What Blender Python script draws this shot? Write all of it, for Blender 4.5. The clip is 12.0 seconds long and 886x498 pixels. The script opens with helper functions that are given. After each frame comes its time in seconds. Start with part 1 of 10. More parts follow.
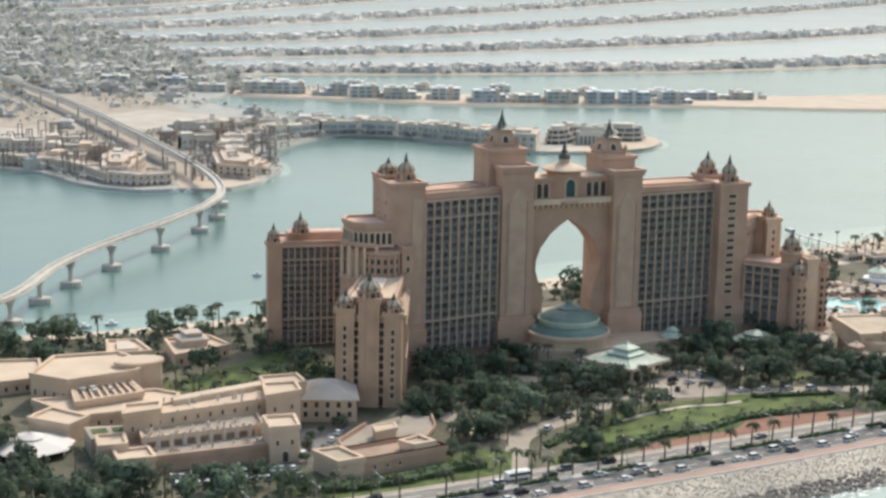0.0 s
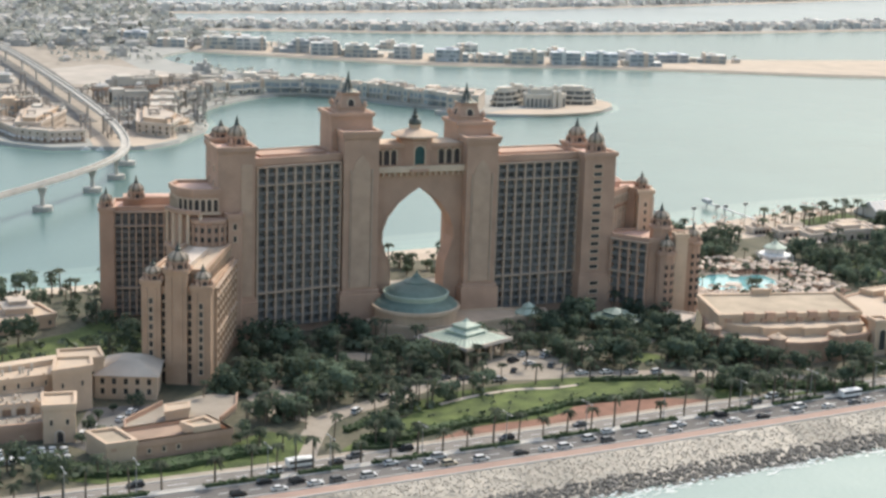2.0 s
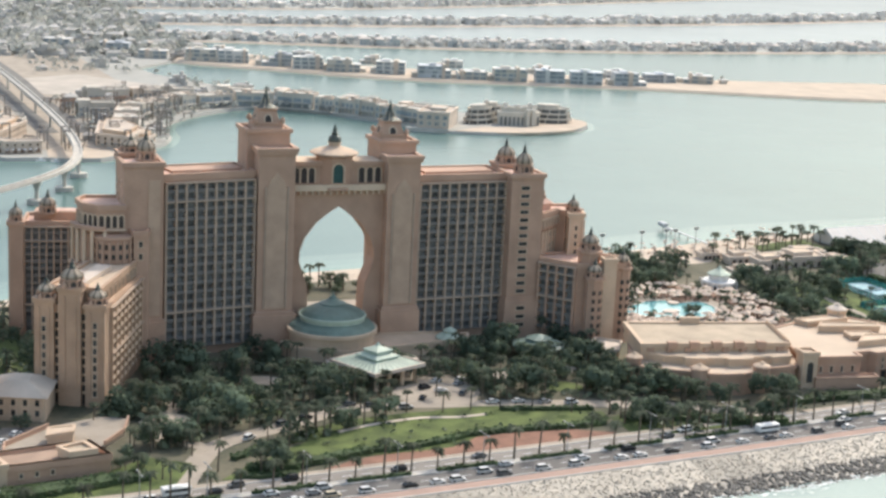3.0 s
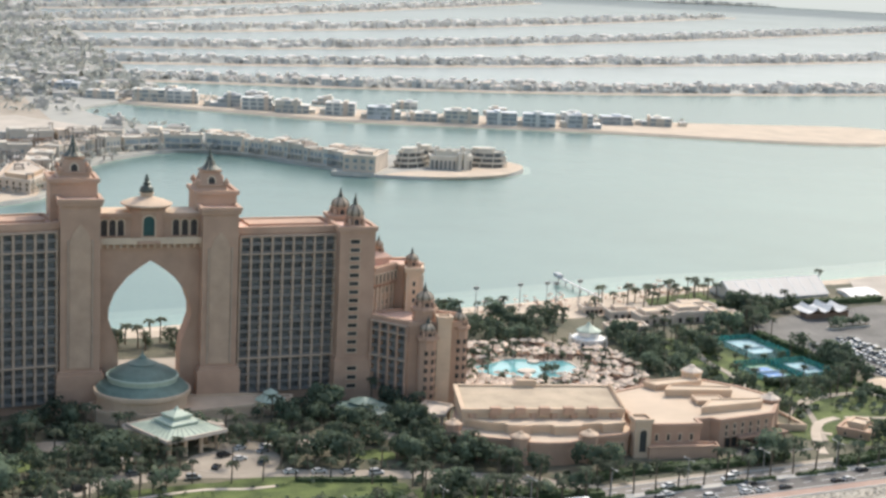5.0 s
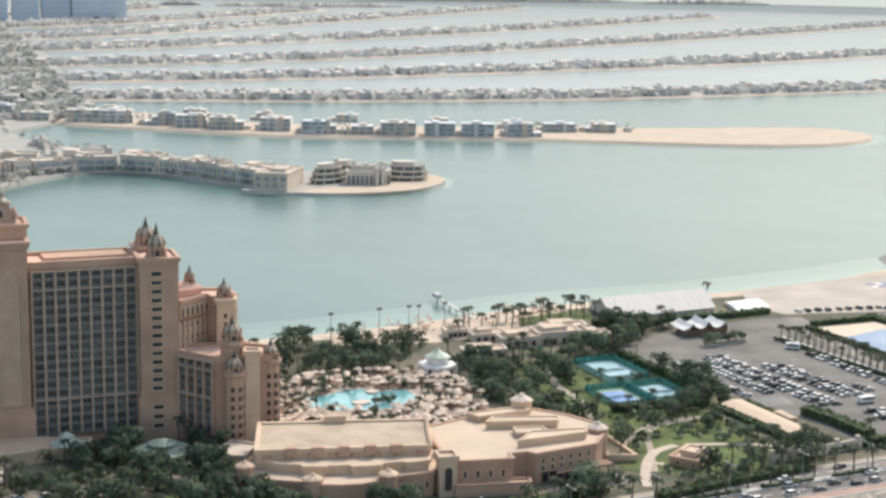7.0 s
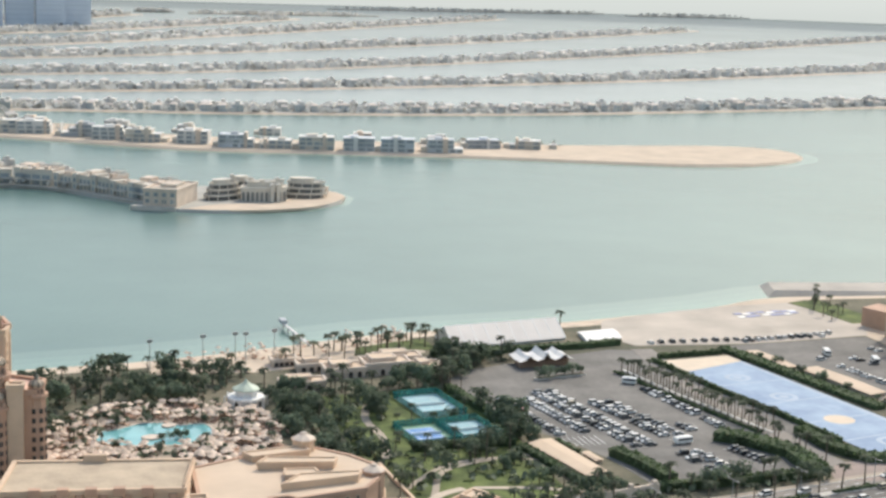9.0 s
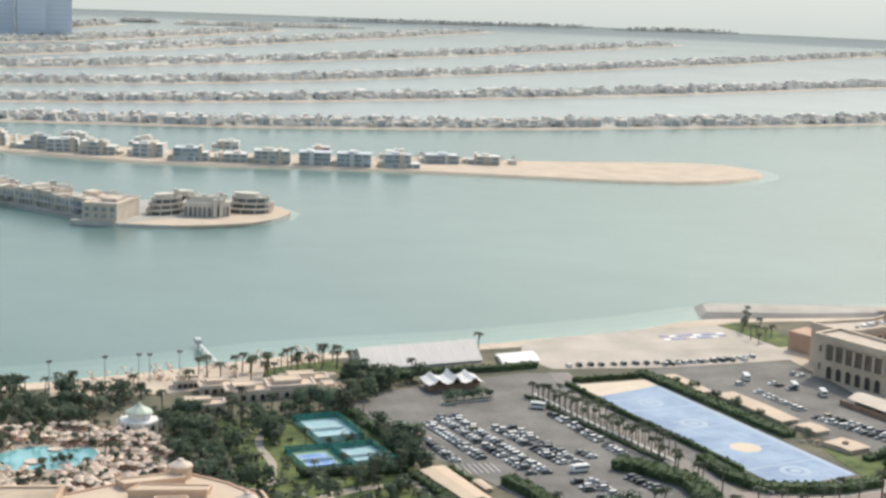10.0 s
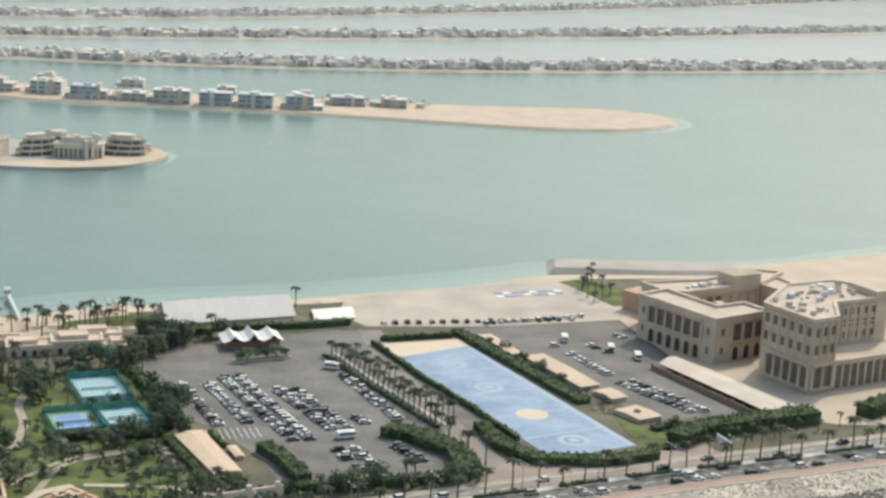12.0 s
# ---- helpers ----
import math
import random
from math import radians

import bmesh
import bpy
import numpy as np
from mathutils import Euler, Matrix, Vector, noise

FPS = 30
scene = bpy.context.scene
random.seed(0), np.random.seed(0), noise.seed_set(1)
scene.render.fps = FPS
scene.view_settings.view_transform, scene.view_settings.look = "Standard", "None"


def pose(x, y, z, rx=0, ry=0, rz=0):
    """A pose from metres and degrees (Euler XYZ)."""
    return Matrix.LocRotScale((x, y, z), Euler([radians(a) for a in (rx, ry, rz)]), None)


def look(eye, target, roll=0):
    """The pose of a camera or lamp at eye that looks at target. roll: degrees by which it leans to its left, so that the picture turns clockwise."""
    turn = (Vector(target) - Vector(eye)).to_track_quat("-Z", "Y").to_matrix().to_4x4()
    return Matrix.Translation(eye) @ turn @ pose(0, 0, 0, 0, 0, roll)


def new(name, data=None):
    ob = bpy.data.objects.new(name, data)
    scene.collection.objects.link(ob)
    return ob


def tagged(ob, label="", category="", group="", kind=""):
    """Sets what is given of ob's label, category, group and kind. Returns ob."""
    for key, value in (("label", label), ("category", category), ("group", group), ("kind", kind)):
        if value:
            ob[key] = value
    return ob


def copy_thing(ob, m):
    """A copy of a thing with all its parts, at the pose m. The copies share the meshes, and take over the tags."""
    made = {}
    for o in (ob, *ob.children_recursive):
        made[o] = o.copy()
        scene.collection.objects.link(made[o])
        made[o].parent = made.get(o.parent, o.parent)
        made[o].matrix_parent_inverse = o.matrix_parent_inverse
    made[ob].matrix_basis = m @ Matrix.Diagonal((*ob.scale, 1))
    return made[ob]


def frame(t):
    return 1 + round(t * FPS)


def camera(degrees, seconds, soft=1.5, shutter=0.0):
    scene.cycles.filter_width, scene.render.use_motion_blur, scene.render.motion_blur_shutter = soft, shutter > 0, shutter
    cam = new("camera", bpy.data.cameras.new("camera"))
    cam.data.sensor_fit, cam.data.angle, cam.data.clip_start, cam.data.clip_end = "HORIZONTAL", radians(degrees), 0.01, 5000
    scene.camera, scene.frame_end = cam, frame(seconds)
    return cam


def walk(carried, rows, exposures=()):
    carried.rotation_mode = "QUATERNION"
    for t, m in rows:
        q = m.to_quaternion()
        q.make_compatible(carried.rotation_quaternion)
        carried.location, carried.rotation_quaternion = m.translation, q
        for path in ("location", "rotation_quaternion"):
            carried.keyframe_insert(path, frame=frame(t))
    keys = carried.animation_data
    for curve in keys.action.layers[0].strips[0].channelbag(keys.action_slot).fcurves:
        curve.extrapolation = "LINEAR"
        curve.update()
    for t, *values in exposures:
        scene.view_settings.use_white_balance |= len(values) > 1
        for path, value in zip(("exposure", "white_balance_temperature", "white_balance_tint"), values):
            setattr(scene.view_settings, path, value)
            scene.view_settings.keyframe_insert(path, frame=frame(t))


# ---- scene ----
cam = camera(30.321, 12.0, soft=2.8)
PATH = [
    (0.0, (-259.23, -522.14, 155.08), (-77.23, -66.67, 58.04), 1.070),
    (0.5, (-241.26, -521.84, 155.01), (-58.38, -68.57, 49.65), 1.512),
    (1.0, (-223.12, -521.15, 154.94), (-43.08, -67.44, 46.61), 1.531),
    (1.5, (-204.71, -519.76, 154.87), (-29.11, -64.54, 45.63), 1.442),
    (2.0, (-186.29, -518.02, 154.75), (-14.93, -61.31, 44.95), 1.827),
    (2.5, (-167.96, -516.29, 154.74), (0.40, -58.05, 46.68), 2.455),
    (3.0, (-149.57, -514.46, 154.80), (16.84, -54.90, 49.39), 2.707),
    (5.0, (-76.21, -505.84, 157.46), (82.40, -41.17, 62.97), 2.784),
    (5.5, (-57.93, -503.87, 158.35), (99.35, -38.36, 65.77), 2.290),
    (6.0, (-39.65, -501.89, 159.13), (115.39, -35.31, 68.21), 1.670),
    (6.5, (-21.41, -500.15, 159.89), (131.58, -33.01, 68.36), 1.022),
    (7.0, (-3.41, -498.61, 160.56), (149.11, -31.57, 67.78), 1.037),
    (9.0, (67.66, -496.10, 164.81), (220.16, -28.53, 74.69), 1.734),
    (9.5, (85.86, -495.78, 166.22), (238.25, -27.96, 77.20), 2.031),
    (10.0, (104.30, -495.55, 167.58), (257.12, -27.44, 80.88), 2.176),
    (10.5, (122.99, -495.23, 168.91), (275.98, -27.16, 82.31), 2.491),
    (11.0, (141.97, -494.86, 170.25), (295.40, -27.79, 79.12), 2.773),
    (11.5, (161.20, -494.59, 171.52), (315.37, -29.30, 72.83), 2.967),
    (12.0, (180.63, -494.22, 172.80), (335.05, -30.47, 67.46), 3.175),
]
# the camera brightens a little over the hotel and darkens over the bright car parks
EXPOSURES = [(t, stops + 0.025, kelvin, tint) for t, stops, kelvin, tint in ((0.0, 0.47, 6560, 7), (2.0, 0.50, 6570, 8), (2.5, 0.535, 6580, 8), (3.2, 0.635, 6600, 9), (5.0, 0.565, 6620, 9), (7.0, 0.53, 6650, 9), (9.0, 0.46, 6670, 8), (10.5, 0.41, 6710, 6), (12.0, 0.34, 6760, 4))]
walk(cam, [(t, look(eye, target, roll)) for t, eye, target, roll in PATH], EXPOSURES)

# ---- daylight ----
SUN_TO = Vector((0.72, 0.67, 1.0)).normalized()   # the way to the sun: from the right and behind the facade
world = bpy.data.worlds.new("sky")
scene.world = world
world.use_nodes = True
wn = world.node_tree.nodes
sky = wn.new("ShaderNodeTexSky")
sky.sky_type = 'NISHITA'
sky.sun_disc = False
sky.sun_elevation = math.asin(SUN_TO.z)
sky.sun_rotation = math.atan2(SUN_TO.x, SUN_TO.y)
sky.dust_density = 3.0
sky.air_density = 1.5
wn["Background"].inputs["Strength"].default_value = 0.15
world.node_tree.links.new(sky.outputs[0], wn["Background"].inputs[0])
sun = new("sun", bpy.data.lights.new("sun", 'SUN'))
sun.data.energy = 1.74
sun.data.angle = radians(0.6)
sun.data.color = (1.0, 0.955, 0.89)
sun.matrix_world = look(SUN_TO * 400, (0, 0, 0))

# ---- mesh tools ----
def box(bm, x0, x1, y0, y1, z0, z1, mi=0):
    vs = [bm.verts.new(c) for c in ((x0, y0, z0), (x1, y0, z0), (x1, y1, z0), (x0, y1, z0), (x0, y0, z1), (x1, y0, z1), (x1, y1, z1), (x0, y1, z1))]
    for f in ((0, 3, 2, 1), (4, 5, 6, 7), (0, 1, 5, 4), (1, 2, 6, 5), (2, 3, 7, 6), (3, 0, 4, 7)):
        bm.faces.new([vs[i] for i in f]).material_index = mi

def ccw(poly):
    poly = [tuple(p[:2]) for p in poly]
    area = sum(a[0] * b[1] - b[0] * a[1] for a, b in zip(poly, poly[1:] + poly[:1]))
    return poly if area > 0 else poly[::-1]

def prism(bm, poly, z0, z1, mi=0, top=None):
    """An upright prism over a plan polygon; top: another polygon of as many corners for a taper."""
    poly = ccw(poly)
    hi_poly = ccw(top) if top else poly
    lo = [bm.verts.new((x, y, z0)) for x, y in poly]
    hi = [bm.verts.new((x, y, z1)) for x, y in hi_poly]
    n = len(poly)
    fs = [bm.faces.new(lo[::-1]), bm.faces.new(hi)]
    for i in range(n):
        fs.append(bm.faces.new((lo[i], lo[(i + 1) % n], hi[(i + 1) % n], hi[i])))
    for f in fs:
        f.material_index = mi

def inset(poly, d):
    """A plan polygon shrunk by d (grown if d is negative)."""
    poly = ccw(poly)
    n, out = len(poly), []
    for i in range(n):
        p, a, b = Vector(poly[i]), Vector(poly[i - 1]), Vector(poly[(i + 1) % n])
        u, v = (p - a).normalized(), (b - p).normalized()
        nu, nv = Vector((-u.y, u.x)), Vector((-v.y, v.x))
        m = nu + nv
        m = m / max(m.dot(nu), 0.35)
        out.append(tuple(p + m * d))
    return out

def rim(bm, poly, w, z0, z1, mi=0):
    """A parapet of width w along the inside of a plan polygon."""
    poly = ccw(poly)
    inn = inset(poly, w)
    n = len(poly)
    ring = [[bm.verts.new((*p, z)) for p in q] for q, z in ((poly, z0), (poly, z1), (inn, z1), (inn, z0))]
    for i in range(n):
        j = (i + 1) % n
        for a, b in ((0, 1), (1, 2), (2, 3), (3, 0)):
            bm.faces.new((ring[a][i], ring[a][j], ring[b][j], ring[b][i])).material_index = mi

def lathe(bm, profile, n=12, at=(0, 0), mi=0, squash=1.0, turn=0.0):
    """A turned body from (radius, height) pairs, bottom to top."""
    rings = []
    for r, z in profile:
        rings.append([bm.verts.new((at[0] + max(r, 0.01) * math.cos(turn + math.tau * i / n), at[1] + squash * max(r, 0.01) * math.sin(turn + math.tau * i / n), z)) for i in range(n)])
    for a, b in zip(rings, rings[1:]):
        for i in range(n):
            bm.faces.new((a[i], a[(i + 1) % n], b[(i + 1) % n], b[i])).material_index = mi
    bm.faces.new(rings[0][::-1]).material_index = mi
    bm.faces.new(rings[-1]).material_index = mi

def ribbon(bm, line, w, z, thick=0.1, mi=0):
    """A flat strip of width w along a plan line."""
    pts = [Vector(p[:2]) for p in line]
    left, right = [], []
    for i, p in enumerate(pts):
        d = (pts[min(i + 1, len(pts) - 1)] - pts[max(i - 1, 0)]).normalized()
        nrm = Vector((-d.y, d.x)) * (w / 2)
        left.append(p + nrm)
        right.append(p - nrm)
    for i in range(len(pts) - 1):
        prism(bm, [right[i], right[i + 1], left[i + 1], left[i]], z - thick, z, mi)

def smooth_line(pts, step=12.0):
    """A Catmull-Rom line through plan points."""
    P = [Vector(p) for p in pts]
    P = [P[0] * 2 - P[1]] + P + [P[-1] * 2 - P[-2]]
    out = []
    for i in range(1, len(P) - 2):
        n = max(1, int((P[i + 1] - P[i]).length / step))
        for k in range(n):
            t = k / n
            a, b, c, d = P[i - 1], P[i], P[i + 1], P[i + 2]
            out.append(0.5 * ((2 * b) + (c - a) * t + (2 * a - 5 * b + 4 * c - d) * t * t + (3 * b - a - 3 * c + d) * t ** 3))
    out.append(P[-2])
    return out

def inside(p, poly):
    x, y, c = p[0], p[1], False
    for (x0, y0), (x1, y1) in zip(poly, poly[1:] + poly[:1]):
        if (y0 > y) != (y1 > y) and x < (x1 - x0) * (y - y0) / (y1 - y0) + x0:
            c = not c
    return c

def data(name, bm, mats):
    bmesh.ops.recalc_face_normals(bm, faces=bm.faces)
    me = bpy.data.meshes.new(name)
    bm.to_mesh(me)
    bm.free()
    for m in (mats if isinstance(mats, (list, tuple)) else [mats]):
        me.materials.append(m)
    return me

def raw(name, verts, faces, mats, index=None, nrm=None):
    me = bpy.data.meshes.new(name)
    me.from_pydata(verts, [], faces)
    for m in (mats if isinstance(mats, (list, tuple)) else [mats]):
        me.materials.append(m)
    if index is not None:
        me.polygons.foreach_set("material_index", index)
    if nrm:
        me.normals_split_custom_set_from_vertices(nrm)
    return me

def thing(name, at, label, category, group="", kind=""):
    ob = new(name)
    ob.matrix_basis = Matrix.Translation(at)
    return tagged(ob, label, category, group, kind)

def child(name, me, parent, label="", m=None):
    """A mesh as a part: its places are the world's, whatever its parent."""
    ob = new(name, me)
    ob.parent = parent
    if parent.data is None:
        ob.matrix_parent_inverse = parent.matrix_basis.inverted()
    if m is not None:
        ob.matrix_basis = m
    return tagged(ob, label)

def part(name, bm, mats, parent, label=""):
    return child(name, data(name, bm, mats), parent, label)

def setting(name, bm, mats, label, category, kind="structure"):
    return tagged(new(name, data(name, bm, mats)), label, category, "", kind)

# ---- materials ----
def surf(name, col, var=0.15, scale=0.25, rough=0.8, bump=0.0, metal=0.0, fine=3.0, rnd=0.0, island=0.0, spec=0.5, col2=None, thr=None):
    """A node material: two scales of noise over a base colour, in world metres; rnd: spread from object to object, island: from piece to piece."""
    m = bpy.data.materials.new(name)
    m.use_nodes = True
    nt = m.node_tree
    b = nt.nodes["Principled BSDF"]
    b.inputs["Roughness"].default_value = rough
    b.inputs["Metallic"].default_value = metal
    b.inputs["Specular IOR Level"].default_value = spec
    geo = nt.nodes.new("ShaderNodeNewGeometry")
    n1 = nt.nodes.new("ShaderNodeTexNoise")
    n1.inputs["Scale"].default_value = scale
    n1.inputs["Detail"].default_value = 5
    n2 = nt.nodes.new("ShaderNodeTexNoise")
    n2.inputs["Scale"].default_value = fine
    n2.inputs["Detail"].default_value = 3
    for n in (n1, n2):
        nt.links.new(geo.outputs["Position"], n.inputs["Vector"])
    add = nt.nodes.new("ShaderNodeMath")
    add.operation = 'MULTIPLY_ADD'
    nt.links.new(n2.outputs["Fac"], add.inputs[0])
    add.inputs[1].default_value = 0.4
    nt.links.new(n1.outputs["Fac"], add.inputs[2])
    ramp = nt.nodes.new("ShaderNodeMapRange")
    ramp.inputs["From Min"].default_value = 0.45 if thr is None else thr - 0.06
    ramp.inputs["From Max"].default_value = 0.95 if thr is None else thr + 0.06
    nt.links.new(add.outputs[0], ramp.inputs["Value"])
    mix = nt.nodes.new("ShaderNodeMix")
    mix.data_type = 'RGBA'
    mix.inputs["A"].default_value = (*[c * (1 - var) for c in col], 1)
    mix.inputs["B"].default_value = (*[min(1, c * (1 + var)) for c in (col2 or col)], 1)
    nt.links.new(ramp.outputs[0], mix.inputs["Factor"])
    out = mix.outputs["Result"]
    for amount, node, sock in ((rnd, "ShaderNodeObjectInfo", "Random"), (island, None, "Random Per Island")):
        if amount:
            src = nt.nodes.new(node) if node else geo
            mr = nt.nodes.new("ShaderNodeMapRange")
            mr.inputs["To Min"].default_value = 1 - amount
            mr.inputs["To Max"].default_value = 1 + amount
            nt.links.new(src.outputs[sock], mr.inputs["Value"])
            hs = nt.nodes.new("ShaderNodeHueSaturation")
            nt.links.new(mr.outputs[0], hs.inputs["Value"])
            nt.links.new(out, hs.inputs["Color"])
            out = hs.outputs["Color"]
    nt.links.new(out, b.inputs["Base Color"])
    if bump:
        bp = nt.nodes.new("ShaderNodeBump")
        bp.inputs["Strength"].default_value = bump
        bp.inputs["Distance"].default_value = 0.3
        nt.links.new(add.outputs[0], bp.inputs["Height"])
        nt.links.new(bp.outputs[0], b.inputs["Normal"])
    return m

PANEL = surf("tan stucco panel", (0.50, 0.345, 0.245), 0.14, 0.2, 0.8, 0.15)
STUCCO = surf("pink stucco", (0.475, 0.305, 0.215), 0.16, 0.12, 0.85, 0.15)
STUCCO_GOLD = surf("golden sand stucco", (0.475, 0.315, 0.212), 0.18, 0.14, 0.85, 0.15)
STUCCO_PALE = surf("sand stone panel", (0.62, 0.47, 0.34), 0.14, 0.2, 0.8, 0.15)
STUCCO_SAND = surf("sand stucco", (0.60, 0.44, 0.31), 0.18, 0.1, 0.85, 0.15)
STUCCO_CREAM = surf("cream render", (0.61, 0.505, 0.41), 0.14, 0.15, 0.85, 0.1)
ROOF_PINK = surf("pink roof screed", (0.66, 0.44, 0.34), 0.15, 0.15, 0.9, 0.1)
ROOF_SAND = surf("sand roof screed", (0.585, 0.45, 0.325), 0.12, 0.08, 0.9, 0.1)
CANOPY_SAND = surf("dusty sheet roof", (0.60, 0.51, 0.415), 0.12, 0.1, 0.8, 0.1)
ROOF_PALE = surf("pale sand roof membrane", (0.565, 0.44, 0.325), 0.12, 0.06, 0.9, 0.1)
ROOF_BROWN = surf("brown roof screed", (0.36, 0.25, 0.18), 0.2, 0.15, 0.95, 0.2)
ROOF_GRAVEL = surf("gravel roof", (0.45, 0.36, 0.262), 0.2, 0.12, 0.95, 0.25, fine=1.2)
GLASS_DARK = surf("shaded window glass", (0.15, 0.155, 0.15), 0.35, 0.4, 0.35, rnd=0.4, spec=0.3)
GLASS_DIM = surf("tinted slot window glass", (0.055, 0.055, 0.052), 0.3, 0.4, 0.4, rnd=0.4, spec=0.2)
# slab and parapet colour darkened for the facade's shade
RAIL = surf("balcony stucco darkened for shade", (0.195, 0.178, 0.162), 0.15, 0.3, 0.85, rnd=0.08)
PILASTER = surf("grey stone pilaster", (0.45, 0.335, 0.25), 0.12, 0.3, 0.8)
# brown darkened for shade inside arches and under roofs; plain on timber
ARCH_BROWN = surf("dark brown for shade and timber", (0.26, 0.17, 0.12), 0.25, 0.5, 0.9)
# flat near-black panels stand in for the dark inside arches and openings
NICHE = surf("opening shade", (0.06, 0.05, 0.045), 0.3, 0.5, 0.9)
BRONZE = surf("weathered bronze", (0.085, 0.095, 0.078), 0.35, 0.8, 0.5, 0.2, metal=0.3)
DOME_STONE = surf("ribbed dome stone", (0.44, 0.35, 0.26), 0.2, 0.6, 0.75, 0.2)
DOME_RIB = surf("dark dome rib", (0.19, 0.155, 0.115), 0.2, 0.6, 0.75, spec=0.3)
COPPER = surf("green copper roof", (0.15, 0.205, 0.17), 0.22, 0.25, 0.55, 0.1)
COPPER_PALE = surf("pale green roof", (0.45, 0.51, 0.405), 0.15, 0.3, 0.6, 0.1)
STONE_GREY = surf("greyish building stone", (0.535, 0.435, 0.335), 0.16, 0.12, 0.85, 0.12)
ROOF_STONE = surf("dusty stone roof", (0.52, 0.43, 0.345), 0.18, 0.1, 0.9, 0.1)
FABRIC_SAND = surf("dusty marquee fabric", (0.69, 0.625, 0.56), 0.08, 0.06, 0.75, 0.1)
UNDER = surf("low shrubs", (0.115, 0.135, 0.075), 0.35, 0.1, 0.7, fine=0.7, island=0.2)
WHITE = surf("white paint", (0.78, 0.76, 0.72), 0.06, 0.4, 0.6)
FABRIC = surf("white tent fabric", (0.72, 0.69, 0.65), 0.06, 0.15, 0.7, 0.1)
GREYROOF = surf("pale grey roof", (0.55, 0.54, 0.52), 0.12, 0.2, 0.7)
CONCRETE = surf("concrete", (0.52, 0.48, 0.42), 0.18, 0.2, 0.85, 0.1)
ASPHALT = surf("sun-bleached asphalt", (0.162, 0.150, 0.134), 0.32, 0.07, 0.9, 0.05, fine=0.6)
ASPHALT_DARK = surf("road asphalt", (0.158, 0.142, 0.126), 0.18, 0.08, 0.9, 0.05, fine=0.6)
ASPHALT_PALE = surf("pale bleached asphalt", (0.245, 0.218, 0.19), 0.18, 0.08, 0.9, 0.05, fine=0.6)
PAVING = surf("sand paving", (0.365, 0.305, 0.24), 0.18, 0.12, 0.9, 0.1)
PAVING_CREAM = surf("cream paving", (0.52, 0.43, 0.335), 0.15, 0.12, 0.9, 0.1)
PAVING_PINK = surf("pink paving", (0.385, 0.26, 0.205), 0.15, 0.1, 0.9)
KERB = surf("kerb stone", (0.6, 0.57, 0.52), 0.1, 0.5, 0.85)
SAND = surf("beach sand", (0.52, 0.42, 0.32), 0.14, 0.05, 0.95, 0.15)
SANDLOT = surf("packed pale sand", (0.455, 0.395, 0.33), 0.2, 0.05, 0.95, 0.1)
SOIL = surf("red soil", (0.25, 0.128, 0.085), 0.3, 0.15, 0.95, 0.2)
GARDEN = surf("garden earth and groundcover", (0.078, 0.088, 0.05), 0.35, 0.05, 0.95, 0.3, fine=0.5, col2=(0.14, 0.12, 0.08))
GRASS = surf("lawn grass", (0.055, 0.085, 0.02), 0.4, 0.16, 0.95, 0.2, fine=1.2, col2=(0.106, 0.132, 0.036))
ROCK = surf("pale rubble rock", (0.51, 0.445, 0.36), 0.25, 0.4, 0.9, 0.3, fine=2.5, island=0.2)
ROCK_WET = surf("wet rubble rock", (0.20, 0.175, 0.145), 0.3, 0.4, 0.7, 0.4, fine=1.5, island=0.4)
# leaf colour lifted to stand in for haze before the garden trees
LEAF = surf("broad leaves", (0.142, 0.182, 0.124), 0.35, 0.12, 0.85, fine=0.7, rnd=0.25, island=0.1, spec=0.15)
LEAF_PALM = surf("palm fronds", (0.122, 0.138, 0.092), 0.3, 0.2, 0.8, fine=0.9, rnd=0.3, island=0.3, spec=0.15)
# far foliage colour is whitened to stand in for distance haze
LEAF_HAZED = surf("palm leaves paled for haze", (0.635, 0.63, 0.59), 0.12, 0.03, 0.9, fine=0.2, island=0.2)
HEDGE = surf("clipped hedge", (0.10, 0.142, 0.066), 0.35, 0.3, 0.8, 0.5, fine=1.5, island=0.35)
BARK = surf("palm bark", (0.14, 0.11, 0.08), 0.25, 0.5, 0.9, 0.3)
COURT_BLUE = surf("faded blue court paint", (0.18, 0.265, 0.40), 0.1, 0.06, 0.75, fine=0.3, col2=(0.275, 0.355, 0.45))
COURT_PALE = surf("washed blue court paint", (0.33, 0.395, 0.475), 0.1, 0.1, 0.7)
COURT_SAND = surf("sand court paint", (0.60, 0.49, 0.37), 0.08, 0.2, 0.8)
LINE = surf("white line paint", (0.72, 0.72, 0.70), 0.1, 0.5, 0.8)
TENNIS_BLUE = surf("blue tennis court", (0.13, 0.27, 0.52), 0.12, 0.1, 0.7)
TENNIS_TEAL = surf("teal tennis court", (0.28, 0.455, 0.485), 0.1, 0.1, 0.7)
TENNIS_GREEN = surf("green court surround", (0.20, 0.34, 0.22), 0.12, 0.1, 0.75)
NET_GREEN = surf("green windbreak net", (0.045, 0.25, 0.215), 0.25, 0.3, 0.8)
NET_GREEN.node_tree.nodes["Principled BSDF"].inputs["Alpha"].default_value = 0.62
POOL = surf("pool water", (0.17, 0.40, 0.405), 0.15, 0.1, 0.08)
PARASOL = surf("parasol canvas", (0.60, 0.475, 0.37), 0.15, 0.3, 0.8, island=0.3)
PARASOL_RED = surf("terracotta sunbed", (0.56, 0.38, 0.28), 0.2, 0.3, 0.8, island=0.3)
CAR_GLASS = surf("tinted car glass", (0.03, 0.034, 0.038), 0.3, 1, 0.2)
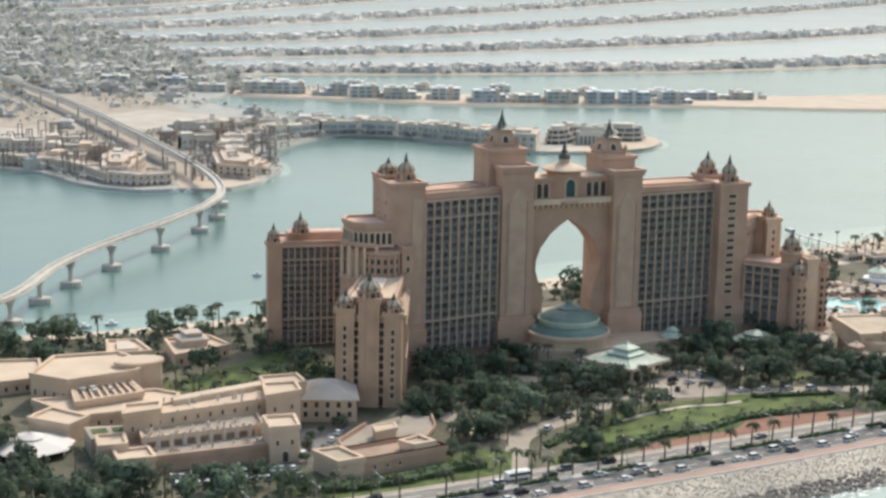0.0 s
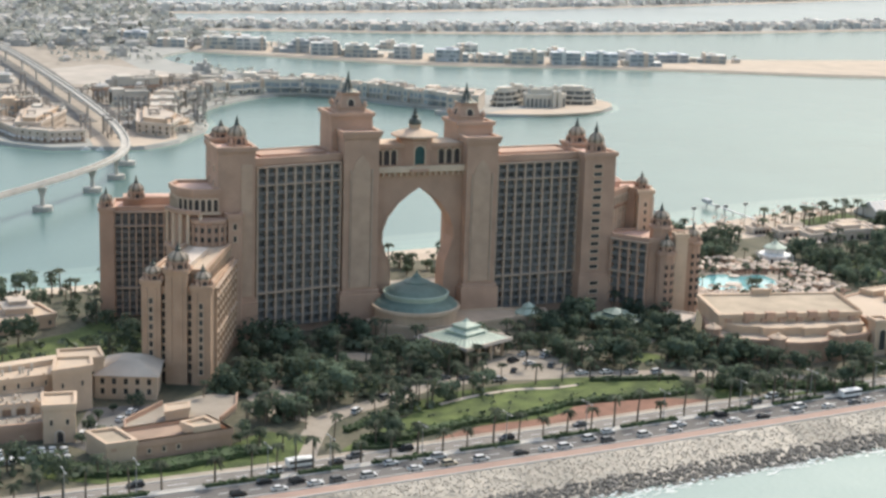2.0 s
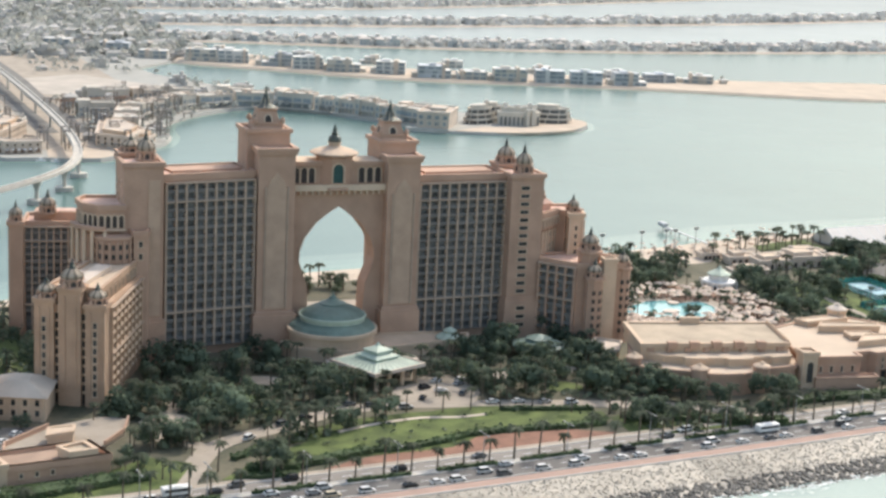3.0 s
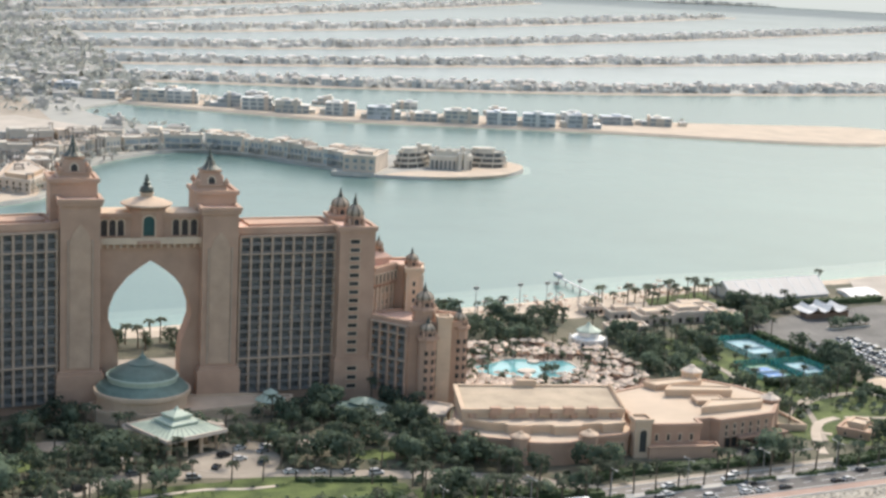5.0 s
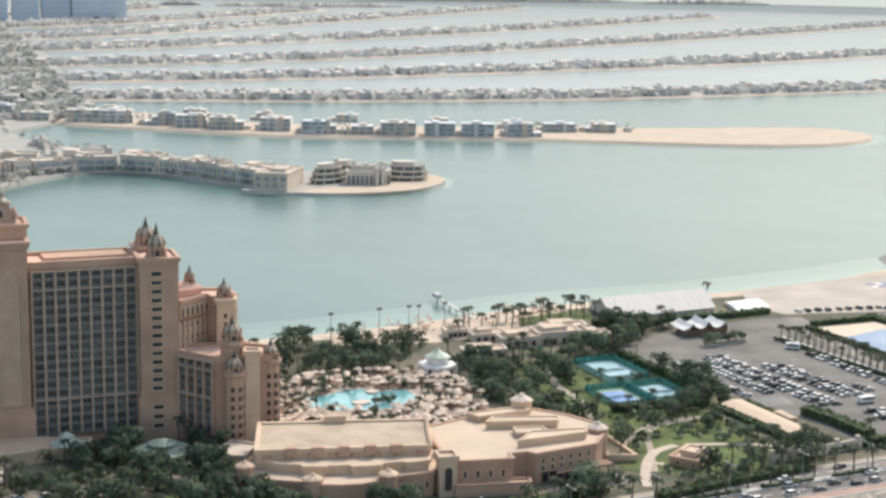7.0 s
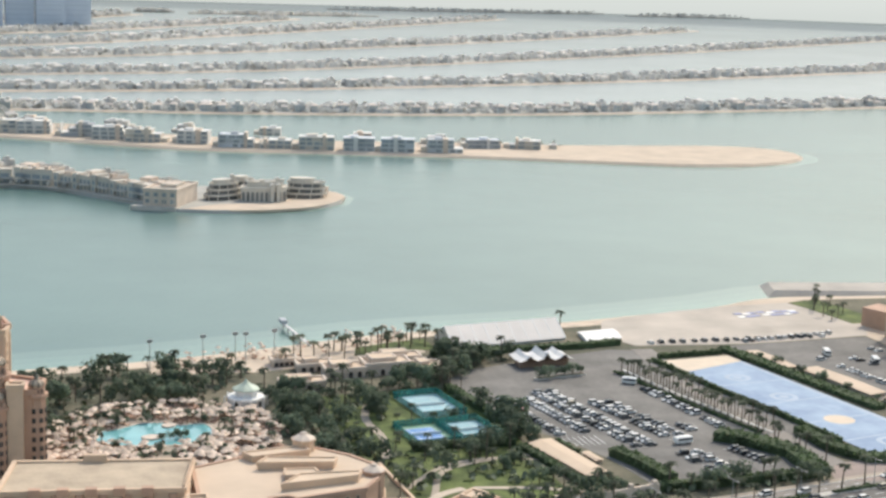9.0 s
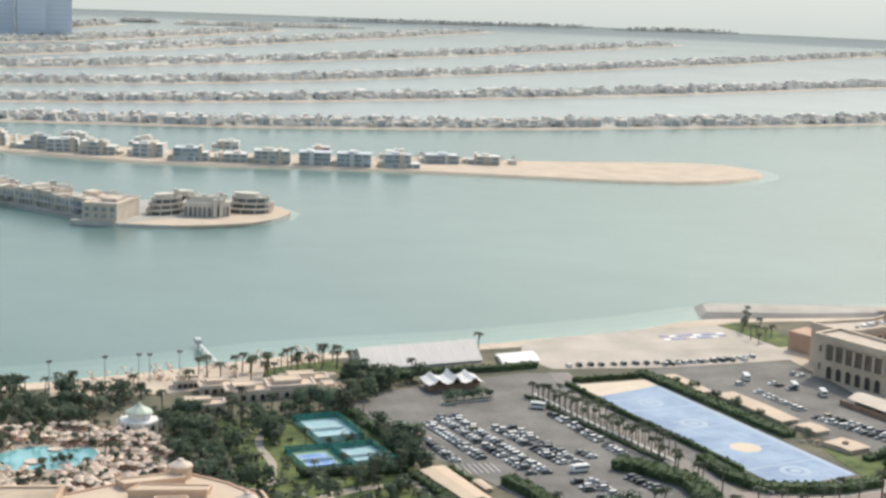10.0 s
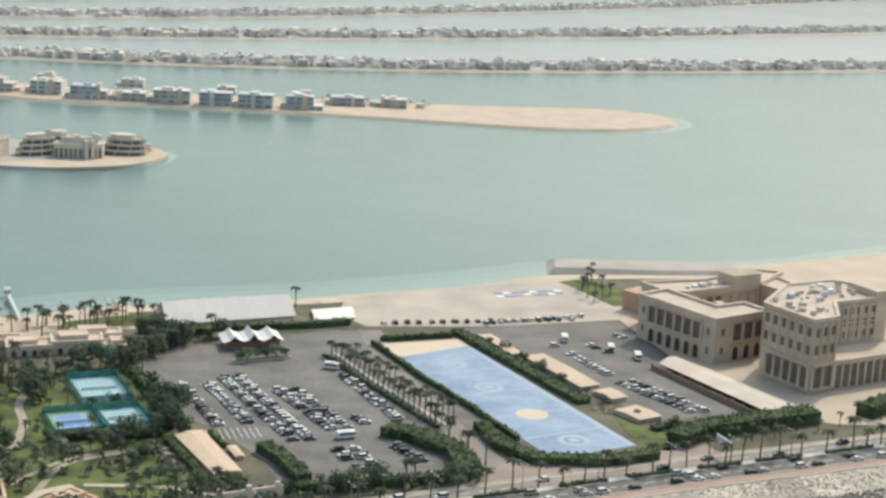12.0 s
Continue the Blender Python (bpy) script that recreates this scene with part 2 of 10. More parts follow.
TYRE = surf("tyre rubber", (0.02, 0.02, 0.02), 0.2, 1, 0.8)
STEEL = surf("grey steel", (0.32, 0.32, 0.31), 0.15, 0.6, 0.5, metal=0.3)
VILLA_STONE = surf("villa stone", (0.57, 0.51, 0.43), 0.15, 0.1, 0.8, rnd=0.12)
VILLA_WHITE = surf("villa white render", (0.62, 0.60, 0.56), 0.08, 0.1, 0.7)
# villa grey and glass lightened to imitate haze across the lagoon
VILLA_GREY = surf("villa grey cladding", (0.43, 0.445, 0.46), 0.2, 0.1, 0.6, rnd=0.3)
VILLA_GLASS = surf("villa window glass", (0.29, 0.315, 0.325), 0.3, 0.2, 0.2)
# far glass, roof and wall colours are paled to stand in for haze
FAR_GLASS = surf("far window glass paled for haze", (0.36, 0.37, 0.365), 0.12, 0.1, 0.5, rnd=0.2)
FAR_ROOF = surf("far roof tiles paled for haze", (0.53, 0.46, 0.40), 0.12, 0.1, 0.85, rnd=0.2)
TOWN_HOUSE = surf("greyish town house render", (0.50, 0.465, 0.42), 0.12, 0.03, 0.85, fine=0.1, island=0.15)
# leaf colour whitened for haze, less than on the far fronds
LEAF_TOWN = surf("street tree leaves paled for haze", (0.44, 0.445, 0.40), 0.12, 0.03, 0.9, fine=0.2, island=0.2)
FAR_HOUSE = surf("far house render paled for haze", (0.62, 0.575, 0.52), 0.12, 0.03, 0.85, fine=0.1, island=0.09)
CAR_MATS = [surf("white car paint", (0.66, 0.65, 0.62), 0.04, 1, 0.4), surf("silver car paint", (0.42, 0.43, 0.44), 0.05, 1, 0.3, metal=0.4),
            surf("black car paint", (0.02, 0.02, 0.022), 0.1, 1, 0.25), surf("grey car paint", (0.14, 0.145, 0.15), 0.08, 1, 0.28, metal=0.3),
            surf("red car paint", (0.28, 0.035, 0.025), 0.1, 1, 0.28), surf("beige taxi paint", (0.50, 0.43, 0.31), 0.06, 1, 0.35)]

def water_material(name, col, col2, rough, scale):
    m = surf(name, col, 0.05, 0.004, rough, col2=col2, fine=0.02)
    nt = m.node_tree
    b = nt.nodes["Principled BSDF"]
    b.inputs["IOR"].default_value = 1.33
    geo = nt.nodes.new("ShaderNodeNewGeometry")
    n = nt.nodes.new("ShaderNodeTexNoise")
    n.inputs["Scale"].default_value = scale
    n.inputs["Detail"].default_value = 6
    bp = nt.nodes.new("ShaderNodeBump")
    bp.inputs["Strength"].default_value = 0.25
    bp.inputs["Distance"].default_value = 0.6
    nt.links.new(geo.outputs["Position"], n.inputs["Vector"])
    nt.links.new(n.outputs["Fac"], bp.inputs["Height"])
    nt.links.new(bp.outputs[0], b.inputs["Normal"])
    return m

WATER = water_material("lagoon water", (0.094, 0.160, 0.146), (0.111, 0.181, 0.165), 0.27, 0.25)
SURF_WATER = water_material("milky shore water", (0.20, 0.285, 0.25), (0.29, 0.36, 0.32), 0.2, 0.5)
SHALLOW = water_material("shallow lagoon water", (0.15, 0.235, 0.20), (0.18, 0.265, 0.225), 0.19, 0.3)

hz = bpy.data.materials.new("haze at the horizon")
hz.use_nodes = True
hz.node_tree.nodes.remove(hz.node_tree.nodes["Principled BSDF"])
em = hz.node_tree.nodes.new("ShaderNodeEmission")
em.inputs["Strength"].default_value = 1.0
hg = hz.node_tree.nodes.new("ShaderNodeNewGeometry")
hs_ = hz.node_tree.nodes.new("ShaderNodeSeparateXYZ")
# glow grows with height, beyond the view, to brighten the water's reflection
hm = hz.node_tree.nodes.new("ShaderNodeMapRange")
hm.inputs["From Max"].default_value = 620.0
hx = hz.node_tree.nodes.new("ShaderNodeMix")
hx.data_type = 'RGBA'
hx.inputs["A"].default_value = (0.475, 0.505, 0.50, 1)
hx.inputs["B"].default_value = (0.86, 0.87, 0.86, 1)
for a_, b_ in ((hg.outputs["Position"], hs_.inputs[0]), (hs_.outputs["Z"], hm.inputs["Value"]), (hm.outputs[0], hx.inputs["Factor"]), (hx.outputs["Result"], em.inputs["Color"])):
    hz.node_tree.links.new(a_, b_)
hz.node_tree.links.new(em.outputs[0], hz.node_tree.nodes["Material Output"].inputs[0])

for m in (LEAF, LEAF_PALM, LEAF_HAZED, LEAF_TOWN, HEDGE):
    # leaves let part of the light through
    nt = m.node_tree
    b = nt.nodes["Principled BSDF"]
    tl = nt.nodes.new("ShaderNodeBsdfTranslucent")
    nt.links.new(b.inputs["Base Color"].links[0].from_socket, tl.inputs["Color"])
    mx = nt.nodes.new("ShaderNodeMixShader")
    mx.inputs[0].default_value = 0.5
    nt.links.new(b.outputs[0], mx.inputs[1])
    nt.links.new(tl.outputs[0], mx.inputs[2])
    nt.links.new(mx.outputs[0], nt.nodes["Material Output"].inputs[0])

# ---- the large setting ----
LAND = 4.0
bm = bmesh.new()
lathe(bm, [(5200, -4), (5200, 0)], 96, (100, 0))
setting("water", bm, WATER, "calm pale turquoise lagoon and sea water", "water")

bm = bmesh.new()
R = 4570
ring = [[bm.verts.new((100 + R * math.cos(a), -400 + R * math.sin(a), z)) for a in [math.tau * i / 72 for i in range(72)]] for z in (-2, 620)]
for i in range(72):
    bm.faces.new((ring[0][i], ring[0][(i + 1) % 72], ring[1][(i + 1) % 72], ring[1][i]))
setting("backdrop", bm, hz, "glowing ring standing in for haze over the far sea", "haze")

COAST = [(-700, -172), (-300, -163), (-118, -151), (-64, -145.5), (-25, -141), (9, -137), (46, -132), (85, -127), (117, -122.5), (150, -118), (200, -111.5), (250, -104), (300, -97), (385, -83.2), (416, -78.3), (474, -70.4), (600, -50), (900, 10)]
BACK = [(900, 300), (720, 240), (658, 220), (592, 200), (545, 200), (471, 205), (430, 190), (389, 181), (341, 172), (278, 168), (250, 164), (217, 154), (189, 146), (150, 138), (115, 135), (60, 128), (0, 118), (-50, 106), (-88, 96), (-120, 92), (-151, 89), (-191, 92), (-300, 95), (-700, 120)]
bm = bmesh.new()
inland = []
for i, p in enumerate(BACK):
    d = (Vector(BACK[min(i + 1, len(BACK) - 1)]) - Vector(BACK[max(i - 1, 0)])).normalized()
    inland.append(tuple(Vector(p) - Vector((d.y, -d.x)) * 22.5))
prism(bm, COAST + inland, -2, LAND)
setting("ground", bm, GARDEN, "dark planted earth with sandy patches", "ground")
# lagoon beach: a strip sloping from the land into the water
bm = bmesh.new()
line = smooth_line(BACK, 10)
for a, b in zip(line, line[1:]):
    d = (b - a).normalized()
    o = Vector((d.y, -d.x))
    q = [(*(a - o * 24), LAND + 0.06), (*(b - o * 24), LAND + 0.06), (*(b + o * 6), -0.6), (*(a + o * 6), -0.6)]
    if o.y < 0:
        q = [(*(a + o * 24), LAND + 0.06), (*(b + o * 24), LAND + 0.06), (*(b - o * 6), -0.6), (*(a - o * 6), -0.6)]
    bm.faces.new([bm.verts.new(c) for c in q])
setting("beach", bm, SAND, "narrow strip of pale beach sand", "beach")
# shallow water off the beaches, paling towards the sand
bm = bmesh.new()
far_line = smooth_line(BACK, 30)
rings = []
for r in (1, 5, 11, 19, 30):
    ring = []
    for i, p in enumerate(far_line):
        d = (far_line[min(i + 2, len(far_line) - 1)] - far_line[max(i - 2, 0)]).normalized()
        ring.append(bm.verts.new((*(p + Vector((d.y, -d.x)) * r), 0.03)))
    rings.append(ring)
for k in range(4):
    for i in range(len(far_line) - 1):
        bm.faces.new((rings[k][i], rings[k][i + 1], rings[k + 1][i + 1], rings[k + 1][i])).material_index = k
setting("shallow_water", bm, [water_material("shoal water", tuple(a + (b - a) * (1 - k / 4) for a, b in zip((0.106, 0.174, 0.158), (0.15, 0.24, 0.205))), tuple(a + (b - a) * (1 - k / 4) for a, b in zip((0.124, 0.195, 0.177), (0.19, 0.285, 0.24))), 0.19, 0.3) for k in range(4)], "pale green shallow water along the beach", "water")

# ---- road along the sea wall ----
def along_coast(d, step=14.0):
    """The coast's line moved inland by d."""
    out, L = [], smooth_line(COAST, step)
    for i, p in enumerate(L):
        t = (L[min(i + 1, len(L) - 1)] - L[max(i - 1, 0)]).normalized()
        out.append(p + Vector((-t.y, t.x)) * d)
    return out
for nm, d, w, z, m, lab, cat in (
        ("promenade", 2.4, 4.2, 4.20, PAVING_PINK, "pink paved seaside promenade", "promenade"),
        ("road", 9.7, 8.8, 4.06, ASPHALT_DARK, "sun-bleached two-lane coast road", "road"),
        ("road", 19.6, 6.4, 4.06, ASPHALT_PALE, "sun-bleached two-lane coast road", "road"),
        ("pavement", 24.3, 2.8, 4.18, PAVING, "sand-coloured paved footway beside the road", "pavement"),
        ("median", 15.2, 2.2, 4.16, CONCRETE, "raised sandy central strip between the lanes", "median")):
    bm = bmesh.new()
    ribbon(bm, along_coast(d), w, z, 0.3)
    setting(nm, bm, m, lab, cat)
bm = bmesh.new()
for d in (0.2, 5.2, 14.1, 16.3, 22.85):
    ribbon(bm, along_coast(d), 0.35, 4.30 if d < 1 else 4.24, 0.3)
setting("kerb", bm, KERB, "pale concrete kerbs along the coast road", "kerb")
bm = bmesh.new()
for d in (9.7, 19.6):
    L = along_coast(d, 3.0)
    for i in range(0, len(L) - 1, 2):
        ribbon(bm, [L[i], L[i + 1]], 0.25, 4.075, 0.01)
setting("lane_marking", bm, LINE, "dashed white lane lines on the road", "road marking", "stuff")
# rubble slope to the open sea
bm = bmesh.new()
top, low = along_coast(-0.1), along_coast(-22.0)
for i in range(len(top) - 1):
    bm.faces.new([bm.verts.new(c) for c in ((*low[i], -0.8), (*low[i + 1], -0.8), (*top[i + 1], 4.0), (*top[i], 4.0))])
setting("revetment", bm, ROCK, "sloping sea wall of pale rubble", "sea wall")
rng = random.Random(5)
verts, faces = [], []
def boulder(verts, faces, x, y, z, r, rng):
    b = len(verts)
    for k, (h, rr) in enumerate(((-0.4, 0.8), (0.35, 0.75))):
        for j in range(5):
            a = math.tau * (j + 0.5 * k) / 5 + rng.uniform(-0.2, 0.2)
            q = rr * rng.uniform(0.75, 1.15) * r
            verts.append((x + q * math.cos(a), y + q * math.sin(a), z + h * r * rng.uniform(0.8, 1.2)))
    verts.append((x, y, z + 0.7 * r))
    for j in range(5):
        faces.append((b + j, b + (j + 1) % 5, b + 5 + (j + 1) % 5, b + 5 + j))
        faces.append((b + 5 + j, b + 5 + (j + 1) % 5, b + 10))
L = [p for p in smooth_line(COAST, 1.5)]
dry, wet = ([], []), ([], [])
for i in range(1, len(L) - 1):
    if not (-180 < L[i].x < 620):
        continue
    t = (L[i + 1] - L[i - 1]).normalized()
    nrm = Vector((t.y, -t.x))
    for k in range(46):
        d = rng.uniform(0.3, 21.5)
        z = 4.0 - 4.8 * d / 22
        dst = wet if d > 11.6 + rng.uniform(-0.8, 0.8) else dry
        p = L[i] + nrm * d + t * rng.uniform(-0.8, 0.8)
        boulder(*dst, p.x, p.y, z + 0.1, rng.uniform(0.3, 0.75) * (1.3 if d > 11.5 else 0.55), rng)
for (v, f), m, lab in ((dry, ROCK, "pale dry boulders on the sea wall slope"), (wet, ROCK_WET, "dark wet boulders at the waterline")):
    tagged(new("boulders", raw("boulders", v, f, m)), lab, "rocks", "", "stuff")
bm = bmesh.new()
a, b = along_coast(-17), along_coast(-75)
for i in range(len(a) - 1):
    bm.faces.new([bm.verts.new(c) for c in ((*b[i], 0.02), (*b[i + 1], 0.02), (*a[i + 1], 0.04), (*a[i], 0.04))])
setting("shore_water", bm, SURF_WATER, "milky green sea water washing the rubble", "water")
# broken foam along the waterline
FOAM = surf("sea foam", (0.66, 0.69, 0.66), 0.1, 0.3, 0.6)
fv, ff = [], []
for i in range(1, len(L) - 1):
    if not (-180 < L[i].x < 620):
        continue
    t = (L[i + 1] - L[i - 1]).normalized()
    nrm = Vector((t.y, -t.x))
    for k in range(5):
        d = 18.2 + abs(rng.gauss(0, 2.2)) + 1.2 * math.sin(L[i].x * 0.16)
        p = L[i] + nrm * d + t * rng.uniform(-1.2, 1.2)
        a, w = rng.uniform(0.5, 2.0), rng.uniform(0.12, 0.4)
        b = len(fv)
        for j in range(6):
            c = math.tau * j / 6
            q = p + t * (a * math.cos(c) * rng.uniform(0.6, 1.2)) + nrm * (w * math.sin(c) * rng.uniform(0.6, 1.4))
            fv.append((q.x, q.y, 0.09 + 0.012 * k))
        ff.append(tuple(range(b, b + 6)))
tagged(new("surf_foam", raw("surf_foam", fv, ff, FOAM)), "broken white foam along the rubble", "foam", "", "stuff")

# ---- the hotel ----
def cell_mesh(w, h, depth=1.7, arch=False, rail=None):
    """One balcony window: dark pane at the back, slab, parapet and lintel."""
    bm = bmesh.new()
    box(bm, 0.05, w - 0.05, depth - 0.10, depth + 0.02, 0.2, h - 0.2, 1)
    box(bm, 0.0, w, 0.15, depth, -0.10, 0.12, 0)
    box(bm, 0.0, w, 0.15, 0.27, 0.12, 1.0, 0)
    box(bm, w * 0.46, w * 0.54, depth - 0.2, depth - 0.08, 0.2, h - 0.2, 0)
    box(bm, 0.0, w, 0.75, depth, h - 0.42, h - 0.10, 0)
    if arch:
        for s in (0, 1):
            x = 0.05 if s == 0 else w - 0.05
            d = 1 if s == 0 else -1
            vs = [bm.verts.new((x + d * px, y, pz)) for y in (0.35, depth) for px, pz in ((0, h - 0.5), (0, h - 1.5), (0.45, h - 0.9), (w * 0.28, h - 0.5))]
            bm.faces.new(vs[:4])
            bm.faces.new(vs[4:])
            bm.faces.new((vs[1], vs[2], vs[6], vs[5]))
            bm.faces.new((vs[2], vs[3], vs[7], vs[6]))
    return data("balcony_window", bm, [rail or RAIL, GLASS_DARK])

def frame_on(p0, p1, z):
    """A frame whose x runs from p0 to p1, whose y points into the wall to the left of that way."""
    u = (Vector(p1) - Vector(p0)).normalized()
    return Matrix(((u.x, -u.y, 0, p0[0]), (u.y, u.x, 0, p0[1]), (0, 0, 1, z), (0, 0, 0, 1)))

def facade(parent, p0, p1, z0, z1, bays, floors, ledge=2, name="balcony_window", depth=1.35, rib=0.75, rail=None, ribs=None):
    """Balcony windows between upright pilasters over a wall from p0 to p1, whose outside is to the right of that way."""
    L = (Vector(p1) - Vector(p0)).length
    w, h = L / bays, (z1 - z0) / floors
    cm, ca = cell_mesh(w - rib, h, depth, False, rail), cell_mesh(w - rib, h, depth, True, rail)
    for i in range(bays):
        for k in range(floors):
            child(name, ca if k >= floors - ledge else cm, parent, "", frame_on(p0, p1, z0 + k * h) @ pose(i * w + rib / 2, -depth, 0))
    bm = bmesh.new()
    box(bm, -rib / 2, rib / 2, -0.15, depth + 0.1, 0, z1 - z0)
    pm = data("pilaster", bm, ribs or PILASTER)
    for i in range(bays + 1):
        child("pilaster", pm, parent, "", frame_on(p0, p1, z0) @ pose(i * w, -depth, 0))
    for zz, t, o in ((z1, 0.5, 0.4), (z0 + (floors - ledge) * h, 0.4, 0.35), (z0 + 4 * h, 0.5, 0.4)):
        bm = bmesh.new()
        box(bm, -rib / 2, L + rib / 2, -depth - o, 0.1, zz - t / 2 - z0, zz + t / 2 - z0)
        child("ledge", data("ledge", bm, PILASTER), parent, "", frame_on(p0, p1, z0))

def slots(parent, p0, p1, z0, z1, cols, rows, w=1.3, h=1.6, name="window", mats=None):
    """Small dark framed windows on a plain wall from p0 to p1."""
    L = (Vector(p1) - Vector(p0)).length
    bm = bmesh.new()
    box(bm, -w / 2, w / 2, -0.04, 0.05, 0, h, 1)
    for x in (-w / 2 - 0.1, w / 2 - 0.1):
        box(bm, x, x + 0.2, -0.16, 0.05, -0.1, h + 0.1, 0)
    box(bm, -w / 2 - 0.25, w / 2 + 0.25, -0.3, 0.05, -0.25, -0.02, 0)
    box(bm, -w / 2 - 0.2, w / 2 + 0.2, -0.18, 0.05, h + 0.0, h + 0.2, 0)
    me = data(name, bm, mats or [STUCCO_PALE, GLASS_DIM])
    for i in range(cols):
        for k in range(rows):
            child(name, me, parent, "", frame_on(p0, p1, z0) @ pose((i + 0.5) * L / cols, 0, (k + 0.5) * (z1 - z0) / rows - h / 2))

def arches(parent, p0, p1, z0, z1, n, w=2.0, name="arched_window", mats=None, deep=0.35):
    """A row of round-headed openings: a proud surround with a dark panel behind it."""
    L, h = (Vector(p1) - Vector(p0)).length, z1 - z0
    r = w / 2
    prof = [(-r, 0), (-r, h - r)] + [(-r * math.cos(a), h - r + r * math.sin(a)) for a in [math.pi * k / 8 for k in range(1, 8)]] + [(r, h - r), (r, 0)]
    bm = bmesh.new()
    bm.faces.new([bm.verts.new((x, -0.03, z)) for x, z in prof]).material_index = 1
    outer = [(x * (1 + 0.35 / r), z + (0.35 if 0 < i < len(prof) - 1 else 0)) for i, (x, z) in enumerate(prof)]
    a, b, c = ([bm.verts.new((x, y, z)) for x, z in q] for q, y in ((prof, -0.03), (prof, -deep), (outer, -deep)))
    d = [bm.verts.new((x, 0.02, z)) for x, z in outer]
    for i in range(len(prof) - 1):
        for q, s in ((a, b), (b, c), (c, d)):
            bm.faces.new((q[i], q[i + 1], s[i + 1], s[i]))
    me = data(name, bm, mats or [STUCCO_PALE, GLASS_DIM])
    for i in range(n):
        child(name, me, parent, "", frame_on(p0, p1, z0) @ pose((i + 0.5) * L / n, 0, 0))

def block(parent, name, poly, z0, z1, wall, roof, parapet=1.2, pw=0.6, cornice=0.5):
    """A wall body with cornice and parapet, and its roof as a part of it."""
    bm = bmesh.new()
    prism(bm, poly, z0, z1)
    rim(bm, inset(poly, -cornice), pw + cornice, z1 - 0.7, z1 + parapet)
    body = part(name, bm, wall, parent)
    bm = bmesh.new()
    prism(bm, inset(poly, pw * 0.9), z1 - 0.2, z1 + 0.12)
    part("roof", bm, roof, body)
    return body

def lantern(parent, at, z, r, h, square=False):
    """A domed lantern: base, arched drum with corner piers, ribbed ogee dome and tall finial."""
    while parent.parent:
        parent = parent.parent
    x, y = at
    bm = bmesh.new()
    n, t = (4, math.pi / 4) if square else (8, math.pi / 8)
    lathe(bm, [(r * 1.32, z), (r * 1.32, z + 0.05 * h), (r * 1.06, z + 0.06 * h), (r * 1.0, z + 0.27 * h), (r * 1.2, z + 0.285 * h), (r * 1.2, z + 0.315 * h), (r * 0.95, z + 0.32 * h)], n, at, 0, 1, t)
    for i in range(4):
        a = math.pi / 4 + math.tau * i / 4
        lathe(bm, [(r * 0.26, z + 0.05 * h), (r * 0.22, z + 0.20 * h), (r * 0.12, z + 0.235 * h), (0.04, z + 0.27 * h)], 6, (x + r * 1.2 * math.cos(a), y + r * 1.2 * math.sin(a)))
    drum = part("drum", bm, STUCCO, parent)
    rr = r * (1.04 * math.cos(math.pi / n)) + 0.06
    ww, hh = r * (0.42 if square else 0.25), 0.185 * h
    bm = bmesh.new()
    bm.faces.new([bm.verts.new((rr, px, 0.07 * h + pz)) for px, pz in [(-ww, 0), (ww, 0), (ww, hh * 0.65), (0, hh), (-ww, hh * 0.65)]])
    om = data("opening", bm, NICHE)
    for i in range(n):
        child("opening", om, drum, "", Matrix.Translation((x, y, z)) @ Matrix.Rotation(math.tau * i / n + t + math.pi / n, 4, 'Z'))
    prof = [(0.95, 0.32), (1.03, 0.37), (1.04, 0.42), (0.96, 0.48), (0.80, 0.54), (0.56, 0.60), (0.34, 0.64), (0.22, 0.68)]
    bm = bmesh.new()
    lathe(bm, [(r * a, z + b * h) for a, b in prof], 16, at)
    dome = part("dome", bm, [DOME_STONE], parent)
    bm = bmesh.new()
    for (r0, z0), (r1, z1) in zip(prof, prof[1:]):
        w0, w1 = 0.10 * r * (0.4 + r0), 0.10 * r * (0.4 + r1)
        bm.faces.new([bm.verts.new((r * rq * 1.03 + 0.05, o, zq * h)) for rq, zq, o in ((r0, z0, -w0), (r0, z0, w0), (r1, z1, w1), (r1, z1, -w1))])
    rm = data("dome_rib", bm, DOME_RIB)
    for i in range(8):
        child("dome_rib", rm, dome, "", Matrix.Translation((x, y, z)) @ Matrix.Rotation(math.tau * (i + 0.25) / 8, 4, 'Z'))
    bm = bmesh.new()
    lathe(bm, [(r * 0.34, z + 0.65 * h), (r * 0.24, z + 0.70 * h), (r * 0.34, z + 0.735 * h), (r * 0.16, z + 0.77 * h), (r * 0.24, z + 0.80 * h), (r * 0.12, z + 0.85 * h), (r * 0.07, z + 0.92 * h), (0.05, z + h)], 8, at)
    part("finial", bm, BRONZE, parent)

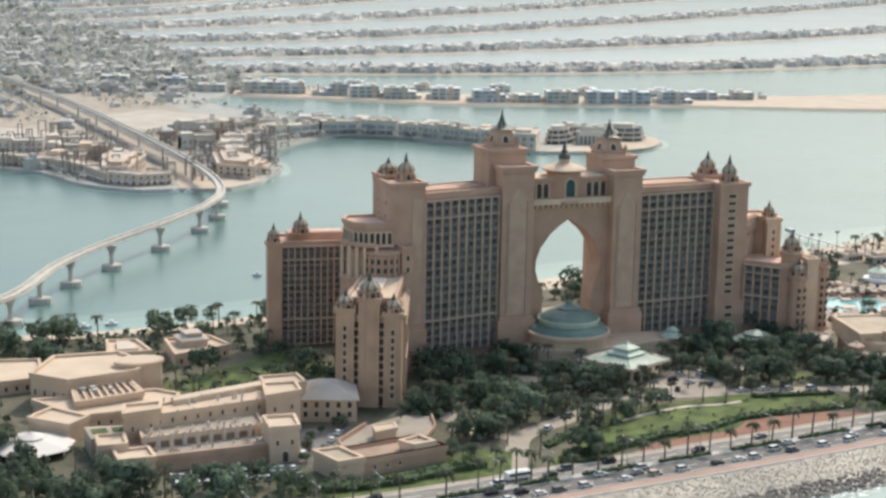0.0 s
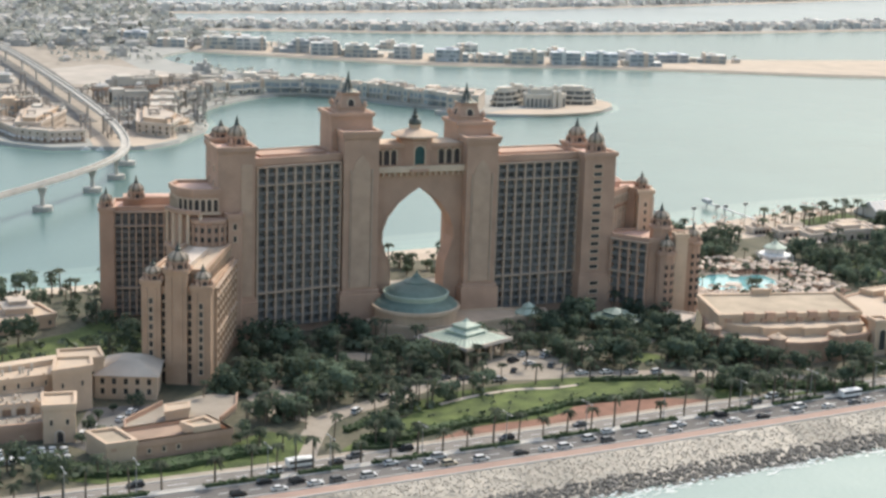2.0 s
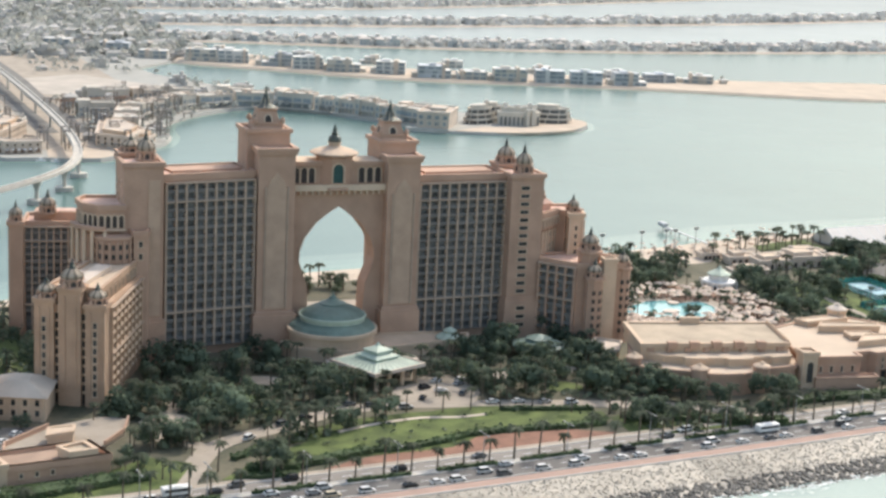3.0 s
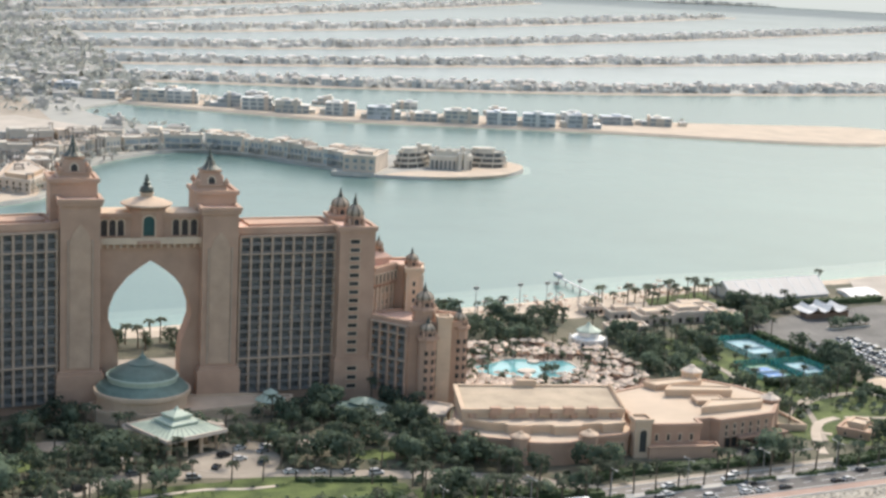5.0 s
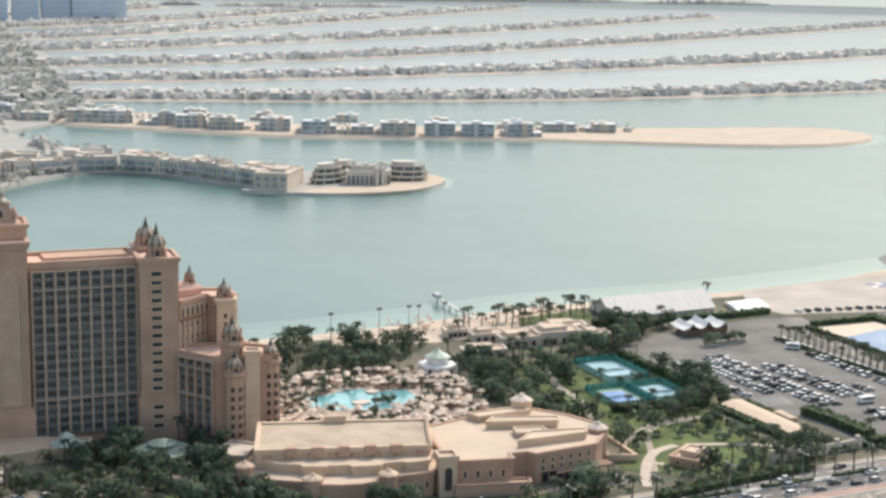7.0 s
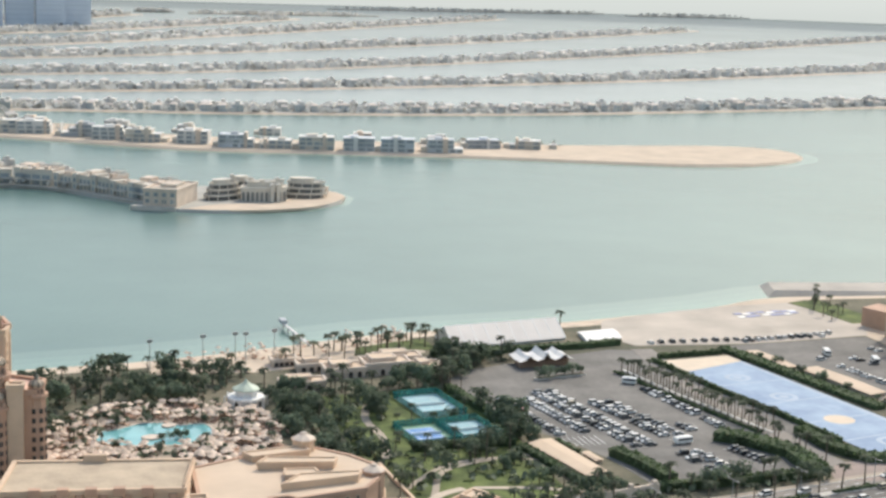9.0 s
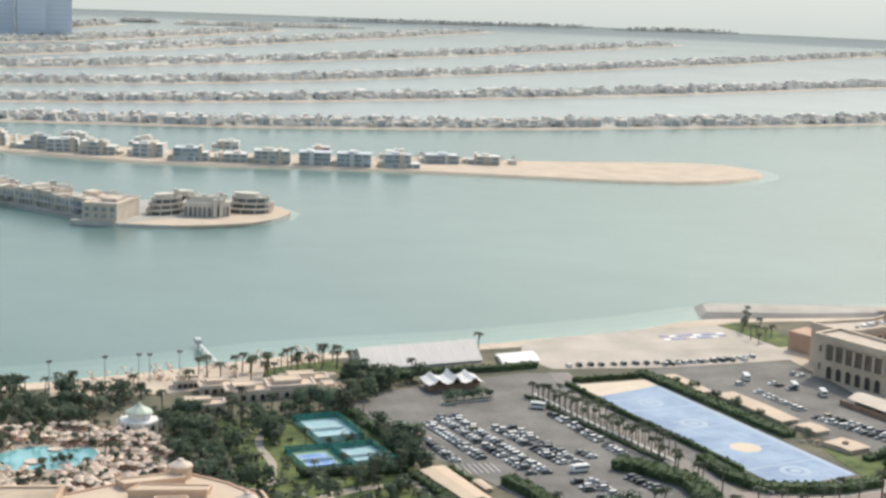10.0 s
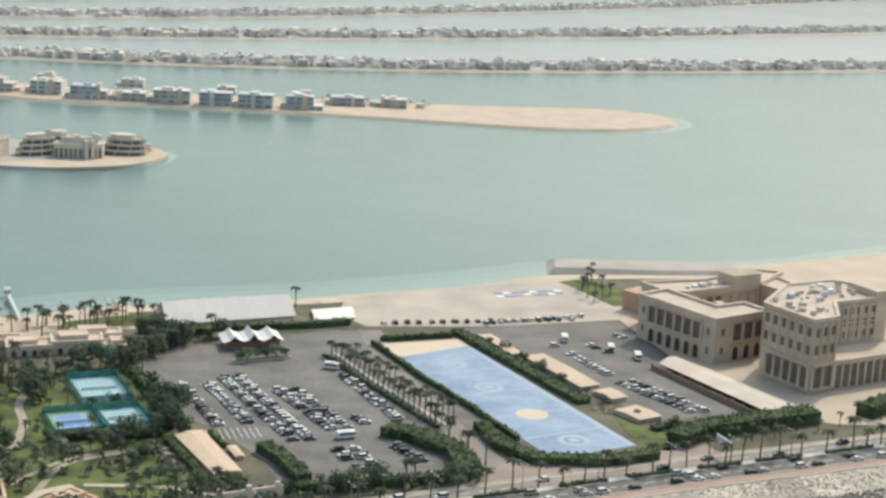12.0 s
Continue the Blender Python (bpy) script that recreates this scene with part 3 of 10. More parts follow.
def spire(parent, at, z, h):
    """The tall lantern of an arch tower: tapered square drum in two stages, flared bronze cap and long spike."""
    x, y = at
    q = math.pi / 4
    bm = bmesh.new()
    lathe(bm, [(7.9, z), (7.9, z + 0.05 * h), (7.0, z + 0.055 * h), (6.5, z + 0.13 * h), (6.9, z + 0.135 * h), (6.9, z + 0.165 * h), (5.8, z + 0.17 * h), (4.1, z + 0.45 * h), (4.7, z + 0.465 * h), (4.7, z + 0.495 * h), (3.6, z + 0.5 * h)], 4, at, 0, 1, q)
    for i in range(4):
        a = q + math.tau * i / 4
        lathe(bm, [(0.95, z + 0.18 * h), (0.8, z + 0.27 * h), (0.4, z + 0.30 * h), (0.05, z + 0.34 * h)], 6, (x + 6.5 * math.cos(a), y + 6.5 * math.sin(a)))
    drum = part("drum", bm, STUCCO, parent)
    slope = (5.8 - 4.1) * math.cos(q) / (0.28 * h)
    for nm, ww, hh, out, m in (("opening_surround", 1.45, 0.20 * h, 0.10, STUCCO_PALE), ("opening", 1.0, 0.165 * h, 0.18, NICHE)):
        bm = bmesh.new()
        bm.faces.new([bm.verts.new((5.8 * math.cos(q) + out - slope * (pz + 0.02 * h), px, 0.19 * h + pz)) for px, pz in [(-ww, 0), (ww, 0), (ww, hh * 0.6), (ww * 0.6, hh * 0.86), (0, hh), (-ww * 0.6, hh * 0.86), (-ww, hh * 0.6)]])
        om = data(nm, bm, m)
        for i in range(4):
            child(nm, om, drum, "", Matrix.Translation((x, y, z)) @ Matrix.Rotation(math.tau * i / 4, 4, 'Z'))
    bm = bmesh.new()
    lathe(bm, [(3.2, z + 0.50 * h), (3.7, z + 0.515 * h), (2.7, z + 0.55 * h), (1.9, z + 0.60 * h), (1.5, z + 0.66 * h), (1.25, z + 0.72 * h), (0.75, z + 0.765 * h), (1.05, z + 0.79 * h), (0.6, z + 0.83 * h), (0.45, z + 0.88 * h), (0.09, z + 1.03 * h)], 12, at)
    cap = part("spire", bm, BRONZE, parent, "weathered bronze spire")
    bm = bmesh.new()
    pr = [(3.95, 0.515), (2.75, 0.55), (1.95, 0.60), (1.55, 0.66), (1.3, 0.72)]
    for (r0, z0), (r1, z1) in zip(pr, pr[1:]):
        bm.faces.new([bm.verts.new((rq + 0.12, o, zq * h)) for rq, zq, o in ((r0, z0, -0.2), (r0, z0, 0.2), (r1, z1, 0.12), (r1, z1, -0.12))])
    rm = data("spire_rib", bm, DOME_STONE)
    for i in range(8):
        child("spire_rib", rm, cap, "", Matrix.Translation((x, y, z)) @ Matrix.Rotation(math.tau * (i + 0.5) / 8, 4, 'Z'))

hotel = thing("hotel", (0, 6, LAND), "huge pink stucco resort hotel with a pointed central arch", "hotel")
for s, x0, x1, zf, zb, sp, zt in ((-1, -28.2, -15.9, 71.2, 76.6, (-23.0, 14), 90.5), (1, 16.0, 27.5, 68.3, 72.6, (20.4, 14), 86.0)):
    bm = bmesh.new()
    box(bm, x0, x1, 0, 11, LAND, zf)
    tower = part("arch_tower", bm, STUCCO, hotel)
    bm = bmesh.new()
    box(bm, x0 - 1.2, x1 + 1.2, -1.4, 11.5, LAND, 16.0)
    part("plinth", bm, STUCCO, tower)
    bm = bmesh.new()
    box(bm, x0 - 0.7, x1 + 0.7, -0.9, 11.2, 16.0, 17.2)
    part("plinth_course", bm, STUCCO, tower)
    bm = bmesh.new()
    box(bm, x0 - 0.6, x1 + 0.6, -0.6, 11, zf - 1.3, zf - 0.2)
    part("cornice", bm, STUCCO, tower)
    bm = bmesh.new()
    rim(bm, [(x0 - 0.9, -0.9), (x1 + 0.9, -0.9), (x1 + 0.9, 11), (x0 - 0.9, 11)], 1.3, zf - 0.2, zf + 0.9)
    part("parapet", bm, STUCCO, tower)
    xc = (x0 + x1) / 2
    bm = bmesh.new()
    prof = [(-3.3, 18.2), (3.3, 18.2), (3.3, zf - 13), (2.4, zf - 9.8), (0, zf - 7), (-2.4, zf - 9.8), (-3.3, zf - 13)]
    a, b = ([bm.verts.new((xc + px, y, pz)) for px, pz in prof] for y in (-0.25, 0.02))
    bm.faces.new(a)
    for i in range(7):
        bm.faces.new((a[i], a[(i + 1) % 7], b[(i + 1) % 7], b[i]))
    part("stone_panel", bm, PANEL, tower, "pale stone panel with a pointed head")
    bm = bmesh.new()
    for dx in (-4.0, 3.5):
        box(bm, xc + dx, xc + dx + 0.5, -0.45, 0.02, 18.2, zf - 12)
    part("panel_frame", bm, PILASTER, tower)
    bm = bmesh.new()
    xb0, xb1 = (x0 - 2.4, x1 - 0.2) if s < 0 else (x0 - 1.0, x1 + 0.6)
    box(bm, xb0, xb1, 7.5, 21.5, LAND, zb)
    rim(bm, [(xb0 - 0.7, 6.8), (xb1 + 0.7, 6.8), (xb1 + 0.7, 22.2), (xb0 - 0.7, 22.2)], 1.2, zb - 0.6, zb + 0.7)
    back = part("tower_back", bm, STUCCO, hotel)
    spire(hotel, (sp[0], 14.2), zb, zt - zb)
    bm = bmesh.new()
    box(bm, x0 + 0.4, x1 - 0.4, 0.4, 7.4, zf - 0.1, zf + 0.15)
    part("roof", bm, ROOF_PINK, tower)

# bridge with the arch
half = [(9.8, LAND), (9.9, 21), (10.3, 25.0), (11.8, 28.8), (13.1, 33.0), (13.0, 36.5), (11.3, 41.2), (7.5, 46.2), (3.5, 49.4), (0.0, 51.6)]
ARCH_X = 0.2
outline = [(x, z) for x, z in half] + [(-x, z) for x, z in half[-2::-1]]
bm = bmesh.new()
Y0, Y1 = 4.0, 12.5
for y in (Y0, Y1):
    rows = [[bm.verts.new((px, y, z)) for px in (-16.4, ARCH_X - x, ARCH_X + x, 16.4)] for x, z in half[:-1]]
    tip = [bm.verts.new((px, y, half[-1][1])) for px in (-16.4, ARCH_X, 16.4)]
    head = [bm.verts.new((px, y, 57.2)) for px in (-16.4, ARCH_X, 16.4)]
    for p, q in zip(rows, rows[1:]):
        bm.faces.new((p[0], p[1], q[1], q[0]))
        bm.faces.new((p[2], p[3], q[3], q[2]))
    p = rows[-1]
    bm.faces.new((p[0], p[1], tip[1], tip[0]))
    bm.faces.new((p[2], p[3], tip[2], tip[1]))
    for k in (0, 1):
        bm.faces.new((tip[k], tip[k + 1], head[k + 1], head[k]))
    if y == Y0:
        front = [r[1] for r in rows] + [tip[1]] + [r[2] for r in rows[::-1]]
        top_f = head
    else:
        rear = [r[1] for r in rows] + [tip[1]] + [r[2] for r in rows[::-1]]
        top_r = head
for i in range(len(front) - 1):
    bm.faces.new((front[i], front[i + 1], rear[i + 1], rear[i]))
for k in (0, 1):
    bm.faces.new((top_f[k], top_f[k + 1], top_r[k + 1], top_r[k]))
bridge = part("bridge", bm, STUCCO, hotel)
bm = bmesh.new()
pr = [(x + ARCH_X, z) for x, z in outline[1:-1]]
out = [((x - ARCH_X) * 1.05 + ARCH_X, z + 0.7) for x, z in pr]
a, b, c = ([bm.verts.new((x, y, z)) for x, z in q] for q, y in ((pr, Y0 - 0.25), (out, Y0 - 0.25), (out, Y0 + 0.05)))
for i in range(len(pr) - 1):
    bm.faces.new((a[i], a[i + 1], b[i + 1], b[i]))
    bm.faces.new((b[i], b[i + 1], c[i + 1], c[i]))
part("arch_surround", bm, STUCCO, bridge)
bm = bmesh.new()
box(bm, -16.2, 16.2, 2.0, 17.0, 57.2, 58.1)
box(bm, -16.2, 16.2, 2.0, 2.4, 58.1, 59.3)
for i in range(16):
    box(bm, -15.8 + i * 2.1, -15.2 + i * 2.1, 2.6, 4.0, 55.9, 57.2)
part("balcony", bm, STUCCO_PALE, bridge)
bm = bmesh.new()
box(bm, -16.2, 16.2, 5.2, 15.5, 58.1, 66.0)
box(bm, -16.2, 16.2, 4.4, 16.2, 65.2, 66.6)
gal = part("gallery", bm, STUCCO, bridge)
for xa, xb in ((-15.6, -7.8), (6.8, 15.4)):
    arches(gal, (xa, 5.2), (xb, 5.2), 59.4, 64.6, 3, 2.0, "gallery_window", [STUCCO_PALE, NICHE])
bm = bmesh.new()
box(bm, -16.0, 16.0, 4.8, 15.9, 66.6, 66.75)
part("gallery_roof", bm, ROOF_SAND, gal)
bm = bmesh.new()
c = (-0.7, 8.0)
lathe(bm, [(7.4, 57.3), (7.4, 58.2), (6.2, 58.3), (6.2, 68.0), (7.6, 68.6), (7.6, 69.3), (6.8, 69.4)], 8, c, 0, 1, math.pi / 8)
pav = part("pavilion", bm, STUCCO, bridge)
arches(pav, (-3.2, c[1] - 5.75), (1.8, c[1] - 5.75), 59.8, 66.2, 1, 3.6, "gallery_window", [STUCCO_PALE, surf("deep green arch glazing", (0.03, 0.075, 0.07), 0.2, 0.5, 0.35, spec=0.3)])
bm = bmesh.new()
lathe(bm, [(8.3, 69.2), (8.1, 69.6), (6.0, 70.4), (3.8, 71.0), (2.0, 71.6), (1.9, 72.4), (2.3, 72.5), (2.2, 72.9)], 16, c)
part("pavilion_roof", bm, STUCCO_SAND, bridge)
bm = bmesh.new()
lathe(bm, [(2.0, 72.8), (2.3, 73.6), (1.9, 74.6), (1.0, 75.3), (1.3, 75.9), (0.6, 76.5), (0.8, 77.0), (0.1, 78.8)], 10, c)
part("finial", bm, BRONZE, bridge)

# main wings with their balcony windows
for pts, zt, bays, nm in ((((-60.2, -3.6), (-28.4, 2.6)), 61.6, 9, "wing"), (((27.8, 4.2), (61.6, 6.4)), 59.0, 9, "wing")):
    p0, p1 = Vector(pts[0]), Vector(pts[1])
    d = (p1 - p0).normalized()
    nrm = Vector((-d.y, d.x))
    poly = [p0, p1, p1 + nrm * 17, p0 + nrm * 17]
    wing = block(hotel, nm, poly, LAND, zt + 1.6, STUCCO, ROOF_PINK, 1.3, 0.7, 0.3)
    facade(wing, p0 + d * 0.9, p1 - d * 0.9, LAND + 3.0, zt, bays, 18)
    bm = bmesh.new()
    q0, q1 = p0 + nrm * 7.5 + d * 6, p1 + nrm * 7.5 - d * 2
    prism(bm, [q0, q1, q1 + nrm * 8.5, q0 + nrm * 8.5], zt + 1.6, zt + 2.5)
    part("roof_housing", bm, STUCCO, wing)
# end pillars, their domes and side blocks
for x0, x1, y0, y1, zt, d1, d2 in ((-73.0, -60.6, -8.2, 9.5, 68.4, ((-65.0, -0.5), 78.6), ((-68.4, 8.0), 76.0)), (61.2, 73.2, 0.6, 15.0, 61.6, ((67.0, 5.0), 72.8), ((65.6, 18.5), 72.6))):
    poly = [(x0, y0), (x1, y0), (x1, y1), (x0, y1)]
    pil = block(hotel, "end_pillar", poly, LAND, zt, STUCCO, ROOF_PINK, 0.8, 0.6, 0.6)
    bm = bmesh.new()
    box(bm, x0 - 0.8, x1 + 0.8, y0 - 1.0, y1, LAND, 17.5)
    box(bm, x0 - 0.4, x1 + 0.4, y0 - 0.5, y1, 17.5, 18.6)
    part("plinth", bm, STUCCO, pil)
    if x0 > 0:
        slots(pil, (x0 + 2.8, y0), (x1 - 4.6, y0), 19.4, 58.8, 1, 14, 3.3, 1.3)
        slots(pil, (x0 + 2.8, y0 - 1.0), (x1 - 4.6, y0 - 1.0), 7.4, 16.4, 1, 3, 3.3, 1.3)
    else:
        bm = bmesh.new()
        box(bm, x1 - 4.8, x1 - 1.0, y0 - 0.25, y0 + 0.02, 19.5, zt - 5)
        part("stone_panel", bm, PANEL, pil)
        slots(pil, (x0, y1 - 1), (x0, y0 + 2), 50, 64, 2, 3)
    lantern(pil, d1[0], zt + 0.2, 2.75, d1[1] - zt)
    bm = bmesh.new()
    c = d2[0]
    zz = zt + 1.5
    prism(bm, [(c[0] - 4.2, c[1] - 4), (c[0] + 4.2, c[1] - 4), (c[0] + 4.2, c[1] + 4), (c[0] - 4.2, c[1] + 4)], LAND, zz)
    rim(bm, [(c[0] - 4.7, c[1] - 4.5), (c[0] + 4.7, c[1] - 4.5), (c[0] + 4.7, c[1] + 4.5), (c[0] - 4.7, c[1] + 4.5)], 0.9, zz - 0.6, zz + 0.5)
    part("stair_tower", bm, STUCCO, hotel)
    lantern(hotel, c, zz, 2.9, d2[1] - zz)
# stepped block beside the pillar: arcaded upper tier on corbels over a round bay
def corbels(parent, p0, p1, z, n, mat_=None):
    bm = bmesh.new()
    bm.faces.new([bm.verts.new((-0.3, -y, zz)) for y, zz in ((0, 0), (1.0, 1.3), (1.0, 1.7), (0, 1.7))])
    bm.faces.new([bm.verts.new((0.3, -y, zz)) for y, zz in ((0, 0), (1.0, 1.3), (1.0, 1.7), (0, 1.7))])
    vs = [v for v in bm.verts]
    for i in range(4):
        bm.faces.new((vs[i], vs[(i + 1) % 4], vs[4 + (i + 1) % 4], vs[4 + i]))
    me = data("corbel", bm, mat_ or STUCCO)
    L = (Vector(p1) - Vector(p0)).length
    for i in range(n):
        child("corbel", me, parent, "", frame_on(p0, p1, z) @ pose((i + 0.5) * L / n, 0, 0))
st = [(-86.0, 4.0), (-85.0, -4.0), (-81.0, -8.6), (-73.0, -9.6), (-72.5, 8.0), (-83.0, 9.0)]
blk = block(hotel, "stepped_block", st, 47.8, 55.0, STUCCO, ROOF_PINK, 1.0, 0.6, 0.6)
bm = bmesh.new()
prism(bm, inset(st, 1.0), LAND, 47.8)
part("shaft", bm, STUCCO, blk)
for p0, p1, n in (((-81.0, -8.6), (-73.0, -9.6), 4), ((-85.0, -4.0), (-81.0, -8.6), 3), ((-86.0, 4.0), (-85.0, -4.0), 4)):
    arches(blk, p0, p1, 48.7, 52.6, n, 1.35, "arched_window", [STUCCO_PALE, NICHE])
    d = Vector(((Vector(p1) - Vector(p0)).normalized().y, -(Vector(p1) - Vector(p0)).normalized().x)) * -1.0
    corbels(blk, tuple(Vector(p0) + d), tuple(Vector(p1) + d), 46.1, n * 2)
    L = (Vector(p1) - Vector(p0)).length
    bm = bmesh.new()
    box(bm, -0.4, L + 0.4, -0.5, 0.1, -0.35, 0.35)
    child("string_course", data("string_course", bm, STUCCO_PALE), blk, "", frame_on(p0, p1, 48.1))
bay_c = (-76.0, -8.0)
bm = bmesh.new()
lathe(bm, [(6.4, LAND), (6.4, 45.4), (7.0, 45.7), (7.0, 46.6), (6.2, 46.7)], 20, bay_c)
bay = part("round_bay", bm, STUCCO, hotel)
bm = bmesh.new()
box(bm, 6.2, 6.85, -0.42, 0.42, 20, 45.2)
pm = data("pilaster", bm, STUCCO)
bm = bmesh.new()
box(bm, 6.3, 6.46, -0.5, 0.5, 0, 1.6)
wm = data("window", bm, GLASS_DIM)
for i in range(9):
    a = math.radians(-170 + 20 * i)
    child("pilaster", pm, bay, "", Matrix.Translation((*bay_c, 0)) @ Matrix.Rotation(a, 4, 'Z'))
    if i < 8:
        for k in range(2):
            child("window", wm, bay, "", Matrix.Translation((*bay_c, 39.6 + 3.0 * k)) @ Matrix.Rotation(a + math.radians(10), 4, 'Z'))
sh = [(-70.6, -13.0), (-66.2, -12.4), (-64.8, -7.6), (-71.0, -7.0)]
blk = block(hotel, "stepped_block", sh, LAND, 47.2, STUCCO, ROOF_PINK, 1.0, 0.6, 0.4)
slots(blk, sh[0], sh[1], 38, 46, 1, 2, 1.3, 1.8)
bm = bmesh.new()
lathe(bm, [(0.75, 37.4), (0.62, 38.2), (0.55, 47.8), (0.85, 48.4)], 8)
cm = data("column", bm, STUCCO_PALE)
logg = [(-88.0, -1.0), (-87.0, -6.0), (-83.2, -10.6), (-79.6, -12.2)]
bm = bmesh.new()
ribbon(bm, logg, 1.8, 49.6, 1.2)
ribbon(bm, logg, 2.6, 37.5, 1.0)
lg_ = part("loggia", bm, STUCCO, hotel, "open loggia of free-standing columns")
for p in smooth_line(logg, 2.9):
    child("column", cm, lg_, "", Matrix.Translation((p.x, p.y, 0)))
bm = bmesh.new()
prism(bm, [(-88.4, -0.6), (-87.6, -6.6), (-83.4, -11.4), (-79.0, -13.0), (-78.0, -5.0), (-84.0, 0.0)], LAND, 36.6)
part("loggia_base", bm, STUCCO, hotel)
st = [(73.0, 3.4), (83.6, 12.6), (86.0, 9.4), (93.4, 12.0), (92.0, 22.0), (74.0, 24.0)]
blk = block(hotel, "stepped_block", st, LAND, 46.4, STUCCO, ROOF_PINK, 1.0, 0.6, 0.5)
p0, p1 = Vector(st[0]), Vector(st[1])
d = (p1 - p0).normalized()
L = (p1 - p0).length
o = Vector((d.y, -d.x))
bm = bmesh.new()
prism(bm, [p0, p1, p1 + o * 1.2, p0 + o * 1.2], 42.0, 47.2)
rim(bm, [p0 - o * 0.2, p1 - o * 0.2, p1 + o * 1.6, p0 + o * 1.6], 0.5, 46.8, 47.9)
gal2 = part("arcade_storey", bm, STUCCO, blk)
arches(gal2, p0 + o * 1.2, p1 + o * 1.2, 42.5, 45.4, 6, 1.3, "arched_window", [STUCCO_PALE, NICHE])
corbels(gal2, p0 + d * 0.4 + o * 0.2, p1 + o * 0.2, 40.2, 10)
bm = bmesh.new()
box(bm, -0.45, 0.45, -0.55, 0.05, 31.0, 41.6)
pm = data("pilaster", bm, STUCCO_PALE)
for i in range(6):
    child("pilaster", pm, blk, "", frame_on(p0, p1, 0) @ pose(0.8 + i * (L - 1.6) / 5, 0, 0))
slots(blk, p0, p1, 33.0, 41.0, 5, 2, 1.1, 1.7)
cp_ = [(86.0, 6.4), (91.6, 5.6), (93.6, 13.0), (87.6, 14.2)]
pier = block(hotel, "corner_pier", cp_, LAND, 46.2, STUCCO_SAND, ROOF_PINK, 0.8, 0.5, 0.5)
for a, b in ((cp_[0], cp_[1]), (cp_[1], cp_[2])):
    l2 = (Vector(b) - Vector(a)).length
    bm = bmesh.new()
    box(bm, -0.4, 0.4, -0.4, 0.05, 24.0, 44.6)
    pm = data("pilaster", bm, STUCCO_PALE)
    for t in (0.08, 0.92):
        child("pilaster", pm, pier, "", frame_on(a, b, 0) @ pose(l2 * t, 0, 0))
    slots(pier, a, b, 26.0, 43.0, 1, 6, 1.1, 1.5)
lantern(pier, (89.2, 10.6), 46.8, 2.0, 6.6)
bm = bmesh.new()
prism(bm, [(75.0, 13.0), (83.0, 16.0), (81.5, 22.0), (75.5, 22.0)], 46.4, 49.0)
prism(bm, [(74.4, 12.2), (83.8, 15.6), (82.0, 22.8), (74.8, 22.8)], 49.0, 51.0, 0, [(77.8, 16.0), (80.6, 16.8), (80.2, 19.4), (77.8, 19.4)])
part("roof_housing", bm, ROOF_PINK, blk)
lantern(blk, (79.3, 17.6), 50.4, 1.5, 6.2)

# left near wing, a tower block towards the sea wall
nw = thing("hotel_wing", (-85, -25, LAND), "sunlit pink stucco hotel wing with three domed turrets", "hotel wing", "hotel side wings")
A, B, C, D = (-103.2, -42.6), (-84.6, -51.2), (-66.5, -7.0), (-83.0, 1.0)
body = block(nw, "body", [A, B, C, D], LAND, 33.2, STUCCO_GOLD, ROOF_SAND, 0.9, 0.6, 0.4)
u = (Vector(B) - Vector(A)).normalized()
v = Vector((-u.y, u.x))
def nwp(a, b):
    return tuple(Vector(A) + u * a + v * b)
up = [nwp(2.5, 3), nwp(18, 3), nwp(17.5, 42), nwp(4, 40)]
upper = block(nw, "upper_storey", up, 33.3, 38.0, STUCCO_GOLD, ROOF_SAND, 1.0, 0.5, 0.5)
# pale rails imitate slabs lit by the sun on this side
facade(body, tuple(Vector(B) + (Vector(C) - Vector(B)).normalized() * 4), tuple(Vector(C) - (Vector(C) - Vector(B)).normalized() * 2), 8.0, 33.0, 9, 9, 1, depth=1.1, rib=0.9, rail=STUCCO_PALE, ribs=STUCCO_GOLD)
arches(upper, up[1], up[2], 34.0, 36.8, 9, 1.8)
for a, w, zt, zl in ((2.6, 2.9, 37.0, 6.2), (10.2, 3.3, 40.6, 8.2), (17.8, 2.9, 36.0, 6.2)):
    bm = bmesh.new()
    q = [nwp(a - w, -1.6), nwp(a + w, -1.6), nwp(a + w, 4), nwp(a - w, 4)]
    prism(bm, q, LAND, zt - 1.6)
    rim(bm, inset(q, -0.5), 1.0, zt - 2.2, zt - 0.9)
    prism(bm, inset(q, 0.3), zt - 1.7, zt - 1.3)
    tur = part("turret", bm, STUCCO_GOLD, nw)
    bm = bmesh.new()
    for e in (-0.62, 0.38):
        prism(bm, [nwp(a + w * e, -2.0), nwp(a + w * e + w * 0.24, -2.0), nwp(a + w * e + w * 0.24, -1.55), nwp(a + w * e, -1.55)], 9, zt - 3.5)
    part("stone_panel", bm, STUCCO_GOLD, tur)
    if a != 10.2:
        slots(tur, nwp(a - 0.9, -1.6), nwp(a + 0.9, -1.6), 7, zt - 6, 1, 9, 1.3, 1.7)
    lantern(nw, nwp(a, 1.2), zt - 1.4, 2.6 if a != 10.2 else 3.1, zl + 0.4)
for a in (6.4, 14.0):
    slots(body, nwp(a - 1.2, 0), nwp(a + 1.2, 0), 8, 32, 1, 9, 2.0, 1.9)
arches(body, nwp(5.2, 0), nwp(7.6, 0), 4.2, 7.6, 1, 1.8, "arch", [STUCCO_PALE, NICHE])
arches(body, nwp(12.8, 0), nwp(15.2, 0), 4.2, 7.6, 1, 1.8, "arch", [STUCCO_PALE, NICHE])
bm = bmesh.new()
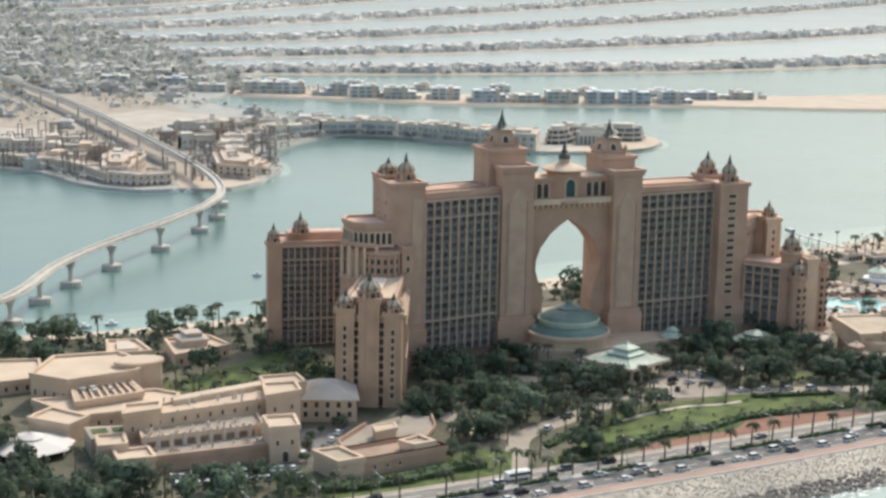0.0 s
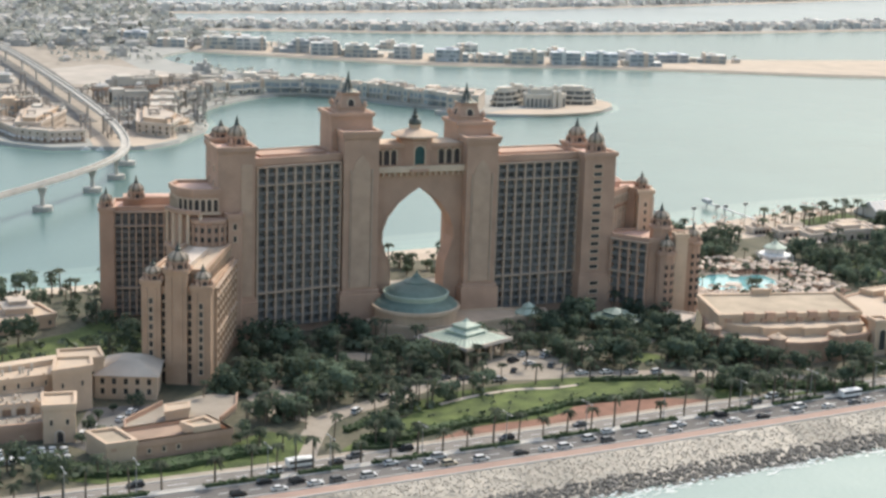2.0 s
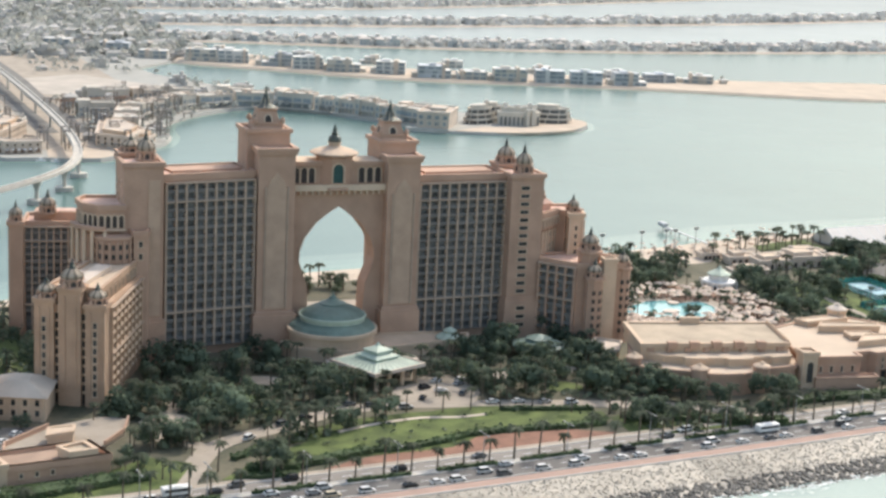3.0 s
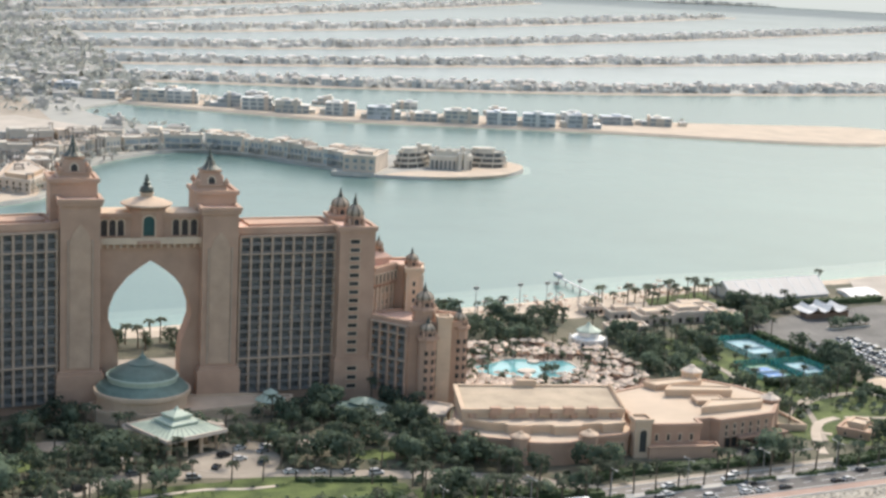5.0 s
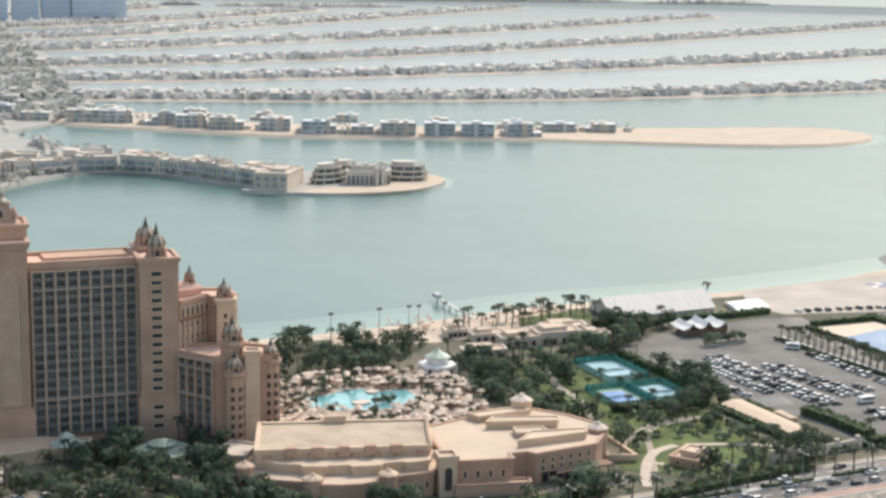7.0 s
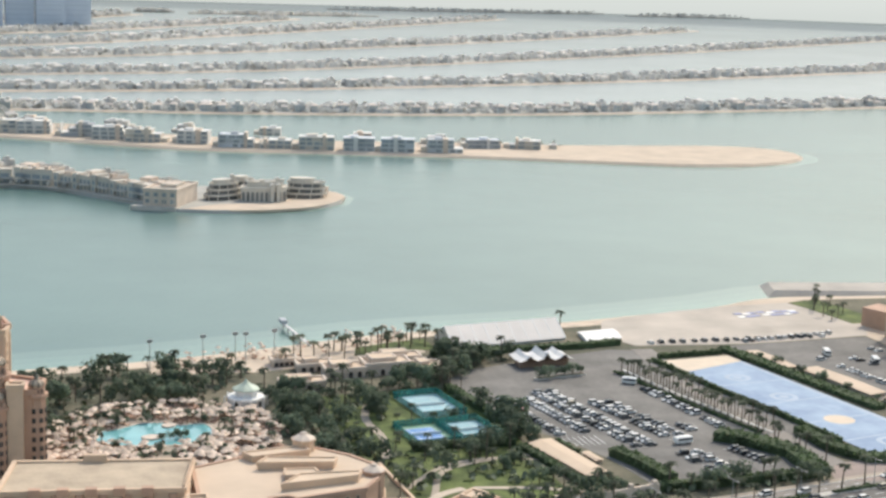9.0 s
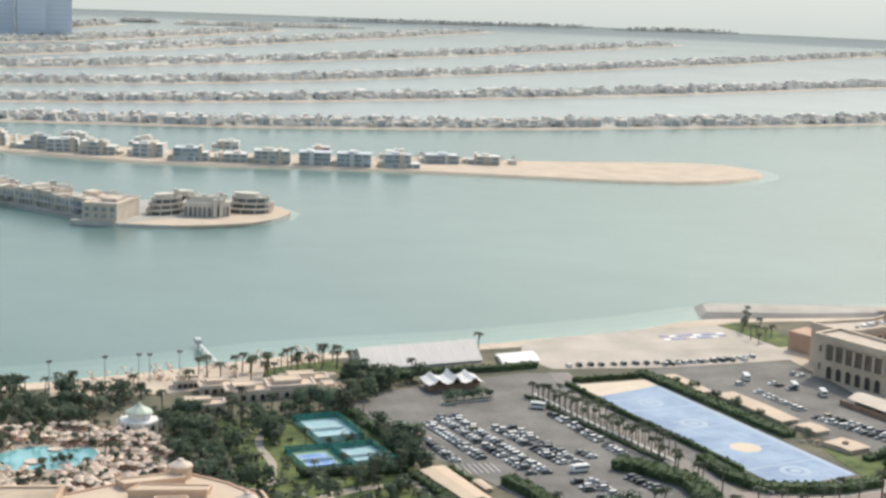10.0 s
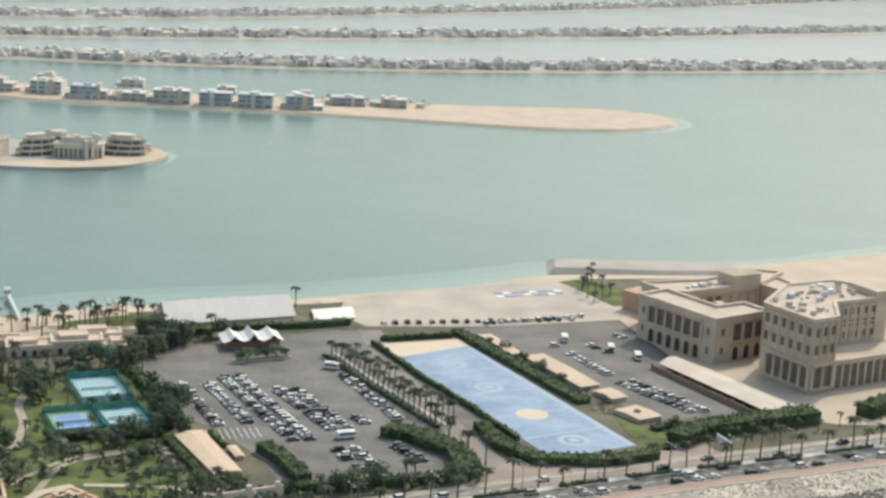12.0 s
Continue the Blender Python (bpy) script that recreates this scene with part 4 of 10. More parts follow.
prism(bm, [nwp(8.2, 5), nwp(12.4, 5), nwp(13.2, 30), nwp(8.6, 30)], 38.0, 39.6)
prism(bm, [nwp(4.6, 14), nwp(7.0, 14), nwp(7.2, 24), nwp(4.8, 24)], 38.0, 38.9)
part("roof_housing", bm, STUCCO_CREAM, nw)

# left far wing
fw = thing("hotel_wing", (-90, 40, LAND), "shaded pink stucco hotel wing with roof terraces", "hotel wing", "hotel side wings")
poly = [(-100.5, 34.0), (-72.0, 30.0), (-69.0, 44.0), (-97.0, 49.0)]
body = block(fw, "body", poly, LAND, 41.6, STUCCO, ROOF_PINK, 1.2, 0.6, 0.4)
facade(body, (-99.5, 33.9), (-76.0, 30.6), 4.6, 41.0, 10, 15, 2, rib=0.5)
bm = bmesh.new()
prism(bm, [(-96, 38), (-75, 35), (-73.5, 42), (-94.5, 45.5)], 41.7, 45.0)
part("roof_housing", bm, STUCCO, body)
bm = bmesh.new()
prism(bm, [(-94.5, 39), (-76, 36.5), (-75, 41), (-93.5, 44)], 45.0, 45.2)
part("roof", bm, ROOF_PINK, body)
bm = bmesh.new()
prism(bm, [(-105.0, 32.0), (-100.2, 31.2), (-99.4, 36.5), (-104.2, 37.5)], LAND, 42.6)
rim(bm, inset([(-105.0, 32.0), (-100.2, 31.2), (-99.4, 36.5), (-104.2, 37.5)], -0.5), 0.9, 41.6, 43.0)
part("turret", bm, STUCCO, fw)
lantern(fw, (-102.3, 34.2), 42.6, 2.0, 7.4)
lantern(fw, (-91.6, 36.5), 44.8, 2.5, 8.4)

# right near wing
rw = thing("hotel_wing", (90, -4, LAND), "pink stucco hotel wing with clustered domed turrets", "hotel wing", "hotel side wings")
poly = [(73.4, 0.5), (82.6, -11.0), (99.5, -13.5), (103.0, -1.0), (90.0, 8.0), (76.0, 7.0)]
body = block(rw, "body", poly, LAND, 31.8, STUCCO, ROOF_PINK, 1.1, 0.6, 0.4)
facade(body, (73.6, 0.2), (82.3, -10.7), 8.0, 31.2, 4, 8, 1, rib=0.8, ribs=STUCCO)
for c, r, zt, rl, hl in (((88.0, -13.6), 3.1, 28.0, 2.5, 7.0), ((88.5, -7.4), 3.9, 36.4, 2.8, 8.4), ((99.8, -11.0), 2.9, 30.8, 2.2, 6.8)):
    bm = bmesh.new()
    lathe(bm, [(r, LAND), (r, zt - 0.9), (r + 0.7, zt - 0.6), (r + 0.7, zt + 0.3), (r - 0.2, zt + 0.4)], 8, c, 0, 1, math.pi / 8)
    tur = part("turret", bm, STUCCO, rw)
    bm = bmesh.new()
    box(bm, r * 0.93, r * 0.93 + 0.2, -0.55, 0.55, 0, 1.5)
    wm = data("window", bm, GLASS_DIM)
    for a in (-112.5, -67.5, -22.5):
        for k in range(int((zt - 9) / 2.9)):
            child("window", wm, tur, "", Matrix.Translation((*c, 8.0 + 2.9 * k)) @ Matrix.Rotation(math.radians(a), 4, 'Z'))
    lantern(rw, c, zt + 0.3, rl, hl)
slots(body, (89.6, -12.0), (97.0, -13.1), 8, 30, 2, 8, 1.2, 1.5)
bm = bmesh.new()
prism(bm, [(91.0, -14.6), (95.6, -15.2), (96.2, -11), (91.6, -10.4)], LAND, 34.4)
rim(bm, inset([(91.0, -14.6), (95.6, -15.2), (96.2, -11), (91.6, -10.4)], -0.4), 0.8, 33.6, 35.0)
part("turret", bm, STUCCO_SAND, rw)

# lobby rotunda under the arch
rot = thing("rotunda", (-3.2, -7, LAND), "round lobby with tiered green copper roof under the arch", "rotunda")
c = (-3.2, -5.0)
bm = bmesh.new()
lathe(bm, [(14.2, LAND), (14.2, 11.2), (15.2, 11.6), (15.2, 12.8), (14.6, 12.9)], 32, c)
wall = part("wall", bm, STUCCO_SAND, rot)
bm = bmesh.new()
lathe(bm, [(14.8, 12.6), (13.4, 14.2), (11.2, 15.2), (10.8, 15.3)], 32, c)
part("lower_roof", bm, COPPER, rot, "green copper skirt roof")
bm = bmesh.new()
lathe(bm, [(10.8, 15.2), (10.8, 16.6), (11.4, 16.8), (11.2, 17.2)], 32, c)
part("drum", bm, COPPER_PALE, rot)
bm = bmesh.new()
lathe(bm, [(11.0, 17.1), (9.4, 18.3), (7.0, 19.4), (4.4, 20.4), (4.5, 20.7), (2.6, 21.5), (1.4, 22.2), (1.1, 22.9), (0.4, 23.4), (0.1, 24.6)], 24, c)
dome = part("dome", bm, COPPER, rot, "ribbed green copper dome")
pr = [(11.15, 17.1), (9.55, 18.3), (7.15, 19.4), (4.55, 20.4)]
bm = bmesh.new()
for (r0, z0), (r1, z1) in zip(pr, pr[1:]):
    bm.faces.new([bm.verts.new((rq, o * 0.14, zq + 0.05)) for rq, zq, o in ((r0, z0, -1), (r0, z0, 1), (r1, z1, 1), (r1, z1, -1))])
rm = data("dome_rib", bm, COPPER)
for i in range(24):
    child("dome_rib", rm, dome, "", Matrix.Translation((*c, 0)) @ Matrix.Rotation(math.tau * i / 24, 4, 'Z'))
pod = [(-21, -6), (-19, -13), (-4, -21), (12, -18), (30, -14), (43, -12), (45, -6), (30, -2), (14, -1), (-14, -1)]
bm = bmesh.new()
prism(bm, pod, LAND, 7.6)
rim(bm, inset(pod, -0.4), 0.9, 7.2, 8.4)
prism(bm, inset(pod, 0.6), 7.6, 7.75)
podium = tagged(new("podium", data("podium", bm, STUCCO_SAND)), "low sand stucco entrance podium before the lobby", "podium")

# porte-cochere with a tiered pale green roof
pc = thing("entrance_pavilion", (0.4, -42, LAND), "open entrance pavilion with tiered pale green roof", "pavilion")
c, tn = (2.0, -40.0), math.atan2(-0.34, 0.94)
bm = bmesh.new()
lathe(bm, [(14.6, 9.4), (15.0, 10.0), (14.2, 10.2), (7.6, 11.5), (7.4, 11.6)], 4, c, 0, 1, tn)
part("lower_roof", bm, COPPER_PALE, pc)
bm = bmesh.new()
lathe(bm, [(6.4, 11.4), (6.4, 12.1), (7.2, 12.2), (7.0, 12.5), (4.4, 13.2), (4.2, 13.9), (4.9, 14.0), (4.7, 14.3), (1.4, 15.3), (0.9, 15.6), (0.1, 16.6)], 4, c, 0, 1, tn)
part("upper_roof", bm, COPPER_PALE, pc)
bm = bmesh.new()
rim(bm, [(c[0] + 15.3 * math.cos(tn + math.tau * i / 4), c[1] + 15.3 * math.sin(tn + math.tau * i / 4)) for i in range(4)], 0.6, 9.3, 10.4)
part("eaves_beam", bm, STUCCO_CREAM, pc, "pale stone eaves beam")
bm = bmesh.new()
for i in range(4):
    a = tn + math.tau * i / 4
    b = tn + math.tau * (i + 1) / 4
    for k in range(9):
        t = (k + 0.5) / 9
        p = Vector((math.cos(a), math.sin(a))).lerp(Vector((math.cos(b), math.sin(b))), t)
        q = Vector((math.cos(a), math.sin(a))).lerp(Vector((math.cos(b), math.sin(b))), 0.5 + (t - 0.5) * 0.9)
        w = (Vector((math.cos(b), math.sin(b))) - Vector((math.cos(a), math.sin(a)))).normalized() * 0.16
        P, Q = Vector(c) + p * 14.1, Vector(c) + q * 7.7
        bm.faces.new([bm.verts.new(v) for v in ((*(P - w), 10.3), (*(P + w), 10.3), (*(Q + w), 11.58), (*(Q - w), 11.58))])
part("roof_seam", bm, COPPER, pc)
bm = bmesh.new()
lathe(bm, [(0.8, LAND), (0.65, 5.0), (0.65, 9.0), (0.9, 9.6)], 8)
colm = data("column", bm, STUCCO_SAND)
for i in range(4):
    a = tn + math.tau * i / 4
    b = tn + math.tau * (i + 1) / 4
    for t in (0.02, 0.34, 0.66):
        p = Vector(c) + Vector((math.cos(a), math.sin(a))).lerp(Vector((math.cos(b), math.sin(b))), t) * 12.2
        child("column", colm, pc, "", Matrix.Translation((p.x, p.y, 0)))
for s, dx, dy in ((-1, -11.5, 5.5), (1, 11.5, 6.0)):
    bm = bmesh.new()
    prism(bm, [(c[0] + dx - 3.5, c[1] + dy - 2.5), (c[0] + dx + 3.5, c[1] + dy - 3.2), (c[0] + dx + 3.5, c[1] + dy + 2.2), (c[0] + dx - 3.5, c[1] + dy + 2.8)], 8.6, 9.2)
    box(bm, c[0] + dx - 3, c[0] + dx - 2.5, c[1] + dy - 2, c[1] + dy - 1.5, LAND, 8.6)
    box(bm, c[0] + dx + 2.5, c[0] + dx + 3, c[1] + dy + 1, c[1] + dy + 1.5, LAND, 8.6)
    part("side_canopy", bm, STUCCO_CREAM, pc)

# small green-roofed kiosks among the trees
for k, (x, y, r, lab) in enumerate(((37, -10, 5.0, "kiosk with a low sand and green roof by the podium"), (64, -24, 9.5, "garden pavilion with a wide green roof among trees"))):
    ks = thing("garden_pavilion", (x, y, LAND), lab, "pavilion", "garden pavilions")
    bm = bmesh.new()
    lathe(bm, [(r * 0.7, LAND), (r * 0.7, 8.2)], 6, (x, y))
    part("wall", bm, STUCCO_SAND, ks)
    bm = bmesh.new()
    lathe(bm, [(r, 8.1), (r, 8.5), (r * 0.45, 10.0), (r * 0.45, 10.5), (r * 0.5, 10.6), (0.1, 12.0)], 8, (x, y))
    part("roof", bm, COPPER_PALE if k == 0 else COPPER, ks)

# ---- conference hall to the right of the hotel ----
def crenel(parent, p0, p1, z, n, w=0.9, h=0.9, mat_=None, name="merlon"):
    bm = bmesh.new()
    box(bm, -w / 2, w / 2, -0.1, 0.6, 0, h)
    me = data(name, bm, mat_ or STUCCO_SAND)
    L = (Vector(p1) - Vector(p0)).length
    for i in range(n):
        child(name, me, parent, "", frame_on(p0, p1, z) @ pose((i + 0.5) * L / n, 0, 0))

def turret(parent, c, r, z0, z1, wall, roof=None, n=8, cap=1.6):
    bm = bmesh.new()
    lathe(bm, [(r, z0), (r, z1 - 0.7), (r + 0.45, z1 - 0.5), (r + 0.45, z1), (r * 0.9, z1 + 0.1)], n, c, 0, 1, math.pi / n)
    t = part("turret", bm, wall, parent)
    bm = bmesh.new()
    lathe(bm, [(r * 1.08, z1), (r * 1.0, z1 + 0.25), (r * 0.35, z1 + cap * 0.62), (r * 0.28, z1 + cap * 0.85), (0.1, z1 + cap)], n, c, 0, 1, math.pi / n)
    part("turret_cap", bm, roof or wall, t)
    return t

hall = thing("conference_hall", (130, -50, LAND), "sprawling pink and sand stucco conference hall with flat roofs", "hall")
low = [(81, -60), (84, -65.5), (96, -71.5), (101, -75.5), (106, -77), (112, -77.5), (117, -76), (123, -73.5), (134, -72.5), (139, -66), (140, -45), (92, -35)]
body = block(hall, "front_range", low, LAND, 11.0, STUCCO, ROOF_PALE, 0.35, 0.5, 0.5)
for a, b, n in (((84, -65.5), (96, -71.5), 3), ((106, -77), (117, -76), 2), ((123, -73.5), (134, -72.5), 3)):
    slots(body, a, b, 5.5, 9.5, n, 1, 1.0, 2.0)
turret(hall, (98.5, -73.5), 2.7, LAND, 12.6, STUCCO, STUCCO_SAND)
turret(hall, (120.0, -75.0), 2.7, LAND, 12.6, STUCCO, STUCCO_SAND)
turret(hall, (82.0, -60.0), 2.5, LAND, 13.4, STUCCO, STUCCO_SAND)
t2 = [(86.5, -56.5), (91.5, -62.5), (97, -64.6), (97.4, -66.4), (103.6, -68.2), (104.2, -67.4), (110.4, -68.4), (111, -70.2), (118.8, -70.8), (119.6, -69.2), (126, -69.2), (126.6, -70.4), (133.6, -70.0), (134, -68.2), (137, -62), (141, -42), (92.5, -33)]
body = block(hall, "middle_tier", t2, 11.0, 13.7, STUCCO_SAND, ROOF_PALE, 0.35, 0.5, 0.35)
t3 = [(85.6, -57.4), (135.6, -65.0), (142.2, -39.6), (92.0, -31.0)]
main = block(hall, "main_roof_block", t3, 11.2, 16.2, STUCCO_SAND, ROOF_GRAVEL, 0.7, 0.8, 0.5)
crenel(main, t3[1], t3[2], 16.8, 16, 0.9, 0.8)
for k in range(5):
    p = Vector(t3[0]).lerp(Vector(t3[1]), 0.2 + 0.15 * k)
    u_ = (Vector(t3[1]) - Vector(t3[0])).normalized()
    bm = bmesh.new()
    v_ = Vector((u_.y, -u_.x))
    prism(bm, [p - u_ * 1.6 + v_ * 1.5, p + u_ * 1.6 + v_ * 1.5, p + u_ * 1.6 - v_ * 0.6, p - u_ * 1.6 - v_ * 0.6], 15.2, 17.5)
    part("parapet_pad", bm, STUCCO, main)
a, b = Vector(t3[0]), Vector(t3[1])
for i in range(8):
    bm = bmesh.new()
    q = a.lerp(b, (i + 0.5) / 8)
    prism(bm, [(q.x - 0.9, q.y - 0.7), (q.x + 0.9, q.y - 0.9), (q.x + 1.4, q.y + 0.5), (q.x - 1.4, q.y + 0.5)], 13.7, 15.4)
    part("buttress", bm, STUCCO, main)
bm = bmesh.new()
prism(bm, [(111, -35.6), (117.5, -36.8), (117.8, -35.0), (111.4, -33.8)], 16.2, 18.6)
part("roof_housing", bm, STUCCO_SAND, main)
east = [(139, -71.5), (158, -73.5), (158.5, -69.0), (164, -68.5), (166, -71.0), (187, -66.5), (193, -58), (196, -48), (190, -36), (180, -25), (163, -29), (142, -38)]
body = block(hall, "east_range", east, LAND, 13.2, STUCCO, ROOF_PALE, 0.5, 0.6, 0.5)
slots(body, (168, -70.6), (186.5, -66.6), 4.0, 7.4, 7, 1, 2.2, 2.9, "glazed_door", [ARCH_BROWN, GLASS_DIM])
slots(body, (142, -71.8), (157, -73.4), 7, 11.5, 4, 1, 1.1, 2.0)
slots(body, (167, -70.8), (186, -66.7), 7.5, 12.0, 6, 2, 1.0, 1.5)
bm = bmesh.new()
prism(bm, [(139.5, -76.5), (162, -79.0), (163, -74.5), (140, -72)], LAND, 7.2)
rim(bm, [(139.5, -76.5), (162, -79.0), (163, -74.5), (140, -72)], 0.5, 7.0, 7.9)
part("terrace", bm, STUCCO, hall)
for poly, z0, z1 in (([(160, -44), (182, -48), (184, -44), (164, -39)], 13.2, 15.4), ([(163, -64), (186, -61), (188, -57), (170, -56)], 13.2, 15.2), ([(158, -32), (177, -29), (178, -34), (160, -37)], 13.2, 15.0), ([(166, -55), (176, -56), (176, -50), (167, -49)], 13.2, 14.6)):
    block(hall, "roof_block", poly, z0, z1, STUCCO_SAND, ROOF_SAND, 0.5, 0.4, 0.2)
wedge = [(181, -23.6), (192, -15), (203, -24), (204, -59), (195, -57), (197.5, -48), (191.5, -35)]
block(hall, "wedge_terrace", wedge, LAND, 5.4, STUCCO_SAND, GARDEN, 1.0, 0.6, 0.3)
turret(hall, (177.5, -28.0), 3.4, LAND, 17.2, STUCCO_SAND, STUCCO_CREAM, cap=2.2)
turret(hall, (192.5, -54.5), 3.2, LAND, 14.6, STUCCO, STUCCO_CREAM, cap=2.0)
bm = bmesh.new()
prism(bm, [(135.2, -75.0), (140.2, -75.6), (140.8, -70.0), (135.8, -69.4)], LAND, 15.6)
rim(bm, [(134.7, -75.5), (140.7, -76.1), (141.3, -69.5), (135.3, -68.9)], 0.8, 15.0, 16.4)
gate = part("gate_tower", bm, STUCCO_SAND, hall)
arches(gate, (135.2, -75.0), (140.2, -75.6), 6.0, 13.0, 1, 2.2)
cn = [(76, -36), (86, -40), (92, -30), (85, -24)]
bm = bmesh.new()
prism(bm, cn, 8.6, 9.3)
rim(bm, inset(cn, -0.3), 0.6, 9.2, 9.9)
for p in inset(cn, 1.0):
    box(bm, p[0] - 0.4, p[0] + 0.4, p[1] - 0.4, p[1] + 0.4, LAND, 8.6)
part("entrance_canopy", bm, STUCCO_CREAM, hall, "pale flat entrance canopy")
bm = bmesh.new()
lathe(bm, [(3.4, 8.4), (3.6, 8.8), (1.0, 10.0), (0.1, 11.0)], 10, (76.5, -35.5))
lathe(bm, [(0.4, LAND), (0.4, 8.5)], 6, (76.5, -35.5))
part("canopy_rotunda", bm, COPPER_PALE, hall)
# loggia roof and posts coloured dark to imitate the shadowed void below
bm = bmesh.new()
prism(bm, [(172, -73.5), (192, -69), (191, -65), (172.5, -69.5)], 7.4, 7.8)
lo_g = part("loggia", bm, ARCH_BROWN, hall, "service loggia coloured dark for its shade")
bm = bmesh.new()
box(bm, 0, 0.3, 0, 0.4, LAND, 7.4)
me = data("post", bm, ARCH_BROWN)
for i in range(6):
    child("post", me, lo_g, "", Matrix.Translation((174 + i * 3.2, -72.6 + i * 0.7, 0)))

# ---- palace with terraces, left of the hotel ----
pal = thing("terrace_palace", (-155, -70, LAND), "sand stucco shopping palace with arcaded terraces and flat roofs", "building")
low = [(-181, -90), (-137, -88), (-136.5, -72), (-180, -74)]
block(pal, "lower_terrace", low, LAND, 8.2, STUCCO, PAVING, 0.9, 0.6, 0.3)
arc = [(-173, -80.5), (-137, -78), (-136, -66), (-172, -70)]
ab = block(pal, "arcade", arc, 8.2, 10.9, STUCCO_SAND, PAVING, 0.9, 0.5, 0.3)
# brown panels imitate the recessed shade of the arcade
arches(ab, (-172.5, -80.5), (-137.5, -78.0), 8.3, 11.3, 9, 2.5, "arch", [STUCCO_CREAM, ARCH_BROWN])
bm = bmesh.new()
box(bm, -0.35, 0.35, -0.7, 0.1, 8.2, 12.4)
pm = data("pilaster", bm, STUCCO_CREAM)
for i in range(10):
    child("pilaster", pm, ab, "", frame_on((-172.5, -80.5), (-137.5, -78.0), 0) @ pose(35.09 * i / 9, 0, 0))
crenel(ab, (-173, -80.5), (-137, -78), 11.7, 9, 0.5, 0.9)
hall2 = [(-175, -72.5), (-132, -64.5), (-130, -51.5), (-166, -61)]
hb = block(pal, "long_hall", hall2, LAND, 14.4, STUCCO_SAND, ROOF_SAND, 1.0, 0.6, 0.4)
slots(hb, (-168, -71.3), (-133, -64.8), 11.8, 14.0, 9, 1, 0.9, 1.4)
crenel(hb, (-173, -72.2), (-133, -64.8), 15.3, 8, 0.5, 0.4)
bm = bmesh.new()
prism(bm, [(-160, -62), (-131, -53.5), (-130, -49), (-158, -57)], 14.4, 16.2)
part("roof_step", bm, ROOF_SAND, hb)
for poly, zt in (([(-177, -73), (-166, -71), (-164, -63.5), (-175, -64)], 16.2), ([(-133.5, -68), (-122, -65), (-121, -56), (-131, -55)], 16.4), ([(-139, -92), (-130.5, -92.5), (-129, -82), (-138, -81)], 14.2), ([(-182, -93), (-172, -93), (-172, -84), (-182, -84)], 9.4), ([(-186, -84), (-178, -84), (-177, -74), (-185, -74)], 11.0), ([(-130, -56), (-117, -54), (-117, -44), (-129, -44)], 15.4)):
    tb = block(pal, "corner_tower", poly, LAND, zt, STUCCO_SAND, ROOF_SAND, 0.9, 0.6, 0.35)
    p0, p1 = Vector(poly[0]), Vector(poly[1])
    slots(tb, p0, p1, zt - 6, zt - 2.5, 2, 1, 0.9, 1.5)
    if zt == 14.2:
        arches(tb, p0 + Vector((2, 0)), p1 - Vector((2, 0)), 4.2, 7.4, 1, 2.0, "arch", [STUCCO_CREAM, NICHE])
up = [(-195, -14), (-185, 5), (-164, 4), (-157, -14), (-163, -20), (-185, -25)]
ub = block(pal, "upper_hall", up, LAND, 14.0, STUCCO_SAND, ROOF_SAND, 1.0, 0.6, 0.4)
slots(ub, (-195, -14), (-185, -25), 6, 12, 4, 1, 1.0, 1.8)
ac = [(-184, -25.5), (-164.5, -20.5), (-163.5, -34), (-185, -39)]
acb = block(pal, "plant_deck", ac, LAND, 10.8, STUCCO_SAND, ROOF_BROWN, 1.0, 0.6, 0.4)
for i in range(9):
    t = (i + 0.5) / 9
    p, q = Vector(ac[0]).lerp(Vector(ac[1]), t), Vector(ac[3]).lerp(Vector(ac[2]), t)
    bm = bmesh.new()
    ribbon(bm, [tuple(p.lerp(q, 0.06)), tuple(p.lerp(q, 0.94))], 0.7, 11.7, 0.5)
    part("lattice_beam", bm, STUCCO_SAND, acb)
rg = random.Random(3)
for i in range(4):
    bm = bmesh.new()
    x, y = rg.uniform(-181, -167), rg.uniform(-34, -26)
    s = rg.uniform(0.6, 1.2)
    box(bm, x - s, x + s, y - s, y + s, 10.9, 12.4)
    part("roof_unit", bm, CONCRETE, acb)
lg = [(-196, -26), (-158, -26), (-152, -33), (-158, -46), (-186, -47)]
lgb = block(pal, "ledge_range", lg, LAND, 9.0, STUCCO_SAND, ROOF_SAND, 0.9, 0.6, 0.4)
slots(lgb, (-185, -47), (-159, -46), 5.5, 8.0, 7, 1, 0.9, 1.3)
bm = bmesh.new()
lathe(bm, [(7.5, LAND), (7.5, 14.8), (8.1, 15.0), (8.1, 15.9)], 24, (-160.3, -12), 0, 0.72)
rb = part("round_hall", bm, STUCCO_SAND, pal)
bm = bmesh.new()
lathe(bm, [(7.3, 15.8), (7.2, 16.0)], 24, (-160.3, -12), 0, 0.72)
part("roof", bm, ROOF_SAND, rb)
block(pal, "west_pavilion", [(-200, -46), (-192, -38), (-183, -50), (-190, -57)], LAND, 9.6, STUCCO_SAND, ROOF_SAND, 0.9, 0.6, 0.4)
bm = bmesh.new()
prism(bm, [(-186, -60), (-172, -62), (-172, -71), (-186, -72)], LAND, 10.0)
cb = part("court", bm, PAVING, pal)
for x in (-182.5, -176.5):
    bm = bmesh.new()
    box(bm, x - 2.2, x + 2.2, -67.5, -63.5, 10.0, 10.25)
    part("roof_bed", bm, GRASS, cb)
bm = bmesh.new()
lathe(bm, [(0.35, 14.4), (0.3, 16.6)], 6)
chim = data("vent", bm, CONCRETE)
